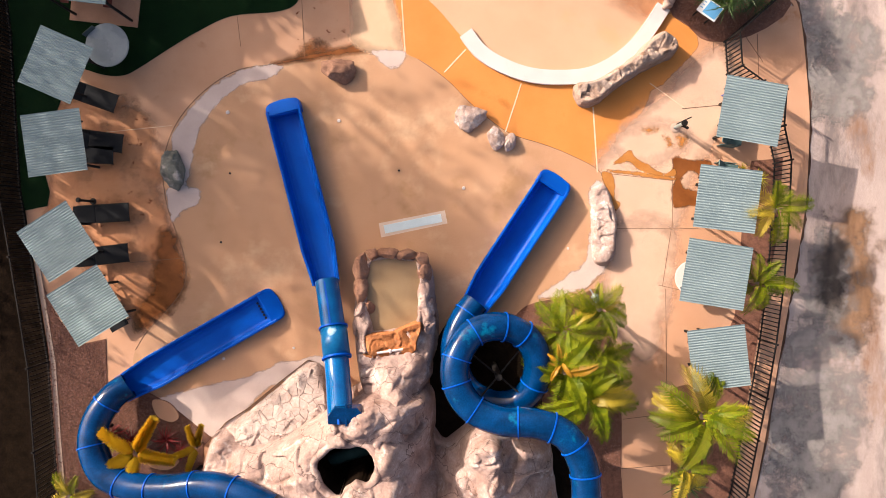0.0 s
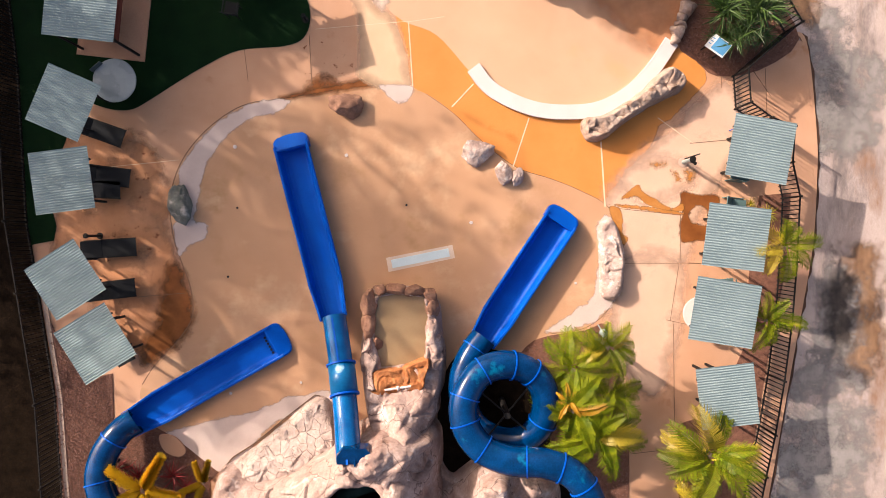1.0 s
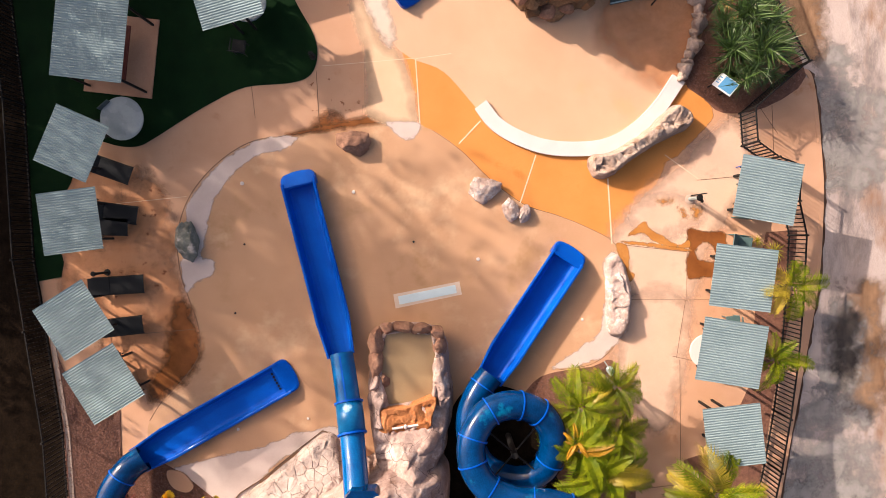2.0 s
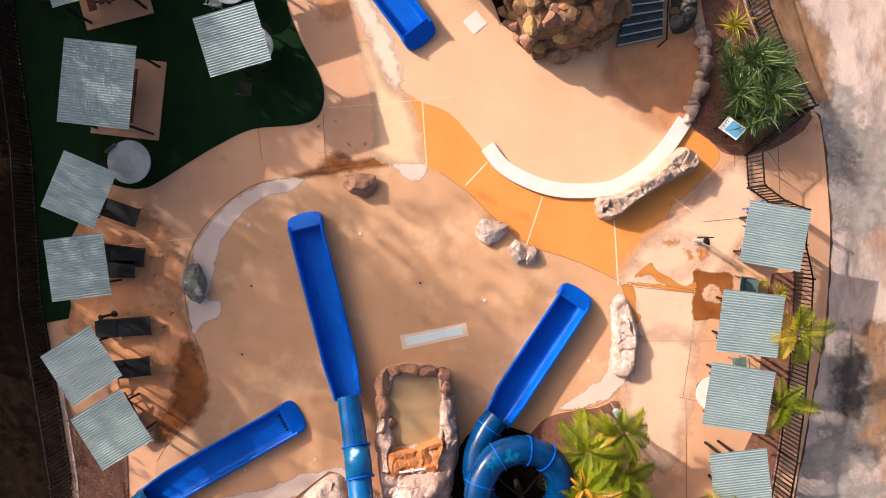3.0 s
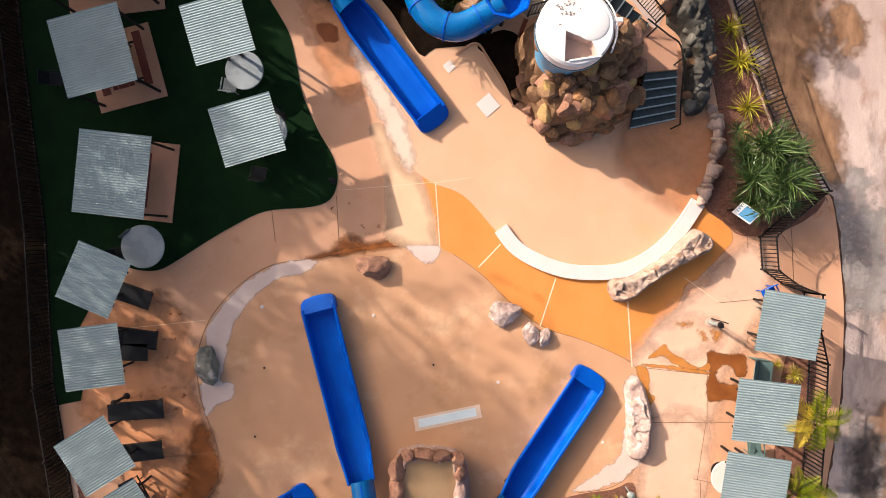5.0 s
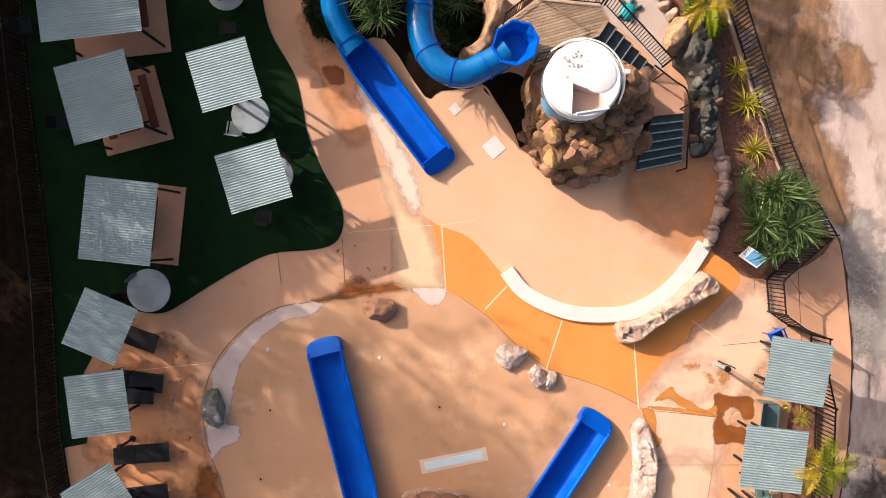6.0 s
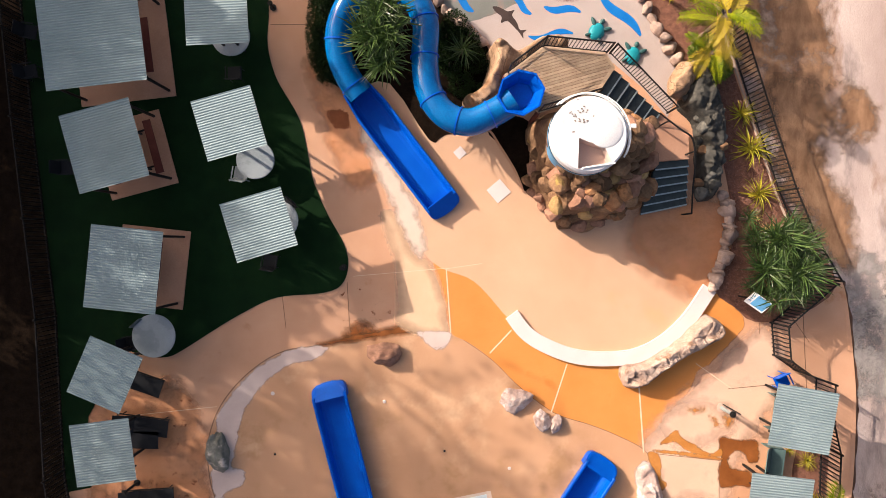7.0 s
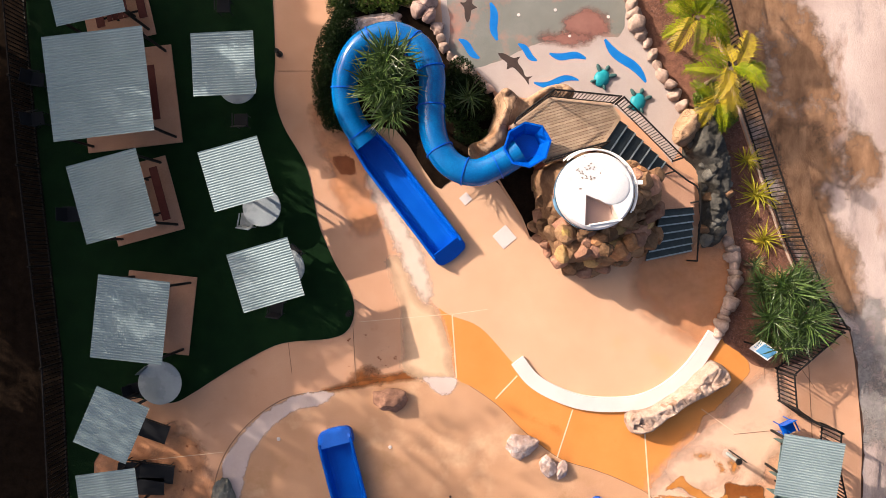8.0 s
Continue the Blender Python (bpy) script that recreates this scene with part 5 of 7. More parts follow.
def cave_lip(rock, outline):
    """A rounded, uneven lip laid along the mouth of a cave, at the height of the rock round it."""
    top = np.array([v.co[:] for v in rock.data.vertices])
    top = top[top[:, 2] > 1.2]
    mid = np.mean(np.array(outline), axis=0)
    spine = []
    for x, y in outline:
        d = np.hypot(top[:, 0] - x, top[:, 1] - y)
        spine.append(Vector((x, y, float(np.median(top[d < 0.2][:, 2])))))
    n = len(spine)
    flat = [sum((spine[(i + k) % n].z for k in range(-2, 3)), 0.0) / 5 for i in range(n)]
    bm, rows = bmesh.new(), []
    for i, p in enumerate(spine):
        out = Vector((p.x - mid[0], p.y - mid[1], 0)).normalized()
        row = []
        for k in range(10):
            a = 2 * math.pi * k / 10
            q = Vector((p.x, p.y, flat[i] - 0.13)) + out * (0.07 + 0.15 * math.cos(a)) + Vector((0, 0, 0.17 * math.sin(a)))
            row.append(bm.verts.new(q + 0.07 * noise.noise_vector(q * 2.3) + 0.03 * noise.noise_vector(q * 6.0)))
        rows.append(row)
    for i in range(n):
        for k in range(10):
            bm.faces.new((rows[i][k], rows[(i + 1) % n][k], rows[(i + 1) % n][(k + 1) % 10], rows[i][(k + 1) % 10]))
    bmesh.ops.recalc_face_normals(bm, faces=bm.faces)
    return bm


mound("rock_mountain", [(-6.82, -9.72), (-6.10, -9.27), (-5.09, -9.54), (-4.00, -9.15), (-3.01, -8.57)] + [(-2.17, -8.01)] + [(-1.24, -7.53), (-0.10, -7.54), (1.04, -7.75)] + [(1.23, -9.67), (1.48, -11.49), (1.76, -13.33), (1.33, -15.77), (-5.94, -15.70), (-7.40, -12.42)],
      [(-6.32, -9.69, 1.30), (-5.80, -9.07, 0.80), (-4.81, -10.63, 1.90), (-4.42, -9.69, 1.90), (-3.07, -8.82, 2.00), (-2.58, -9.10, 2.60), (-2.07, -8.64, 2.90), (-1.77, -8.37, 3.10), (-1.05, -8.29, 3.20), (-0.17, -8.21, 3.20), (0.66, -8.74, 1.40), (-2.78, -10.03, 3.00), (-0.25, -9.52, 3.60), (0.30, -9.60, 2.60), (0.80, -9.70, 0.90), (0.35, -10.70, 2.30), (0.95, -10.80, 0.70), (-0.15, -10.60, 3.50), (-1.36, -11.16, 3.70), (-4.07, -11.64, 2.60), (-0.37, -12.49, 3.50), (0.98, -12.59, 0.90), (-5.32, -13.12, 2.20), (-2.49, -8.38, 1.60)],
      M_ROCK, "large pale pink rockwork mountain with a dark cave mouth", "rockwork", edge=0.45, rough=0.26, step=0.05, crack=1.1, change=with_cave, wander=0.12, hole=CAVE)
mountain = bpy.data.objects["rock_mountain"]
# Faces inside the mouth take the near-black colour as painted cave shade.
mountain.data.materials.append(M_EARTH_SHADE)
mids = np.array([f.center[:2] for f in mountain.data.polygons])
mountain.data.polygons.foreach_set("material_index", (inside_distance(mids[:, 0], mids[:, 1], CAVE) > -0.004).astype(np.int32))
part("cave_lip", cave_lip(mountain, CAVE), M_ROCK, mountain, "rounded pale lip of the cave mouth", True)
# Round bar that stands in for the dark green ledge in the cave.
tagged(part("drain_pipe", bar_bm([(-2.62, -10.18, 1.00)][0], [(-1.19, -9.74, 1.00)][0], 0.22, 20), M_DKTEAL, smooth_it=True), "dark green bar standing in for a ledge inside the cave mouth", "pipe", kind="structure")
mound("rock_terrace", [(-6.68, -9.52), (-5.45, -8.58), (-4.64, -7.96), (-3.27, -6.86), (-2.61, -7.47), (-2.39, -8.85), (-3.05, -9.86), (-4.88, -10.45), (-6.28, -10.03)],
      [(-6.26, -9.40, 0.35), (-4.83, -8.20, 0.35), (-3.29, -7.20, 0.40), (-2.93, -8.30, 0.80), (-4.49, -9.25, 0.90), (-5.48, -9.63, 0.90)],
      M_FLAG, "sloping terrace of pale flagstones below the rockwork", "rockwork", edge=0.3, rough=0.14, step=0.05, crack=0.42, wander=0.05)
terrace = bpy.data.objects["rock_terrace"]
xs, ys, h = HEIGHTS["rock_terrace"]
rnd = random.Random(4)
TERRACE = [(-6.54, -9.43), (-5.42, -8.59), (-4.61, -7.99), (-3.25, -6.92), (-2.68, -7.45), (-2.45, -8.72), (-3.03, -9.52), (-4.84, -10.01), (-6.04, -9.80)]


def cell_outline(seeds, k, inset):
    """The straight-sided cell round one of many seeds, drawn in by a joint's half width."""
    c = seeds[k]
    cell = [c + Vector(p) for p in ((-0.6, -0.6), (0.6, -0.6), (0.6, 0.6), (-0.6, 0.6))]
    for o, q in enumerate(seeds):
        if o == k or (q - c).length > 1.3:
            continue
        n2 = (q - c).normalized()
        limit = (q - c).length / 2 - inset
        out = []
        for p1, p2 in zip(cell, cell[1:] + cell[:1]):
            d1, d2 = (p1 - c).dot(n2) - limit, (p2 - c).dot(n2) - limit
            if d1 <= 0:
                out.append(p1)
            if d1 * d2 < 0:
                out.append(p1.lerp(p2, d1 / (d1 - d2)))
        cell = out
        if len(cell) < 3:
            return []
    return cell


seeds = []
for _ in range(1500):
    p = Vector((rnd.uniform(xs[0], xs[-1]), rnd.uniform(ys[0], ys[-1])))
    if all((p - q).length > 0.24 + 0.14 * noise.noise((p.x * 1.3, p.y * 1.3, 2.0)) for q in seeds):
        seeds.append(p)
for k, c in enumerate(seeds):
    if inside_distance(np.array(c.x), np.array(c.y), TERRACE) < 0.12:
        continue
    cell = cell_outline(seeds, k, 0.006)
    if len(cell) < 3:
        continue
    lift = rnd.uniform(-0.014, 0.014)
    bm = bmesh.new()
    rings = []
    for scale, up in ((1.0, -0.15), (1.0, 0.0), (0.86, 0.014)):
        ring = []
        for p in cell:
            q = c + (p - c) * scale
            zz = h[min(max(int((q.y - ys[0]) / 0.05), 0), h.shape[0] - 1), min(max(int((q.x - xs[0]) / 0.05), 0), h.shape[1] - 1)]
            ring.append(bm.verts.new((q.x, q.y, zz + lift + up)))
        rings.append(ring)
    for lo_ring, hi_ring in zip(rings, rings[1:]):
        for i in range(len(cell)):
            bm.faces.new((lo_ring[i], lo_ring[(i + 1) % len(cell)], hi_ring[(i + 1) % len(cell)], hi_ring[i]))
    bm.faces.new(rings[-1])
    part("flagstone", bm, M_STONE, terrace)
tagged(part("terrace_edging", strip_bm(curve([(-6.83, -9.67), (-6.37, -9.06), (-5.54, -8.54), (-3.37, -6.83), (-3.07, -7.19)], steps=2), 0.04, 0.0, 0.05), M_JOINT), "thin dark metal edging round the terrace", "edging", kind="structure")
mound("rock_mountain_east", [(0.95, -9.60), (1.60, -9.60), (2.20, -9.20), (2.90, -8.85), (3.50, -9.00), (4.25, -9.15), (5.00, -9.45), (5.40, -10.30), (5.50, -15.40), (0.90, -15.40)],
      [(1.20, -9.90, 0.20), (1.15, -11.00, 0.30), (1.30, -12.60, 0.50), (1.85, -9.60, 0.50), (1.75, -10.20, 0.90), (2.75, -9.20, 2.90), (3.10, -9.25, 3.10), (3.30, -9.75, 3.20), (2.45, -9.75, 2.90), (2.15, -10.50, 2.30), (1.95, -11.40, 2.20), (3.00, -10.60, 3.10), (3.75, -9.40, 1.20), (3.70, -9.95, 1.40), (4.20, -9.55, 2.20), (4.65, -9.70, 1.90), (4.35, -10.50, 1.70), (3.75, -11.20, 2.30), (5.15, -9.90, 0.80), (5.25, -11.00, 0.80), (3.36, -12.20, 3.10)],
      M_ROCK, "pale pink rockwork outcrop beside the blue tube", "rockwork", edge=0.35, rough=0.3, step=0.05, crack=0.9, wander=0.1)

POOL = [(-1.14, -3.88), (-0.96, -3.24), (-0.31, -3.13), (0.62, -3.24), (0.76, -4.00), (0.69, -5.18), (0.55, -5.57), (-0.93, -5.71), (-1.11, -4.86)]


def with_basin(gx, gy, h, d):
    c2 = inside_distance(gx, gy, POOL)
    return np.where(c2 > 0, np.maximum(h - c2 / 0.12, 0.35), h)


mound("rock_fountain", [(-1.50, -3.60), (-1.10, -3.05), (-0.14, -2.92), (0.90, -3.19), (1.21, -4.03), (1.33, -5.64), (1.18, -7.04), (0.81, -8.05), (0.70, -8.95), (-1.11, -9.04), (-1.36, -7.82), (-1.62, -6.21), (-1.64, -4.80)],
      [(-1.28, -3.58, 0.90), (-0.10, -3.00, 0.90), (1.01, -3.60, 0.90), (1.09, -4.77, 1.00), (-1.39, -4.75, 0.90), (-1.28, -5.90, 1.10), (1.14, -5.94, 1.00), (-0.09, -6.59, 1.60), (-1.05, -6.79, 1.50), (-0.24, -7.40, 2.20), (0.74, -7.46, 1.20), (0.29, -6.95, 1.70), (-0.01, -8.03, 2.90), (-0.31, -5.91, 1.10)],
      M_ROCK, "pale rockwork fountain holding a small pool", "rockwork", edge=0.32, rough=0.22, step=0.05, crack=0.7, change=with_basin, wander=0.08)
sheet("fountain_water", POOL, 0.3, 0.78, M_WATER, "murky olive water in the rock pool", "water")
mound("spillway", [(-1.24, -5.74), (-0.12, -5.60), (0.78, -5.26), (0.73, -5.92), (0.54, -6.35), (-0.32, -6.45), (-1.14, -6.52)], [(-1.07, -5.88, 1.25), (-0.11, -5.74, 1.20), (0.63, -5.50, 1.30), (-0.09, -6.13, 1.50), (-0.95, -6.31, 1.50), (0.44, -6.13, 1.55)], M_SPILL, "orange stained rough spillway ledge above the pool", "rockwork", edge=0.05, rough=0.18, step=0.035, crack=0.35, wander=0.05)
pipe = thing("spout_pipe", "short cream water pipe on the spillway", "pipe", (*(-0.28, -6.26), 1.5), 8)
part("spout", bar_bm((-0.45, 0, 0), (-0.08, 0, 0), 0.04), M_WHITE, pipe)
part("spout", bar_bm((0.08, 0, 0), (0.45, 0, 0), 0.04), M_WHITE, pipe)
part("elbow", boulder_bm((0.16, 0.16, 0.14), 3, 2, 0.05), M_WHITE, pipe, at=pose(0, 0, -0.06))

for i, (at, size, turn, stone) in enumerate((
    ((-1.31, -3.42), (0.54, 1.02, 0.60), 6, M_ROCK_BROWN), ((-1.32, -4.26), (0.56, 0.94, 0.58), -5, M_ROCK_BROWN), ((-1.06, -4.82), (0.40, 0.54, 0.52), 12, M_ROCK_BROWN), ((-1.37, -4.98), (0.46, 0.74, 0.62), -8, M_ROCK),
    ((-0.83, -2.99), (0.42, 0.44, 0.58), 30, M_ROCK_BROWN), ((-0.34, -2.97), (0.84, 0.38, 0.56), -2, M_ROCK_BROWN), ((0.26, -3.01), (0.86, 0.40, 0.56), -5, M_ROCK_BROWN), ((0.83, -3.18), (0.54, 0.44, 0.60), -30, M_ROCK_BROWN),
    ((0.89, -3.66), (0.58, 0.68, 0.56), 10, M_ROCK_BROWN), ((0.87, -4.34), (0.46, 1.00, 0.62), 4, M_ROCK), ((0.95, -4.92), (0.56, 0.72, 0.60), -8, M_ROCK), ((-1.36, -5.50), (0.54, 0.76, 0.66), 5, M_ROCK), ((1.00, -5.46), (0.62, 0.80, 0.64), 9, M_ROCK))):
    part("rim_stone", boulder_bm(size, 20 + i, 4, 0.6), stone, bpy.data.objects["rock_fountain"], "", True, at=pose(*at, 0.55, 6 - i % 5 * 3, i % 4 * 4 - 6, turn))

# loose boulders on and beside the pads
for at, size, turn, mat, label, seed in (
    ((-2.08, 3.53), (1.25, 0.85, 0.6), 0, M_ROCK_BROWN, "brown boulder on the pad edge", 1),
    ((2.50, 1.82), (1.0, 0.95, 0.5), -30, M_WHITE_ROCK, "pale pink boulder on the pad edge", 2),
    ((3.46, 1.00), (0.62, 0.8, 0.45), 25, M_WHITE_ROCK, "rounded pale boulder in a touching pair", 3),
    ((3.95, 0.91), (0.5, 0.62, 0.42), -10, M_WHITE_ROCK, "smaller pale boulder in a touching pair", 4),
    ((-8.01, 0.07), (0.7, 1.55, 0.6), 5, M_ROCK_MOSS, "grey green boulder on the pad edge", 5)):
    tagged(part("boulder", boulder_bm(size, seed, 4, 0.85), mat, smooth_it=True, at=pose(*at, -0.06, 0, 0, turn)), label, "boulder", "boulders")

mound("long_boulder", [(6.95, -0.73), (7.31, -0.59), (7.58, -0.93), (7.69, -1.35), (7.83, -2.02), (7.78, -2.59), (7.68, -3.16), (7.40, -3.54), (7.04, -3.44), (6.89, -2.96), (6.87, -2.20), (6.86, -1.44), (6.84, -1.06)],
      [(7.25, -0.95, 0.16), (7.05, -1.10, 0.14), (7.40, -1.60, 0.45), (7.05, -1.70, 0.20), (7.50, -2.15, 0.55), (7.10, -2.30, 0.28), (7.50, -2.80, 0.50), (7.10, -2.90, 0.26), (7.30, -3.25, 0.42)],
      M_WHITE_ROCK, "long flat white boulder on the pad edge", "boulder", edge=0.22, rough=0.12, step=0.035, crack=0.5, wander=0.05)
mound("boulder_ridge", [(6.18, 2.71), (6.38, 3.01), (6.98, 3.10), (7.69, 3.50), (8.39, 3.99), (8.90, 4.48), (9.40, 4.78), (9.84, 4.41), (9.79, 4.01), (9.19, 3.68), (8.59, 3.28), (7.78, 2.79), (7.18, 2.34), (6.48, 2.25)],
      [(6.55, 2.65, 0.45), (7.00, 2.80, 0.70), (7.45, 2.95, 0.60), (7.80, 3.20, 0.80), (8.20, 3.45, 0.55), (8.60, 3.75, 0.75), (9.00, 4.05, 0.70), (9.40, 4.40, 0.80), (9.60, 4.30, 0.60)],
      M_RIDGE, "long pale rough boulder behind the seat wall", "boulder", edge=0.18, rough=0.24, step=0.032, crack=0.5, wander=0.1)

# ---- tower: rock base, deck, stairs, white drum ----
mound("rock_outcrop", [(3.04, 9.31), (3.15, 10.20), (3.16, 11.40), (3.86, 11.88), (5.36, 12.07), (6.84, 11.25), (7.13, 10.16), (6.92, 8.97), (6.32, 8.38), (5.32, 7.99), (3.92, 8.20)],
      [(3.28, 9.59, 0.70), (3.14, 10.64, 2.20), (4.47, 11.33, 2.40), (4.52, 10.42, 3.60), (3.71, 10.53, 3.40), (5.49, 10.44, 3.20), (6.44, 9.52, 1.80), (5.30, 9.16, 1.90), (4.01, 9.18, 1.90)],
      M_ROCK_TAN, "brown rockwork outcrop under the slide tower", "rockwork", edge=0.6, rough=0.3, step=0.07, crack=0.55)
outcrop = bpy.data.objects["rock_outcrop"]
xs, ys, h = HEIGHTS["rock_outcrop"]
OUTCROP = [(3.04, 9.31), (3.15, 10.20), (3.16, 11.40), (3.86, 11.88), (5.36, 12.07), (6.84, 11.25), (7.13, 10.16), (6.92, 8.97), (6.32, 8.38), (5.32, 7.99), (3.92, 8.20)]
rnd = random.Random(3)
count = 0
for j in range(40):
    for i in range(40):
        x = xs[0] - 0.2 + i * 0.36 + 0.18 * (j % 2) + rnd.uniform(-0.08, 0.08)
        y = ys[0] - 0.2 + j * 0.3 + rnd.uniform(-0.08, 0.08)
        if x < xs[-1] + 0.2 and y < ys[-1] + 0.2 and inside_distance(np.array(x), np.array(y), OUTCROP) > -0.08 and (y < 10.75 or x > 5.6):
            z = max(h[min(max(int((y - ys[0]) / 0.07), 0), h.shape[0] - 1), min(max(int((x - xs[0]) / 0.07), 0), h.shape[1] - 1)], 0.0)
            if z < 3.3:
                big = rnd.uniform(0.48, 0.74)
                mat = rnd.choice((M_ROCK_TAN, M_ROCK_TAN, M_ROCK_TAN, M_ROCK_BROWN, M_ROCK_BROWN, M_ROCK_ORANGE, M_ROCK_OCHRE))
                part("tower_stone", boulder_bm((big, big * rnd.uniform(0.75, 1.05), big * rnd.uniform(0.8, 1.1)), 60 + count, 2, 0.3), mat, outcrop, at=pose(x, y, z - 0.22 if z > 0.2 else -0.06, rnd.uniform(-20, 20), rnd.uniform(-20, 20), rnd.uniform(0, 360)))
                count += 1

drum = thing("tower_drum", "white round drum roof with an open hatch on the tower", "tower", (*(4.21, 10.45), 0.0))
R = 1.1
bm = bmesh.new()
rings = []
for r, z in ((R - 0.3, 2.0), (R - 0.25, 4.0), (R + 0.02, 4.02), (R + 0.02, 4.14)):
    rings.append([bm.verts.new((r * math.cos(2 * math.pi * i / 48), r * math.sin(2 * math.pi * i / 48), z)) for i in range(48)])
for p, q in zip(rings, rings[1:]):
    for i in range(48):
        bm.faces.new((p[i], p[(i + 1) % 48], q[(i + 1) % 48], q[i]))
bmesh.ops.recalc_face_normals(bm, faces=bm.faces)
part("lower_wall", bm, M_SKYBLUE, drum, "sky blue lower wall", True)
bm = bmesh.new()
outer = [bm.verts.new((R * math.cos(2 * math.pi * i / 64), R * math.sin(2 * math.pi * i / 64), 4.14)) for i in range(64)]
upper = [bm.verts.new((R * math.cos(2 * math.pi * i / 64), R * math.sin(2 * math.pi * i / 64), 4.5)) for i in range(64)]
lip = [bm.verts.new(((R - 0.06) * math.cos(2 * math.pi * i / 64), (R - 0.06) * math.sin(2 * math.pi * i / 64), 4.58)) for i in range(64)]
for p, q in ((outer, upper), (upper, lip)):
    for i in range(64):
        bm.faces.new((p[i], p[(i + 1) % 64], q[(i + 1) % 64], q[i]))
bmesh.ops.recalc_face_normals(bm, faces=bm.faces)
part("upper_wall", bm, M_DRUM, drum, smooth_it=False)
# roof with a hatch cut out of its south side
HATCH = [Vector((-0.3, -0.1)), Vector((-0.02, -0.22)), Vector((0.42, -0.35)), Vector((0.62, -0.8)), Vector((-0.34, -0.98))]
bm = bmesh.new()
edge = [Vector(((R - 0.06) * math.cos(2 * math.pi * i / 64), (R - 0.06) * math.sin(2 * math.pi * i / 64))) for i in range(64)]
vo = [bm.verts.new((p.x, p.y, 4.58)) for p in edge]
vi = [bm.verts.new((p.x, p.y, 4.58)) for p in HATCH]
es = [bm.edges.new((vo[i], vo[(i + 1) % 64])) for i in range(64)] + [bm.edges.new((vi[i], vi[(i + 1) % 5])) for i in range(5)]
bmesh.ops.triangle_fill(bm, use_beauty=True, use_dissolve=False, edges=es)
bmesh.ops.recalc_face_normals(bm, faces=bm.faces)
drum_roof = part("roof", bm, M_DRUM, drum)
bm = bmesh.new()
hv = [[bm.verts.new((p.x, p.y, z)) for p in HATCH] for z in (4.58, 4.1)]
for i in range(5):
    bm.faces.new((hv[0][i], hv[0][(i + 1) % 5], hv[1][(i + 1) % 5], hv[1][i]))
bm.faces.new(hv[1])
part("hatch_well", bm, M_DRY, drum_roof, "beige inside of the hatch")
part("hatch_lip", box_bm(0.12, -0.92, 4.6, 0.95, 0.05, 0.06, 0.01, m=pose(0, 0, 0, 0, 0, 8)), M_PAINT, drum_roof)
bm = bmesh.new()
bmesh.ops.create_uvsphere(bm, u_segments=32, v_segments=16, radius=0.52)
for v in bm.verts:
    v.co.z = max(v.co.z, 0) * 0.12
part("dome", bm, M_DRUM, drum_roof, smooth_it=True, at=pose(0.45, 0.12, 4.57))
rnd = random.Random(8)
litter = bmesh.new()
for k in range(22):
    box_bm(0, 0, 0, rnd.uniform(0.03, 0.07), rnd.uniform(0.02, 0.04), 0.012, bm=litter, m=pose(rnd.gauss(-0.3, 0.22), rnd.gauss(0.5, 0.16), 4.588, 0, 0, rnd.uniform(0, 180)))
tagged(part("leaf_litter", litter, M_BARK, drum_roof, "dry leaf scraps lying on the roof"), kind="stuff")
for r, z in ((R + 0.1, 4.45), (R + 0.16, 4.1)):
    line = [Vector((r * math.cos(a), r * math.sin(a), z)) for a in np.linspace(-0.5, 2.3, 30)]
    part("ring_rail", sweep_bm(line, ring_section(0.025, 8)), M_PAINT, drum)
part("rail_bracket", box_bm(R + 0.12, 0.25, 4.4, 0.3, 0.12, 0.1, 0.01), M_PAINT, drum)

# deck
DECK = [(2.09, 12.78), (3.30, 13.67), (5.31, 13.42), (5.57, 13.00), (4.98, 12.13), (3.16, 11.63)]
deck = thing("tower_deck", "weathered timber deck high on the slide tower", "deck")
lo = Vector(DECK[5])
along = (Vector(DECK[4]) - lo).normalized()
across = Vector((-along.y, along.x))
for k in range(26):
    off = 0.005 + k * 0.098
    # each board runs across the deck between its sides
    cut = []
    for i in range(6):
        p, q = Vector(DECK[i]) - lo, Vector(DECK[(i + 1) % 6]) - lo
        s, e = p.dot(across) - off - 0.046, q.dot(across) - off - 0.046
        if s * e < 0:
            cut.append((p + (q - p) * s / (s - e)).dot(along))
    if len(cut) == 2 and abs(cut[0] - cut[1]) > 0.2:
        a, b = sorted(cut)
        mid = lo + along * (a + b) / 2 + across * (off + 0.046)
        part("board", box_bm(0, 0, 0, b - a, 0.086, 0.035, 0.004), M_TIMBER, deck, at=pose(mid.x, mid.y, 2.13, 0, 0, math.degrees(math.atan2(along.y, along.x))))
part("joist_frame", slab_bm(DECK, 1.95, 2.1), M_BENCH, deck)
part("edge_board", strip_bm([(p[0], p[1]) for p in DECK], 0.12, 2.0, 2.155, True), M_TIMBER, deck)
for p in DECK:
    part("deck_post", box_bm(p[0], p[1], 1.0, 0.12, 0.12, 2.0, 0.01), M_BENCH, deck)


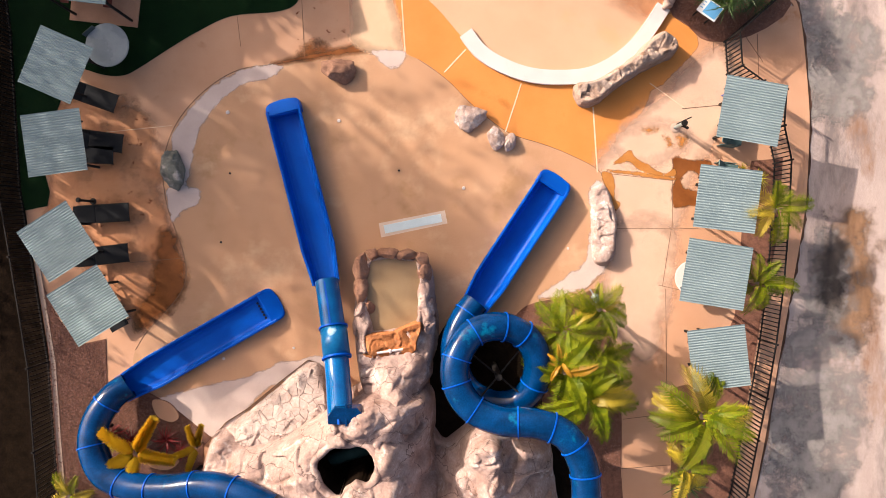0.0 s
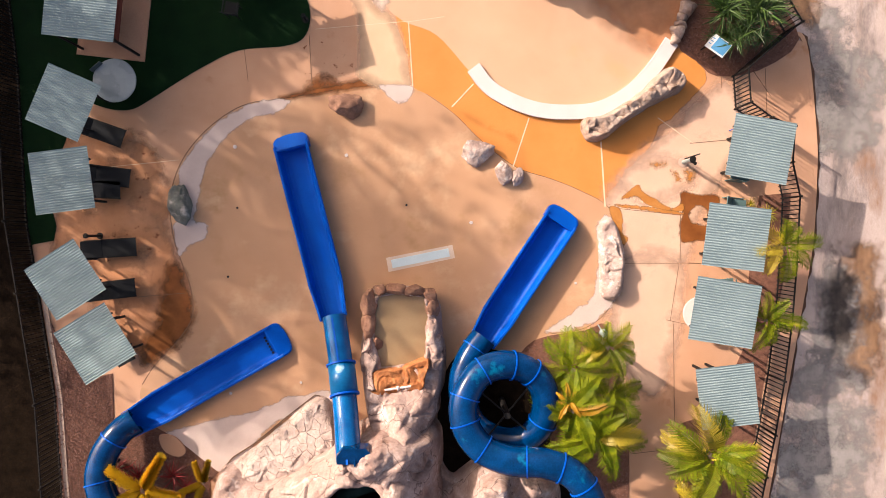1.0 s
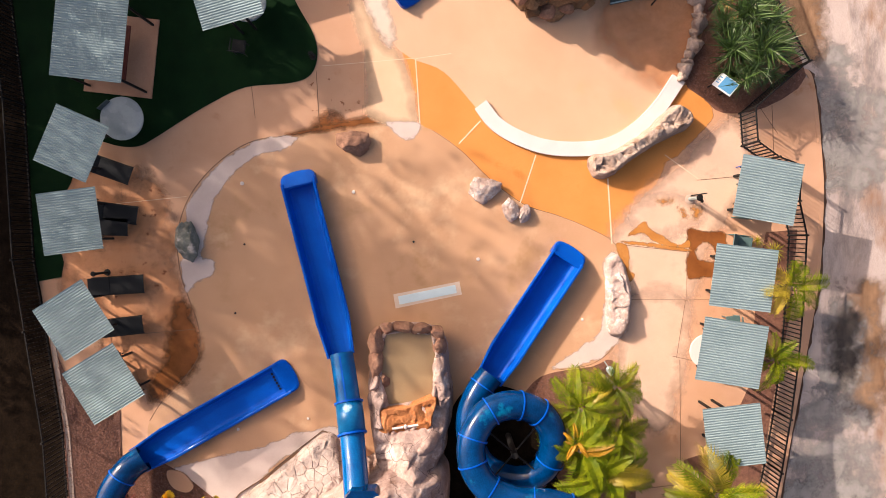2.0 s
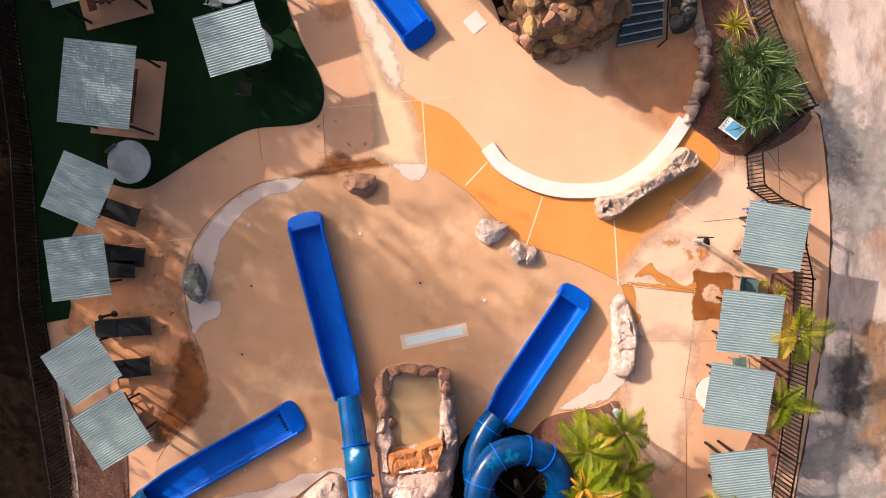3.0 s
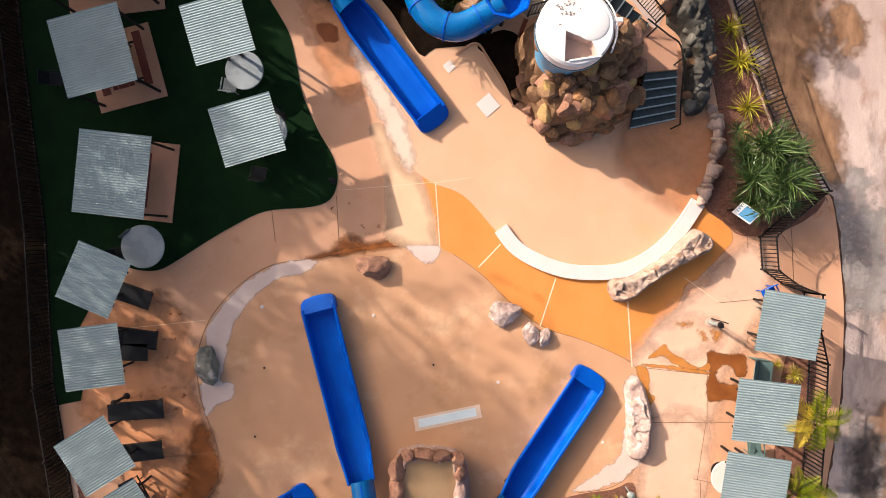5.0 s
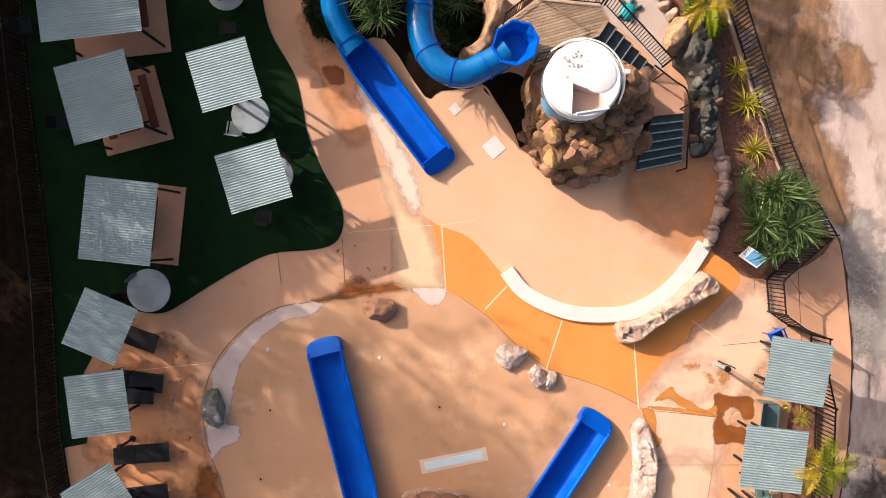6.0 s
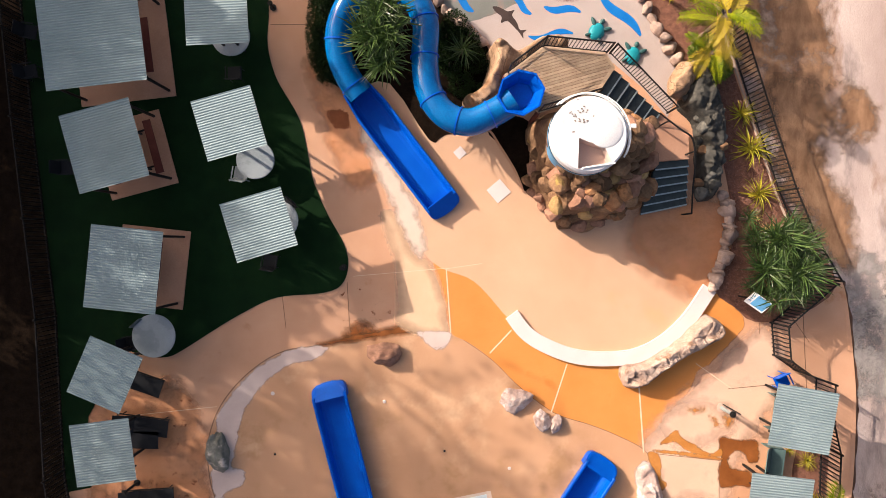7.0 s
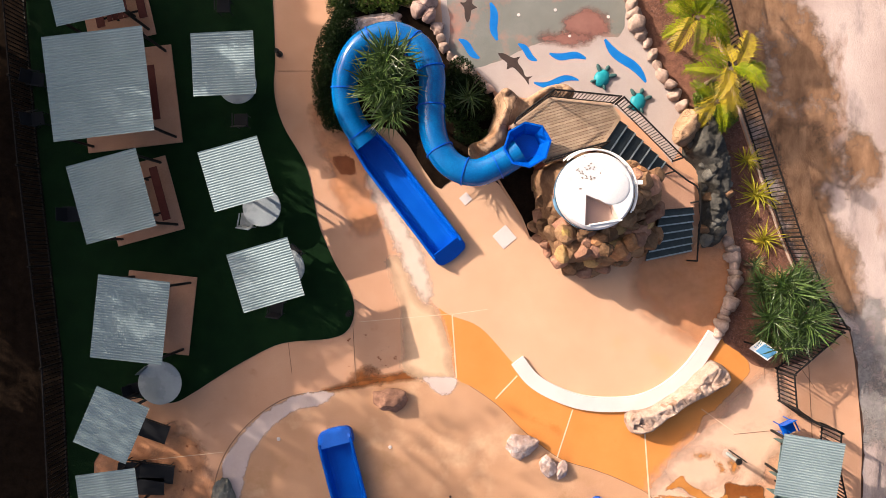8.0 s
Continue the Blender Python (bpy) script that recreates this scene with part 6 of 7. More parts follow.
def railing(name, line, label, high=1.0, gap=0.11, group="dark railings"):
    """Posts, two rails and upright bars along a line of (x, y, z)."""
    ob = thing(name, label, "railing", (0, 0, 0), 0, group)
    picket = None
    for a, b in zip(line, line[1:]):
        a, b = Vector(a), Vector(b)
        up = Vector((0, 0, 1))
        part("rail", bar_bm(a + up * high, b + up * high, 0.028), M_STEEL, ob)
        part("rail", bar_bm(a + up * 0.1, b + up * 0.1, 0.018), M_STEEL, ob)
        n = max(int((b - a).length / gap), 1)
        for i in range(1, n):
            p = a + (b - a) * i / n
            if picket is None:
                picket = part("picket", box_bm(0, 0, high / 2 + 0.05, 0.018, 0.018, high - 0.1), M_STEEL, ob, at=pose(*p))
            else:
                again(picket, ob, pose(*p))
    for p in line:
        part("post", box_bm(p[0], p[1], p[2] + high / 2 + 0.02, 0.05, 0.05, high + 0.04, 0.004), M_STEEL, ob)
    return ob


railing("deck_railing", [(2.18, 12.87, 2.15), (3.30, 13.70, 2.15), (5.34, 13.47, 2.15)], "dark metal railing with upright bars round the deck")
railing("deck_railing", [(3.16, 11.60, 2.15), (4.97, 12.09, 2.15)], "dark metal railing with upright bars beside the drum")
railing("stair_railing", [(5.44, 13.44, 2.15), (7.66, 11.72, 1.08)], "dark metal railing down the upper stairs")


def stairs(name, top, bottom, width_dir, z_top, z_low, label):
    """A flight of dark treads with pale nosings between two edges."""
    (tl, tr), (bl, br) = top, bottom
    ob = thing(name, label, "stairs")
    n = 6
    for i in range(n):
        t0, t1 = i / n, (i + 1) / n
        z = z_top - (z_top - z_low) * (i + 1) / (n + 0.5)
        quad = [Vector(tl).lerp(Vector(bl), t0), Vector(tr).lerp(Vector(br), t0), Vector(tr).lerp(Vector(br), t1), Vector(tl).lerp(Vector(bl), t1)]
        tread = part("tread", slab_bm(quad, max(z - 0.2, 0.0), z), M_TREAD, ob)
        part("nosing", strip_bm([quad[3].lerp(quad[0], 0.1), quad[2].lerp(quad[1], 0.1)], 0.05, z - 0.01, z + 0.012), M_NOSE, tread)
    return ob


stairs("upper_stairs", [(5.01, 12.12), (5.60, 12.98)], [(6.92, 10.99), (7.44, 11.68)], 0, 2.15, 1.05, "dark upper stairs with pale nosings below the deck")
sheet("stair_landing", [(6.92, 10.99), (7.44, 11.66), (8.39, 11.14), (8.42, 10.17), (7.36, 10.09)], 0.0, 1.05, M_SLAB, "concrete landing between the two flights", "landing")
stairs("lower_stairs", [(7.36, 10.09), (8.42, 10.16)], [(7.05, 8.32), (8.70, 8.65)], 0, 1.05, 0.0, "dark lower stairs with pale nosings onto the pad")
handrail = thing("stair_handrail", "dark pipe handrail beside the lower stairs", "handrail")
line = curve([(7.06, 11.52, 2.10), (7.75, 11.00, 2.05), (8.18, 10.69, 1.95), (8.35, 9.88, 1.70), (8.41, 9.13, 1.35), (8.54, 8.32, 0.90)], steps=4)
part("rail", sweep_bm(line, ring_section(0.03, 8)), M_STEEL, handrail)
for k in (2, 10, 20):
    p = line[k]
    part("post", bar_bm((p.x, p.y, 0.0), tuple(p), 0.028), M_STEEL, handrail)

# rock walls round the tower
mound("rock_bank", [(8.55, 12.75), (8.95, 13.65), (9.45, 13.30), (9.75, 12.30), (9.95, 11.20), (9.95, 9.90), (9.70, 8.95), (9.10, 8.75), (8.98, 9.60), (8.98, 10.80), (8.85, 11.50), (8.35, 12.10)],
      [(8.70, 12.60, 1.10), (9.00, 13.20, 0.90), (9.20, 12.40, 1.00), (9.00, 11.50, 1.00), (9.45, 11.00, 0.70), (9.10, 10.20, 0.80), (9.50, 9.60, 0.50), (9.10, 9.10, 0.50)],
      M_ROCK_GREY, "dark grey bank of stacked rock beside the stairs", "rockwork", edge=0.3, rough=0.22, step=0.05, crack=0.3, wander=0.1)
random.seed(7)
for line, size, mat, label in (
    ([(8.83, 13.55), (9.06, 13.16), (9.26, 12.67), (9.45, 12.17), (9.36, 11.68), (9.11, 11.30), (8.96, 10.90), (9.10, 10.51), (9.23, 10.08), (9.39, 9.68), (9.62, 9.82), (9.74, 10.21), (9.67, 10.60), (9.79, 10.99), (9.72, 11.48), (9.60, 11.78), (9.36, 10.90), (8.92, 12.24), (8.67, 12.67), (8.55, 12.38), (8.97, 11.69), (9.24, 10.61), (8.95, 9.43), (9.03, 9.04), (9.48, 9.33)], 0.4, M_ROCK_GREY, "dark grey stone beside the stairs"),
    ([(6.40, 18.05), (6.52, 17.71), (6.59, 17.39), (6.67, 17.07), (6.79, 16.71), (6.94, 16.35), (7.14, 15.99), (7.34, 15.63), (7.51, 15.27), (7.71, 14.91), (7.93, 14.55), (8.14, 14.19), (8.36, 13.82)], 0.5, M_ROCK_PALE, "pale border stone beside the painted pad"),
    ([(9.95, 8.97), (10.05, 8.69), (10.13, 8.41), (10.17, 8.13), (10.18, 7.85), (10.14, 7.57), (10.08, 7.31), (10.00, 7.05), (9.93, 6.79), (9.85, 6.53), (9.77, 6.27), (9.67, 5.99), (9.58, 5.73)], 0.46, M_ROCK_PALE, "pinkish grey border stone round the upper pad"),
    ([(-0.24, 16.63), (-0.16, 16.27), (-0.05, 15.95), (0.15, 15.69), (0.35, 15.51), (0.54, 15.34), (0.74, 15.18), (0.94, 15.02), (1.12, 14.86), (1.30, 14.70), (1.49, 14.50)], 0.38, M_ROCK_PALE, "pinkish border stone beside the painted pad"),
    ([(-0.95, 17.29), (-0.55, 17.09), (-0.26, 16.69), (-0.65, 17.49)], 0.6, M_ROCK, "pale stone above the slide tube")):
    for i, p in enumerate(curve(line, steps=1)):
        if label.startswith("dark grey"):
            mat = (M_ROCK_GREY, M_ROCK_GREY, M_ROCK_TAN, M_ROCK_GREY, M_ROCK_GREY)[i % 5]
        s = size * random.uniform(0.8, 1.3)
        tagged(part("border_stone", boulder_bm((s, s * random.uniform(0.7, 1.1), s * random.uniform(0.7, 1.2)), 140 + i + len(label), 3, 0.55), mat, smooth_it=True, at=pose(p[0], p[1], 0.35 if label.startswith("dark grey") else -0.05, 0, 0, random.uniform(0, 360))), label, "stone", label)
for at, size, turn, mat, seed in (((-2.76, 16.85), (1.9, 0.7, 0.35), 12, M_WHITE_ROCK, 208), ((8.32, 12.85), (0.95, 1.35, 1.3), -25, M_ROCK_WARM, 204), ((6.97, 10.52), (0.9, 0.8, 1.4), 0, M_ROCK_BROWN, 206)):
    tagged(part("tower_rock", boulder_bm(size, seed, 4, 0.75), mat, smooth_it=True, at=pose(*at, -0.05, 0, 0, turn)), "large rounded tan rock leaning on the tower", "rock", "tower rocks")
mound("tower_rock", [(0.85, 12.45), (1.30, 12.75), (1.70, 13.50), (1.60, 14.05), (2.05, 14.30), (2.60, 14.05), (3.20, 14.35), (3.95, 14.50), (4.45, 14.15), (3.90, 13.60), (3.10, 13.30), (2.40, 12.75), (1.90, 12.20), (1.45, 11.85), (0.95, 12.05)],
      [(1.10, 12.30, 1.50), (1.50, 12.50, 1.60), (1.80, 13.10, 1.90), (2.00, 13.70, 2.00), (2.20, 14.05, 1.90), (2.60, 13.70, 1.50), (3.20, 14.05, 1.90), (3.80, 14.20, 1.70), (3.20, 13.50, 1.20), (2.20, 12.70, 1.20)],
      M_ROCK_WARM, "long smooth tan rock wrapped round the tower deck", "rock", edge=0.3, rough=0.2, step=0.05, crack=1.1, wander=0.12)
# Shade beside the tower, painted as a near-black sheet on the ground.
sheet("tower_hollow", curve([(1.66, 11.40), (2.10, 10.85), (2.65, 9.95), (2.92, 9.25), (3.30, 9.40), (3.40, 11.30), (2.60, 11.90)], True, 3), -0.05, 0.016, M_EARTH_SHADE, "near-black sheet for the shade between the pad and the tower rock", "planting bed")
tagged(part("pad_edge", strip_bm(curve([(0.90, 11.05), (1.62, 11.42), (2.08, 10.83), (2.62, 9.93), (2.90, 9.20)], steps=5), 0.07, 0.0, 0.07), M_DECK), "low salmon concrete edge beside the dark sheet", "trim", kind="structure")
# Bed colour is near black to hold the shade of tube and hedge.
sheet("hollow_bed", curve([(-3.97, 17.34), (-2.96, 17.53), (-0.96, 17.31), (0.23, 15.49), (1.63, 14.47), (2.21, 12.25), (1.80, 11.44), (0.18, 11.26), (-0.42, 11.07), (-1.81, 13.10), (-3.02, 12.91), (-3.82, 13.12), (-4.51, 14.53)], True, 3), -0.05, 0.017, M_EARTH_SHADE, "planting bed inside the slide bend, shade put into its colour", "planting bed")


# ---- painted turtle figures ----
def turtle(at, turn):
    bm = bmesh.new()
    bmesh.ops.create_uvsphere(bm, u_segments=20, v_segments=12, radius=0.33)
    for v in bm.verts:
        v.co = Vector((v.co.x, v.co.y * 0.85, max(v.co.z, 0) * 0.5))
    body = tagged(part("turtle_figure", bm, M_TEAL, smooth_it=True, at=pose(*at, 0.01, 0, 0, turn)), "teal turtle play figure on the painted pad", "figure", "turtle figures")
    bm2 = bmesh.new()
    bm2.from_mesh(body.data)
    for x, y, sx, sy, rz in ((0.24, 0.27, 0.26, 0.11, 50), (0.24, -0.27, 0.26, 0.11, -50), (-0.25, 0.22, 0.17, 0.08, 130), (-0.25, -0.22, 0.17, 0.08, -130), (0.4, 0, 0.16, 0.12, 0)):
        r = bmesh.ops.create_uvsphere(bm2, u_segments=10, v_segments=6, radius=0.5, matrix=pose(x, y, 0.06, 0, 0, rz) @ Matrix.Diagonal((sx * 1.4, sy * 1.4, 0.12, 1)))
        for f in {f for v in r["verts"] for f in v.link_faces}:
            f.material_index = 1
    bm2.to_mesh(body.data)
    bm2.free()
    body.data.materials.append(M_DKTEAL)


turtle((5.56, 14.84), 60)
turtle((6.83, 13.98), 70)


# ---- fences ----
def fence(name, line, label, high=1.28, gap=0.145):
    ob = thing(name, label, "fence", kind="structure")
    picket = None
    for a, b in zip(line, line[1:]):
        a, b = Vector(a), Vector(b)
        turn = math.degrees(math.atan2(b.y - a.y, b.x - a.x))
        mid, long = (a + b) / 2, (b - a).length
        for z in (0.12, high - 0.06):
            part("rail", box_bm(0, 0, 0, long, 0.042, 0.042), M_STEEL, ob, at=pose(mid.x, mid.y, z, 0, 0, turn))
        part("post", box_bm(0, 0, high / 2 + 0.02, 0.06, 0.06, high + 0.06, 0.005), M_STEEL, ob, at=pose(a.x, a.y, 0, 0, 0, turn))
        n = int(long / gap)
        for i in range(1, n):
            p = a.lerp(b, i / n)
            if picket is None:
                picket = part("picket", box_bm(0, 0, high / 2, 0.03, 0.03, high - 0.04), M_STEEL, ob, at=pose(p.x, p.y, 0.0, 0, 0, turn))
            else:
                again(picket, ob, pose(p.x, p.y, 0, 0, 0, turn))
    part("post", box_bm(line[-1][0], line[-1][1], high / 2 + 0.02, 0.06, 0.06, high + 0.06, 0.005), M_STEEL, ob)
    return ob


fence("fence_west", [(-14.98, 20.26), (-14.91, 17.86), (-14.70, 14.85), (-14.46, 11.83), (-14.11, 8.40), (-13.76, 4.97)] + [(-13.57, -0.51), (-13.22, -2.96)] + [(-12.69, -6.78), (-12.55, -9.66), (-12.40, -12.13)], "black metal picket fence in deep shade")
fence("fence_east", [(11.46, -13.62), (11.91, -11.35), (12.28, -9.50), (12.59, -8.06), (12.90, -6.22), (13.16, -4.18), (13.32, -2.15), (13.42, 0.08)] + [(13.17, 1.24), (13.25, 2.45)], "black metal picket fence beside the road strip")
fence("fence_north", [(8.65, 21.62), (9.48, 17.60), (10.30, 14.37), (11.18, 11.54), (11.96, 9.11), (12.66, 7.39), (13.49, 5.96)], "black metal picket fence behind the planting bed")
gate = fence("fence_gate", [(13.33, 5.86), (11.67, 4.44), (11.75, 3.28), (12.48, 2.75), (13.25, 2.45)], "black metal picket fence with a gate bend")


for line, wide in (([(-13.07, -2.96), (-12.54, -6.78), (-12.40, -9.66), (-12.25, -12.13), (-12.22, -14.20)], 0.16), ([(9.38, 17.60), (10.20, 14.37), (11.08, 11.54), (11.86, 9.11), (12.56, 7.39)], 0.07)):
    tagged(part("fence_footing", strip_bm(line, wide, -0.05, 0.05), M_STRIP), "pale concrete footing along the picket fence", "footing", kind="structure")


# ---- small fittings ----
def bollard(at, high, label, low=0.0):
    ob = thing("bollard_lamp", label, "lamp post", (*at, low), 0, "bollards")
    part("shaft", bar_bm((0, 0, 0), (0, 0, high - 0.12), 0.045, 12), M_STEEL, ob)
    part("base_plate", disc_bm(0.12, 0.03, 16), M_STEEL, ob, at=pose(0, 0, 0.015))
    part("cap", disc_bm(0.09, 0.1, 16), M_STEEL, ob, at=pose(0, 0, high - 0.07))


bollard((-3.52, 6.58), 0.5, "short black bollard at the edge of the lawn", 0.02)
bollard((-5.90, 15.82), 0.5, "short black bollard at the edge of the lawn", 0.02)
bollard((-11.00, -1.03), 1.0, "black shower post beside the loungers")
shower = thing("shower_post", "low steel foot-shower post on the paving casting a long shadow", "shower", (*(9.90, 1.41), 0.0))
part("shaft", bar_bm((0, 0, 0), (0, 0, 0.88), 0.06, 12), M_NOSE, shower)
part("cap", disc_bm(0.11, 0.12, 16), M_STEEL, shower, at=pose(0, 0, 0.92))
part("tap", bar_bm((0, 0, 0.5), (0.2, -0.08, 0.52), 0.035, 10), M_STEEL, shower)
part("knob", disc_bm(0.06, 0.06, 14), M_STEEL, shower, at=pose(0.24, -0.1, 0.52))
part("riser", bar_bm((0.06, 0.12, 0), (0.06, 0.12, 1.35), 0.022, 8), M_STEEL, shower)
part("base_plate", disc_bm(0.17, 0.03, 20), M_STRIP, shower, at=pose(0, 0, 0.02))
flood = thing("garden_floodlight", "small pale grey floodlight on a short post beside the palms", "lamp", (6.89, -4.64, 0.0), 20)
part("post", bar_bm((0, 0, 0), (0, 0, 0.5), 0.03), M_STEEL, flood)
part("head", boulder_bm((0.26, 0.32, 0.16), 9, 3, 0.02, 0.2), M_NOSE, flood, "pale grey oval head", True, pose(0, 0, 0.5))
part("bracket", bar_bm((0, 0.1, 0.5), (-0.05, 0.36, 0.42), 0.02), M_NOSE, flood)
sign = thing("notice_board", "small white and blue notice board in the planting bed", "sign", (*(10.75, 5.25), 0.0), -35)
board = part("board", box_bm(0, 0, 0, 0.75, 0.5, 0.03, 0.004, m=pose(0, 0, 1.0, 35)), M_PAINT, sign)
part("panel", box_bm(0.08, 0.02, 0.018, 0.5, 0.42, 0.01, m=pose(0, 0, 1.0, 35)), M_SKYBLUE, sign, "blue picture panel")
for k in range(3):
    part("text_bar", box_bm(-0.28, 0.12 - k * 0.1, 0.02, 0.1, 0.03, 0.008, m=pose(0, 0, 1.0, 35)), M_SKYBLUE, sign)
for x in (-0.25, 0.25):
    part("leg", bar_bm((x, 0, 0), (x, 0, 1.0), 0.03), M_STEEL, sign)


# ---- plants ----
def frond_mesh(name, long, wide, droop, seed, material, pairs=34):
    """A feather leaf along +x: a rib that arches over, with narrow leaflets on both sides."""
    rnd = random.Random(seed)
    bm = bmesh.new()
    rib = []
    for i in range(13):
        t = i / 12
        rib.append(Vector((long * (t - 0.12 * droop * t ** 3), 0.1 * long * math.sin(2 * t + seed), long * (0.45 * t - (0.35 + 0.45 * droop) * t * t))))
    for i in range(12):
        w0, w1 = 0.022 * (1 - i / 13), 0.022 * (1 - (i + 1) / 13)
        a, b = rib[i], rib[i + 1]
        v = [bm.verts.new(p) for p in (a + Vector((0, w0, 0)), a - Vector((0, w0, 0)), b - Vector((0, w1, 0)), b + Vector((0, w1, 0)))]
        bm.faces.new(v)
    for k in range(pairs):
        t = 0.14 + 0.86 * k / (pairs - 1)
        i = min(int(t * 12), 11)
        p = rib[i].lerp(rib[i + 1], t * 12 - i)
        d = (rib[i + 1] - rib[i]).normalized()
        size = 1.05 * wide * (0.45 + 0.9 * math.sin(math.pi * min(t * 0.9 + 0.08, 1))) * rnd.uniform(0.8, 1.1)
        for s in (-1, 1):
            way = (Vector((d.x * (0.45 + 0.9 * t), s * 1.0, d.z)) + Vector((0, 0, rnd.uniform(0.1, 0.35)))).normalized()
            tip = p + way * size + Vector((0, 0, -0.45 * size * rnd.uniform(0.5, 1.6)))
            midp = p + way * size * 0.55 + Vector((0, 0, 0.02))
            side = d * 0.0125
            v = [bm.verts.new(q) for q in (p - side * 0.6, midp - side, tip, midp + side, p + side * 0.6)]
            bm.faces.new(v[:2] + v[3:])
            bm.faces.new((v[1], v[2], v[3]))
    me = bpy.data.meshes.new(name)
    bm.to_mesh(me)
    bm.free()
    me.materials.append(material)
    return me


FRONDS = [frond_mesh("frond", 1.0, 0.24, d, i, M_PALM) for i, d in enumerate((0.5, 0.8, 1.1))]
FRONDS_YELLOW = [frond_mesh("frond", 1.0, 0.26, d, i + 5, M_PALM_YELLOW) for i, d in enumerate((0.8, 1.2))]
FRONDS_ORANGE = [frond_mesh("frond", 1.0, 0.16, 0.6, 9, M_PALM_ORANGE)]


def palm(at, high, reach, leaves, label, yellow=0.15, seed=0, category="palm", orange=0.0):
    rnd = random.Random(seed * 31 + 5)
    ob = thing("palm", label, category, (*at, 0.0), 0, "feather palms")
    line = curve([(0, 0, 0), (0.05 * rnd.uniform(-1, 1), 0.05 * rnd.uniform(-1, 1), high * 0.5), (0, 0, high)], steps=4)
    part("trunk", sweep_bm(line, ring_section(0.08, 10)), M_BARK, ob)
    for k in range(int(leaves * 1.1)):
        pool = FRONDS_ORANGE if rnd.random() < orange else FRONDS_YELLOW if rnd.random() < yellow else FRONDS
        o = new("frond", rnd.choice(pool))
        o.parent = ob
        s = reach * rnd.uniform(0.8, 1.1)
        lift = rnd.choice((-14, 0, 12, 26, 44)) + rnd.uniform(-8, 8)
        o.matrix_basis = pose(0, 0, high - 0.05) @ pose(0, 0, 0, 0, 0, k * 137.5 + rnd.uniform(-15, 15)) @ pose(0, 0, 0, rnd.uniform(-20, 20), -lift, 0) @ Matrix.Diagonal((s, s, s, 1))
    return ob


def strap_mesh(name, long, wide, droop, seed, material):
    """A long narrow leaf with a fold along its middle, arching over."""
    bm, rows = bmesh.new(), []
    for i in range(8):
        t = i / 7
        w = wide * (1 - t ** 2.2) * 0.5 + 0.002
        p = Vector((long * t * (1 - 0.15 * droop * t), 0.05 * long * math.sin(3 * t + seed), long * (0.55 * t - 0.62 * droop * t * t)))
        rows.append([bm.verts.new(p + Vector((0, s * w, abs(s) * w * 0.5))) for s in (-1, 0, 1)])
    for r, q in zip(rows, rows[1:]):
        for j in range(2):
            bm.faces.new((r[j], r[j + 1], q[j + 1], q[j]))
    me = bpy.data.meshes.new(name)
    bm.to_mesh(me)
    bm.free()
    me.materials.append(material)
    return me


STRAPS = {m.name: [strap_mesh("leaf", 1.0, w, d, i, m) for i, (w, d) in enumerate(((0.05, 0.7), (0.042, 1.0), (0.052, 1.3)))] for m in (M_BROM, M_RED, M_STRAW)}
STRAPS[M_PANDAN.name] = [strap_mesh("leaf", 0.82, w, d, i, M_PANDAN) for i, (w, d) in enumerate(((0.05, 0.12), (0.044, 0.3), (0.052, 0.5)))]


def rosette(name, at, high, reach, leaves, material, label, category, group, seed=0, pool=None):
    rnd = random.Random(seed * 17 + 3)
    ob = thing(name, label, category, (*at, 0.0), 0, group)
    if high > 0.15:
        part("trunk", bar_bm((0, 0, 0), (0, 0, high), 0.06), M_BARK, ob)
    for k in range(leaves):
        o = new("leaf", rnd.choice(STRAPS[pool or material.name]))
        o.parent = ob
        s = reach * rnd.uniform(0.65, 1.1)
        o.matrix_basis = pose(rnd.uniform(-1, 1) * max(reach - 0.85, 0) * 0.8, rnd.uniform(-1, 1) * max(reach - 0.85, 0) * 0.8, high + rnd.uniform(-0.3, 0.15) * min(high, 1)) @ pose(0, 0, 0, 0, 0, k * 137.5 + rnd.uniform(-10, 10)) @ pose(0, 0, 0, rnd.uniform(-25, 25), -rnd.uniform(-28, 42), 0) @ Matrix.Diagonal((s, s, s, 1))
    return ob


CLUMP = "golden cane palm with arching green yellow fronds"
for i, (at, high, reach, leaves, yellow, orange) in enumerate((
    ((5.55, -5.65), 1.9, 1.5, 12, 0.25, 0.06), ((6.71, -4.88), 1.9, 1.2, 10, 0.25, 0.06), ((5.48, -6.90), 2.2, 1.4, 10, 0.15, 0.12), ((6.24, -7.67), 2.1, 1.6, 13, 0.15, 0.0), ((6.74, -6.66), 1.6, 1.3, 9, 0.1, 0.0),
    ((12.50, -1.65), 1.9, 1.25, 8, 0.3, 0.0), ((12.01, -4.04), 1.7, 1.3, 8, 0.2, 0.0), ((9.88, -8.33), 2.4, 1.7, 13, 0.3, 0.0), ((9.68, -10.32), 1.6, 1.2, 8, 0.5, 0.0),
    ((7.95, 16.07), 2.6, 1.25, 11, 0.3, 0.0), ((8.97, 14.42), 2.6, 1.4, 8, 0.45, 0.0), ((9.16, 13.71), 1.2, 1.0, 8, 0.3, 0.0), ((-11.79, -11.48), 0.5, 0.9, 8, 0.5, 0.0), ((7.60, 18.20), 2.6, 1.5, 13, 0.3, 0.0), ((8.15, 17.55), 2.3, 1.3, 10, 0.3, 0.0))):
    palm(at, high, reach, leaves, CLUMP, yellow, i, orange=orange)
palm((5.30, -6.55), 2.35, 0.62, 8, "golden cane palm with a head of withered orange fronds", 0.0, 77, orange=1.0)

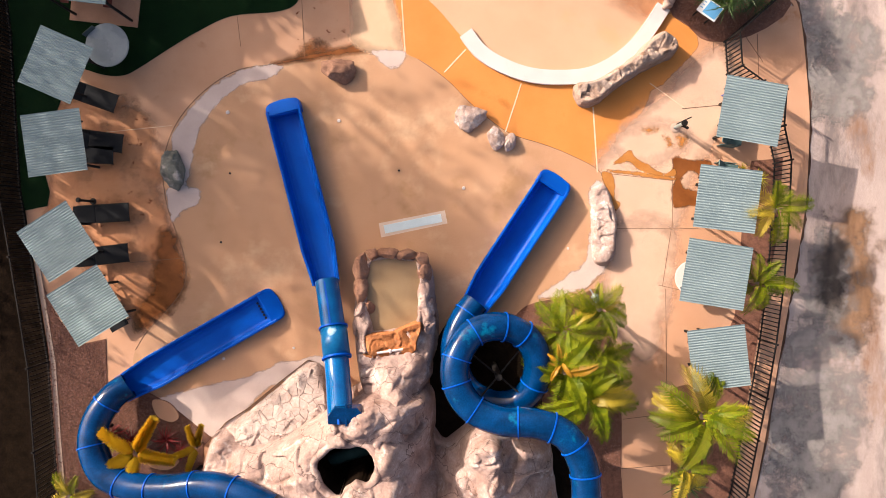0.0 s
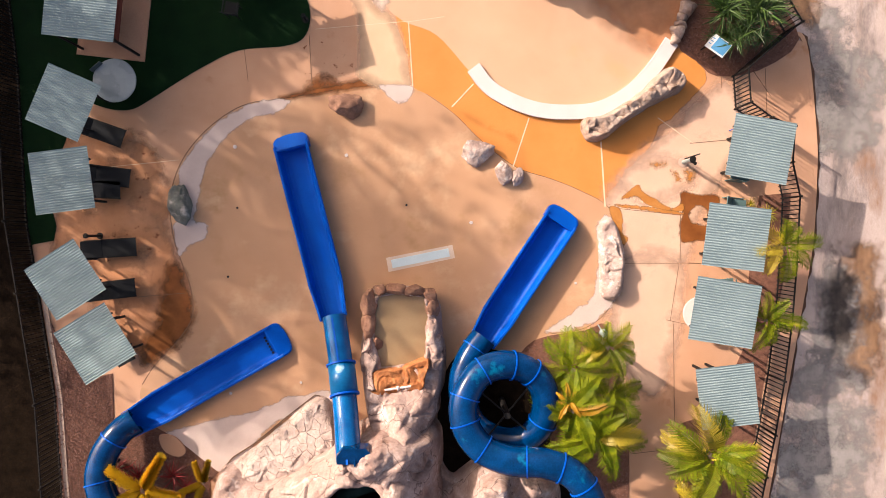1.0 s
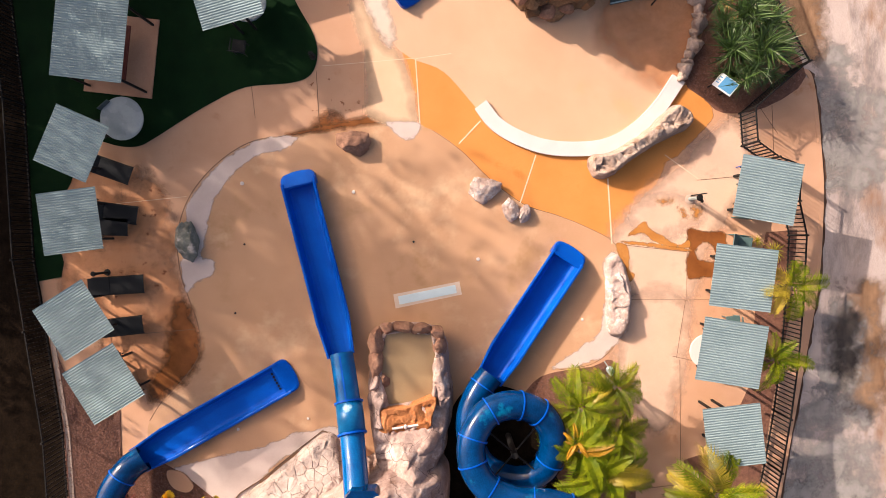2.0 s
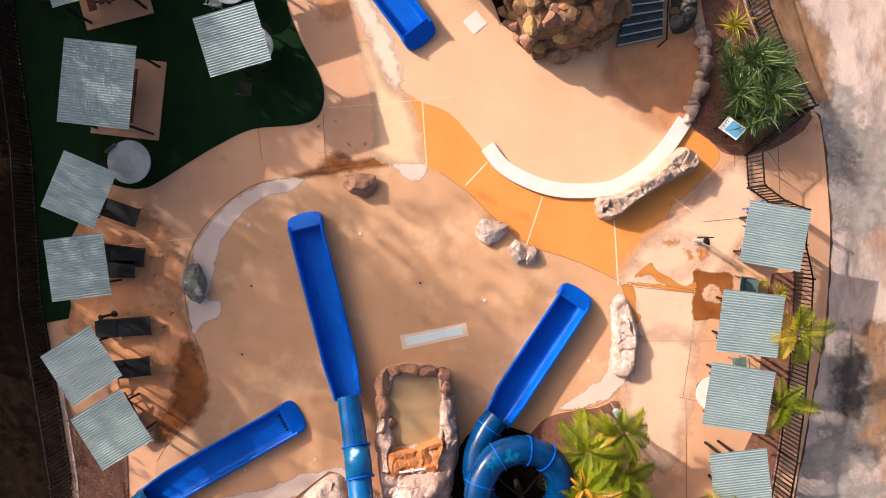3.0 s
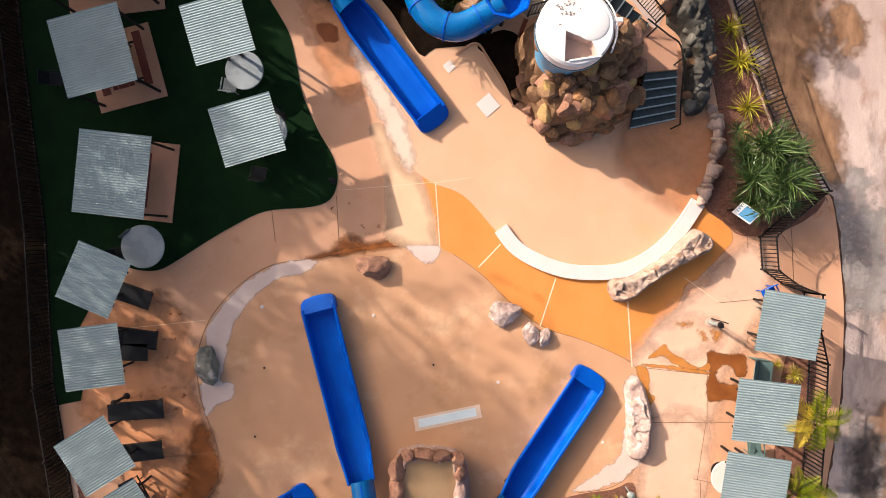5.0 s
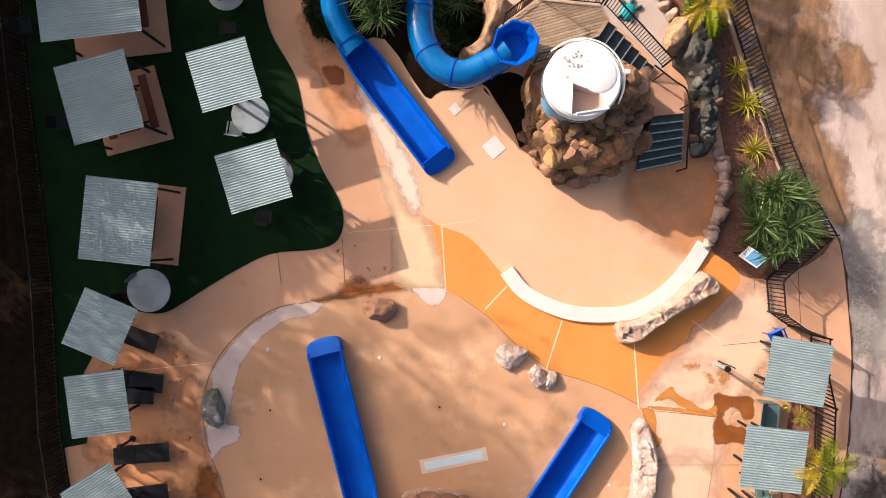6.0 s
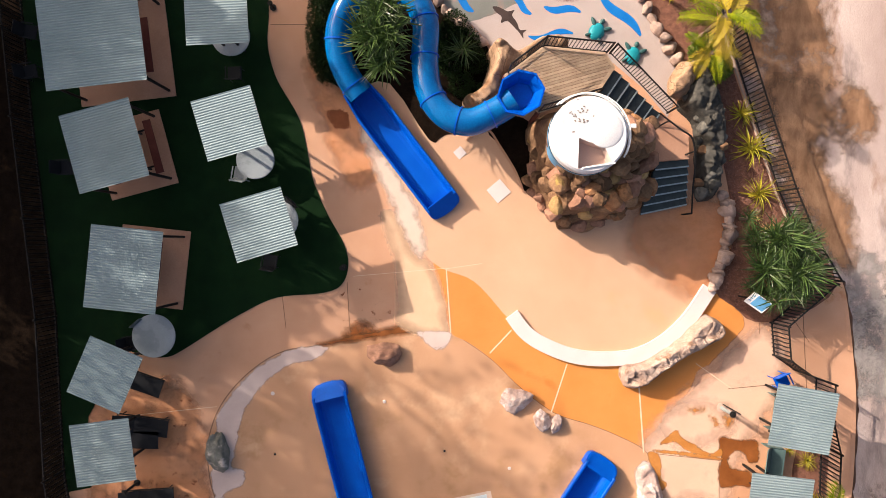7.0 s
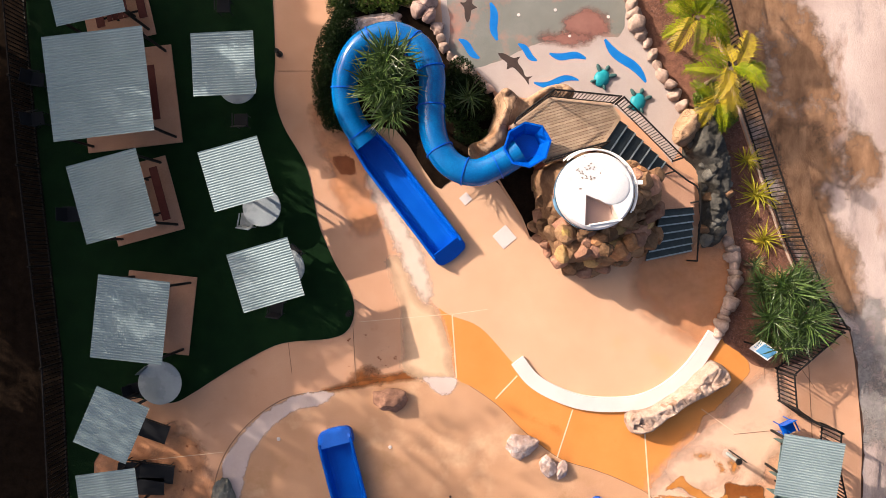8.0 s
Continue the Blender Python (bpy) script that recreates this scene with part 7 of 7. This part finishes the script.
for i, (at, high, reach, leaves) in enumerate((((-1.78, 14.84), 2.4, 1.3, 150), ((-2.19, 14.07), 2.3, 1.2, 130), ((-1.83, 13.33), 2.0, 1.1, 110), ((-1.62, 14.07), 2.3, 1.1, 110), ((11.20, 7.43), 1.7, 1.4, 120), ((11.75, 6.22), 1.7, 1.4, 120), ((10.89, 6.38), 1.4, 1.3, 100), ((12.12, 7.21), 1.4, 1.25, 90), ((11.22, 5.33), 1.3, 1.0, 45), ((10.73, 7.20), 1.0, 1.0, 40), ((10.60, 8.15), 0.7, 0.8, 30), ((9.75, -11.02), 1.2, 1.1, 50), ((0.78, 14.06), 0.7, 0.9, 30))):
    rosette("screw_pine", at, high, reach * (1.0 if at[0] < 5 else 0.85), int(leaves * (1.35 if at[0] < 5 else 1.1)), M_PANDAN, "dark green screw pine with long strap leaves", "shrub", "screw pines", i)
FINE = [strap_mesh("leaf", 0.9, w, d, i, M_PANDAN) for i, (w, d) in enumerate(((0.035, 0.5), (0.03, 0.8), (0.036, 1.1)))]
STRAPS["fine"] = FINE
for i, (at, high, reach, leaves) in enumerate((((11.70, 6.74), 1.3, 1.0, 110), ((11.14, 5.63), 0.8, 0.9, 90), ((12.58, 6.52), 1.1, 0.9, 90), ((11.56, 5.69), 1.2, 1.0, 110), ((11.05, 7.01), 1.1, 0.9, 90), ((10.83, 7.56), 0.7, 0.8, 70), ((11.96, 7.86), 1.2, 0.8, 80), ((12.30, 5.55), 1.0, 0.8, 80), ((10.83, 5.77), 0.4, 0.6, 60))):
    rosette("screw_pine", at, high, reach, leaves, M_PANDAN, "bushy green screw pine with narrow strap leaves", "shrub", "screw pines", 90 + i, "fine")
for i, (at, reach) in enumerate((((10.97, 10.64), 0.85), ((10.64, 11.85), 0.65), ((11.22, 9.02), 0.75), ((12.87, -0.49), 0.45), ((12.25, -0.11), 0.3), ((-10.37, -9.78), 0.4))):
    rosette("bromeliad", at, 0.1, reach * 1.2, 46, M_BROM, "yellow green strap-leaved bromeliad in the mulch", "shrub", "bromeliads", 40 + i)
for i, (at, reach) in enumerate((((11.58, 7.71), 0.6), ((11.08, 8.21), 0.45), ((11.12, 5.52), 0.4))):
    rosette("dry_tuft", at, 0.1, reach, 40, M_STRAW, "straw-coloured dry tuft in the mulch", "grass", "dry tufts", 80 + i)
for i, (at, reach) in enumerate((((-10.36, -9.37), 0.6), ((-8.42, -9.60), 0.6), ((-9.65, -9.58), 0.5), ((-7.92, -10.01), 0.4))):
    rosette("red_cordyline", at, 0.25, reach * 1.25, 44, M_RED, "dark red strap-leaved plant in the mulch", "shrub", "red plants", 60 + i)


def spike_mesh(name, long, thick, seed, material):
    """A bottlebrush-like arm: a stem closely set with short narrow leaves."""
    rnd, bm = random.Random(seed), bmesh.new()
    for k in range(1700):
        t = 0.06 + 0.94 * k / 1699
        a = rnd.uniform(0, 2 * math.pi)
        p = Vector((long * t, 0, long * (0.35 * t - 0.3 * t * t)))
        r = thick * (0.85 - 0.25 * t) * rnd.uniform(0.7, 1.1)
        tip = p + Vector((0.35 * r + 0.04, r * math.cos(a), r * math.sin(a)))
        s = Vector((0, -math.sin(a), math.cos(a))) * 0.016
        bm.faces.new([bm.verts.new(q) for q in (p - s, tip - s * 0.4, tip + s * 0.4, p + s)])
    me = bpy.data.meshes.new(name)
    bm.to_mesh(me)
    bm.free()
    me.materials.append(material)
    return me


SPIKES = [spike_mesh("arm", 1.0, 0.24, i, M_CANDLE) for i in range(2)]
for at, high, reach, turns in (((-8.93, -9.65), 1.5, 1.3, (60, 145, 205, 265, 350)), ((-7.23, -9.78), 0.6, 0.8, (75, 110, 200, 250))):
    ob = thing("candle_shrub", "shrub with thick orange yellow leafy arms", "shrub", (*at, 0.0), 0, "orange shrubs")
    part("trunk", bar_bm((0, 0, 0), (0, 0, high), 0.05), M_BARK, ob)
    for k, a in enumerate(turns):
        o = new("arm", SPIKES[k % 2])
        o.parent, o.matrix_basis = ob, pose(0, 0, high, 0, 0, a) @ Matrix.Diagonal((reach, reach, reach, 1))


def leaf_cloud(name, centres, count, size, material, parent, seed, squash=0.7):
    """Many small leaves strewn through a set of balls (x, y, z, radius)."""
    rng = np.random.default_rng(seed)
    verts, faces = [], []
    weights = np.array([c3[3] ** 2 for c3 in centres])
    for i in rng.choice(len(centres), count, p=weights / weights.sum()):
        cx, cy, cz, r = centres[i]
        v = rng.normal(size=3)
        v *= r * rng.uniform(0.3, 1.0) ** 0.5 / np.linalg.norm(v)
        p = np.array([cx, cy, cz]) + v * (1, 1, squash)
        a, b = rng.normal(size=3), rng.normal(size=3)
        a /= np.linalg.norm(a)
        b -= a * a.dot(b)
        b /= np.linalg.norm(b)
        s = size * rng.uniform(0.6, 1.3)
        k = len(verts)
        verts += [tuple(p - a * s), tuple(p + b * s * 0.45), tuple(p + a * s), tuple(p - b * s * 0.45)]
        faces.append((k, k + 1, k + 2, k + 3))
    me = bpy.data.meshes.new(name)
    me.from_pydata(verts, [], faces)
    me.materials.append(material)
    o = new(name, me)
    o.parent = parent
    return tagged(o, kind="stuff")


hedge = thing("hedge", "dark clipped hedge along the path", "hedge")
HEDGE = curve([(-3.54, 16.83), (-3.99, 16.13), (-4.20, 15.13), (-4.17, 14.13), (-3.90, 13.42)], steps=4)
leaf_cloud("foliage", [(p.x, p.y, 0.45, 0.5) for p in HEDGE], 16000, 0.04, M_HEDGE, hedge, 5, 1.0)
for p in HEDGE[::3]:
    part("stem", bar_bm((p.x, p.y, 0), (p.x, p.y, 0.5), 0.025), M_BARK, hedge)
shrub = thing("low_shrub", "low dark shrub at the head of the path", "shrub")
leaf_cloud("foliage", [(*p, 0.3, 0.45) for p in [(-3.77, 17.44), (-3.40, 17.53), (-3.56, 18.14)]], 2200, 0.045, M_HEDGE, shrub, 6, 1.0)
part("stem", bar_bm((-3.56, 17.73, 0), (-3.56, 17.73, 0.4), 0.03), M_BARK, shrub)


bush = thing("flecked_shrub", "round yellow green shrub under the palms", "shrub")
leaf_cloud("foliage", [(9.34, 13.55, 0.5, 0.5), (9.79, 13.35, 0.45, 0.4), (9.04, 13.95, 0.4, 0.4)], 3200, 0.06, M_GRASS, bush, 41, 0.8)
part("stem", bar_bm((9.34, 13.55, 0), (9.34, 13.55, 0.5), 0.03), M_BARK, bush)
tuft = thing("grass_clump", "bright green grassy clump above the slide bend", "grass")
leaf_cloud("foliage", [(*p, 0.2, 0.4) for p in [(-3.56, 18.24), (-2.96, 18.13), (-2.36, 18.02), (-1.75, 17.92), (-1.35, 17.81), (-3.77, 17.74), (-2.76, 17.57), (-1.96, 17.56)]], 5000, 0.06, M_GRASS, tuft, 31, 0.7)
# Dark leaf clumps added to deepen the shade of the hollow.
for spots, seed in (([(0.53, 15.08), (0.92, 14.47), (1.22, 13.77)], 21), ([(0.31, 13.68), (0.71, 12.97), (1.20, 12.56)], 22), ([(0.22, 14.68), (0.01, 14.08)], 23)):
    low = thing("low_shrub", "low dark leaf clump added to darken the hollow", "shrub", group="hollow shrubs")
    leaf_cloud("foliage", [(*p, 0.35, 0.5) for p in spots], 2500, 0.05, M_HEDGE, low, seed, 0.8)
    part("stem", bar_bm((*spots[0], 0), (*spots[0], 0.4), 0.03), M_BARK, low)


# ---- tall trees west of the fence, whose crowns shade the lawn and the lower pad ----
def tree(at, high, spread, leaves, seed, label, size=0.17, puff=1.0):
    rnd = random.Random(seed)
    ob = thing("shade_tree", label, "tree", (*at, -0.1), 0, "shade trees")
    part("trunk", sweep_bm(curve([(0, 0, 0), (0.1, 0.1, high * 0.3), (0.0, 0.2, high * 0.6), (0.1, 0.1, high * 0.9)], steps=4), ring_section(0.12, 10)), M_BARK, ob)
    balls = []
    for k in range(14):
        a, e = k * 2.4 + rnd.uniform(-0.3, 0.3), rnd.uniform(0.3, 1.0)
        p = Vector((spread * e * math.cos(a), spread * e * math.sin(a), high * rnd.uniform(0.72, 1.0)))
        part("limb", bar_bm((0, 0.1, high * rnd.uniform(0.4, 0.7)), tuple(p * 0.97), 0.025, 6), M_BARK, ob)
        balls.append((*p, spread * rnd.uniform(0.28, 0.42) * puff))
    leaf_cloud("crown", balls, leaves, size, M_TREE, ob, seed)
    return ob


def shade_at(ground, high):
    """Where a crown of that height stands to throw its shade on a place."""
    k = high / math.tan(radians(SUN_EL))
    return (ground[0] + SUN_DIR[0] * k, ground[1] + SUN_DIR[1] * k)


GUM = "tall leafy tree behind the west fence"
for i, (spot, high, spread, leaves, size) in enumerate((
    ((-4.80, 0.06), 15.0, 4.6, 4200, 0.14), ((-1.40, -2.00), 15.5, 3.2, 3800, 0.14), ((-5.68, -4.40), 15.0, 3.4, 3400, 0.14), ((-6.14, 4.71), 14.0, 3.2, 1100, 0.14),
    ((-9.58, 11.77), 9.0, 4.1, 12500, 0.17), ((-9.41, 16.80), 9.0, 4.2, 13000, 0.17), ((-9.03, 7.74), 9.0, 3.2, 5500, 0.17),
    ((-12.41, 3.76), 8.5, 3.0, 750, 0.17), ((-12.51, -0.47), 8.5, 3.0, 600, 0.17), ((-11.98, -3.93), 8.5, 3.0, 520, 0.17), ((-9.60, 20.60), 9.5, 3.9, 8000, 0.17), ((-3.75, 12.55), 9.0, 1.6, 1300, 0.15),
    ((-15.53, 0.17), 7.0, 4.0, 7000, 0.17), ((-16.71, 11.85), 7.0, 4.5, 8000, 0.17), ((-12.60, 7.00), 9.0, 3.2, 5500, 0.17))):
    tree(shade_at(spot, high * 0.86), high, spread, leaves, 11 + i, GUM, size, 1.5 if high > 13 else 1.0)


def chips(name, outline, count, seed, label):
    """Loose bark chips strewn over a bed."""
    rng = np.random.default_rng(seed)
    xs, ys = [p[0] for p in outline], [p[1] for p in outline]
    px, py = rng.uniform(min(xs), max(xs), count * 3), rng.uniform(min(ys), max(ys), count * 3)
    keep = np.where(inside_distance(px, py, outline) > 0.03)[0][:count]
    verts, faces = [], []
    for i in keep:
        a, s, w = rng.uniform(0, 6.3), rng.uniform(0.015, 0.045), rng.uniform(0.006, 0.016)
        dx, dy, k, z = math.cos(a), math.sin(a), len(verts), rng.uniform(0.025, 0.05)
        tilt = rng.uniform(-0.02, 0.03)
        verts += [(px[i] - dx * s - dy * w, py[i] - dy * s + dx * w, z), (px[i] + dx * s - dy * w, py[i] + dy * s + dx * w, z + tilt), (px[i] + dx * s + dy * w, py[i] + dy * s - dx * w, z + tilt), (px[i] - dx * s + dy * w, py[i] - dy * s - dx * w, z)]
        faces.append((k, k + 1, k + 2, k + 3))
    me = bpy.data.meshes.new(name)
    me.from_pydata(verts, [], faces)
    me.materials.append(M_CHIP)
    tagged(new(name, me), label, "mulch", kind="stuff")


chips("bark_chips", [(7.00, 17.62), (8.09, 16.00), (8.78, 14.59), (9.51, 12.77), (9.96, 10.55), (10.25, 8.93), (10.44, 7.51), (9.71, 5.70), (11.12, 4.47), (12.63, 4.66), (14.06, 5.75), (13.06, 7.48), (12.26, 8.70), (11.27, 10.93), (10.49, 13.16), (9.80, 15.58), (9.11, 17.60)], 11000, 1, "loose reddish bark chips under the plants")
chips("bark_chips", [(-12.89, -3.92), (-12.74, -6.37), (-12.56, -11.76), (-7.24, -11.81), (-7.20, -9.92), (-6.89, -9.61), (-8.40, -8.36), (-9.31, -7.84), (-10.63, -7.83), (-10.64, -5.98), (-11.62, -6.18)], 13000, 2, "loose brown bark chips under the slide tube")
chips("bark_chips", [(4.25, -5.15), (5.11, -4.77), (6.37, -4.60), (7.11, -4.36), (7.31, -5.35), (7.79, -6.99), (7.94, -9.04), (7.90, -10.90), (5.06, -11.49), (3.46, -6.54)], 6000, 3, "loose reddish bark chips under the palms")
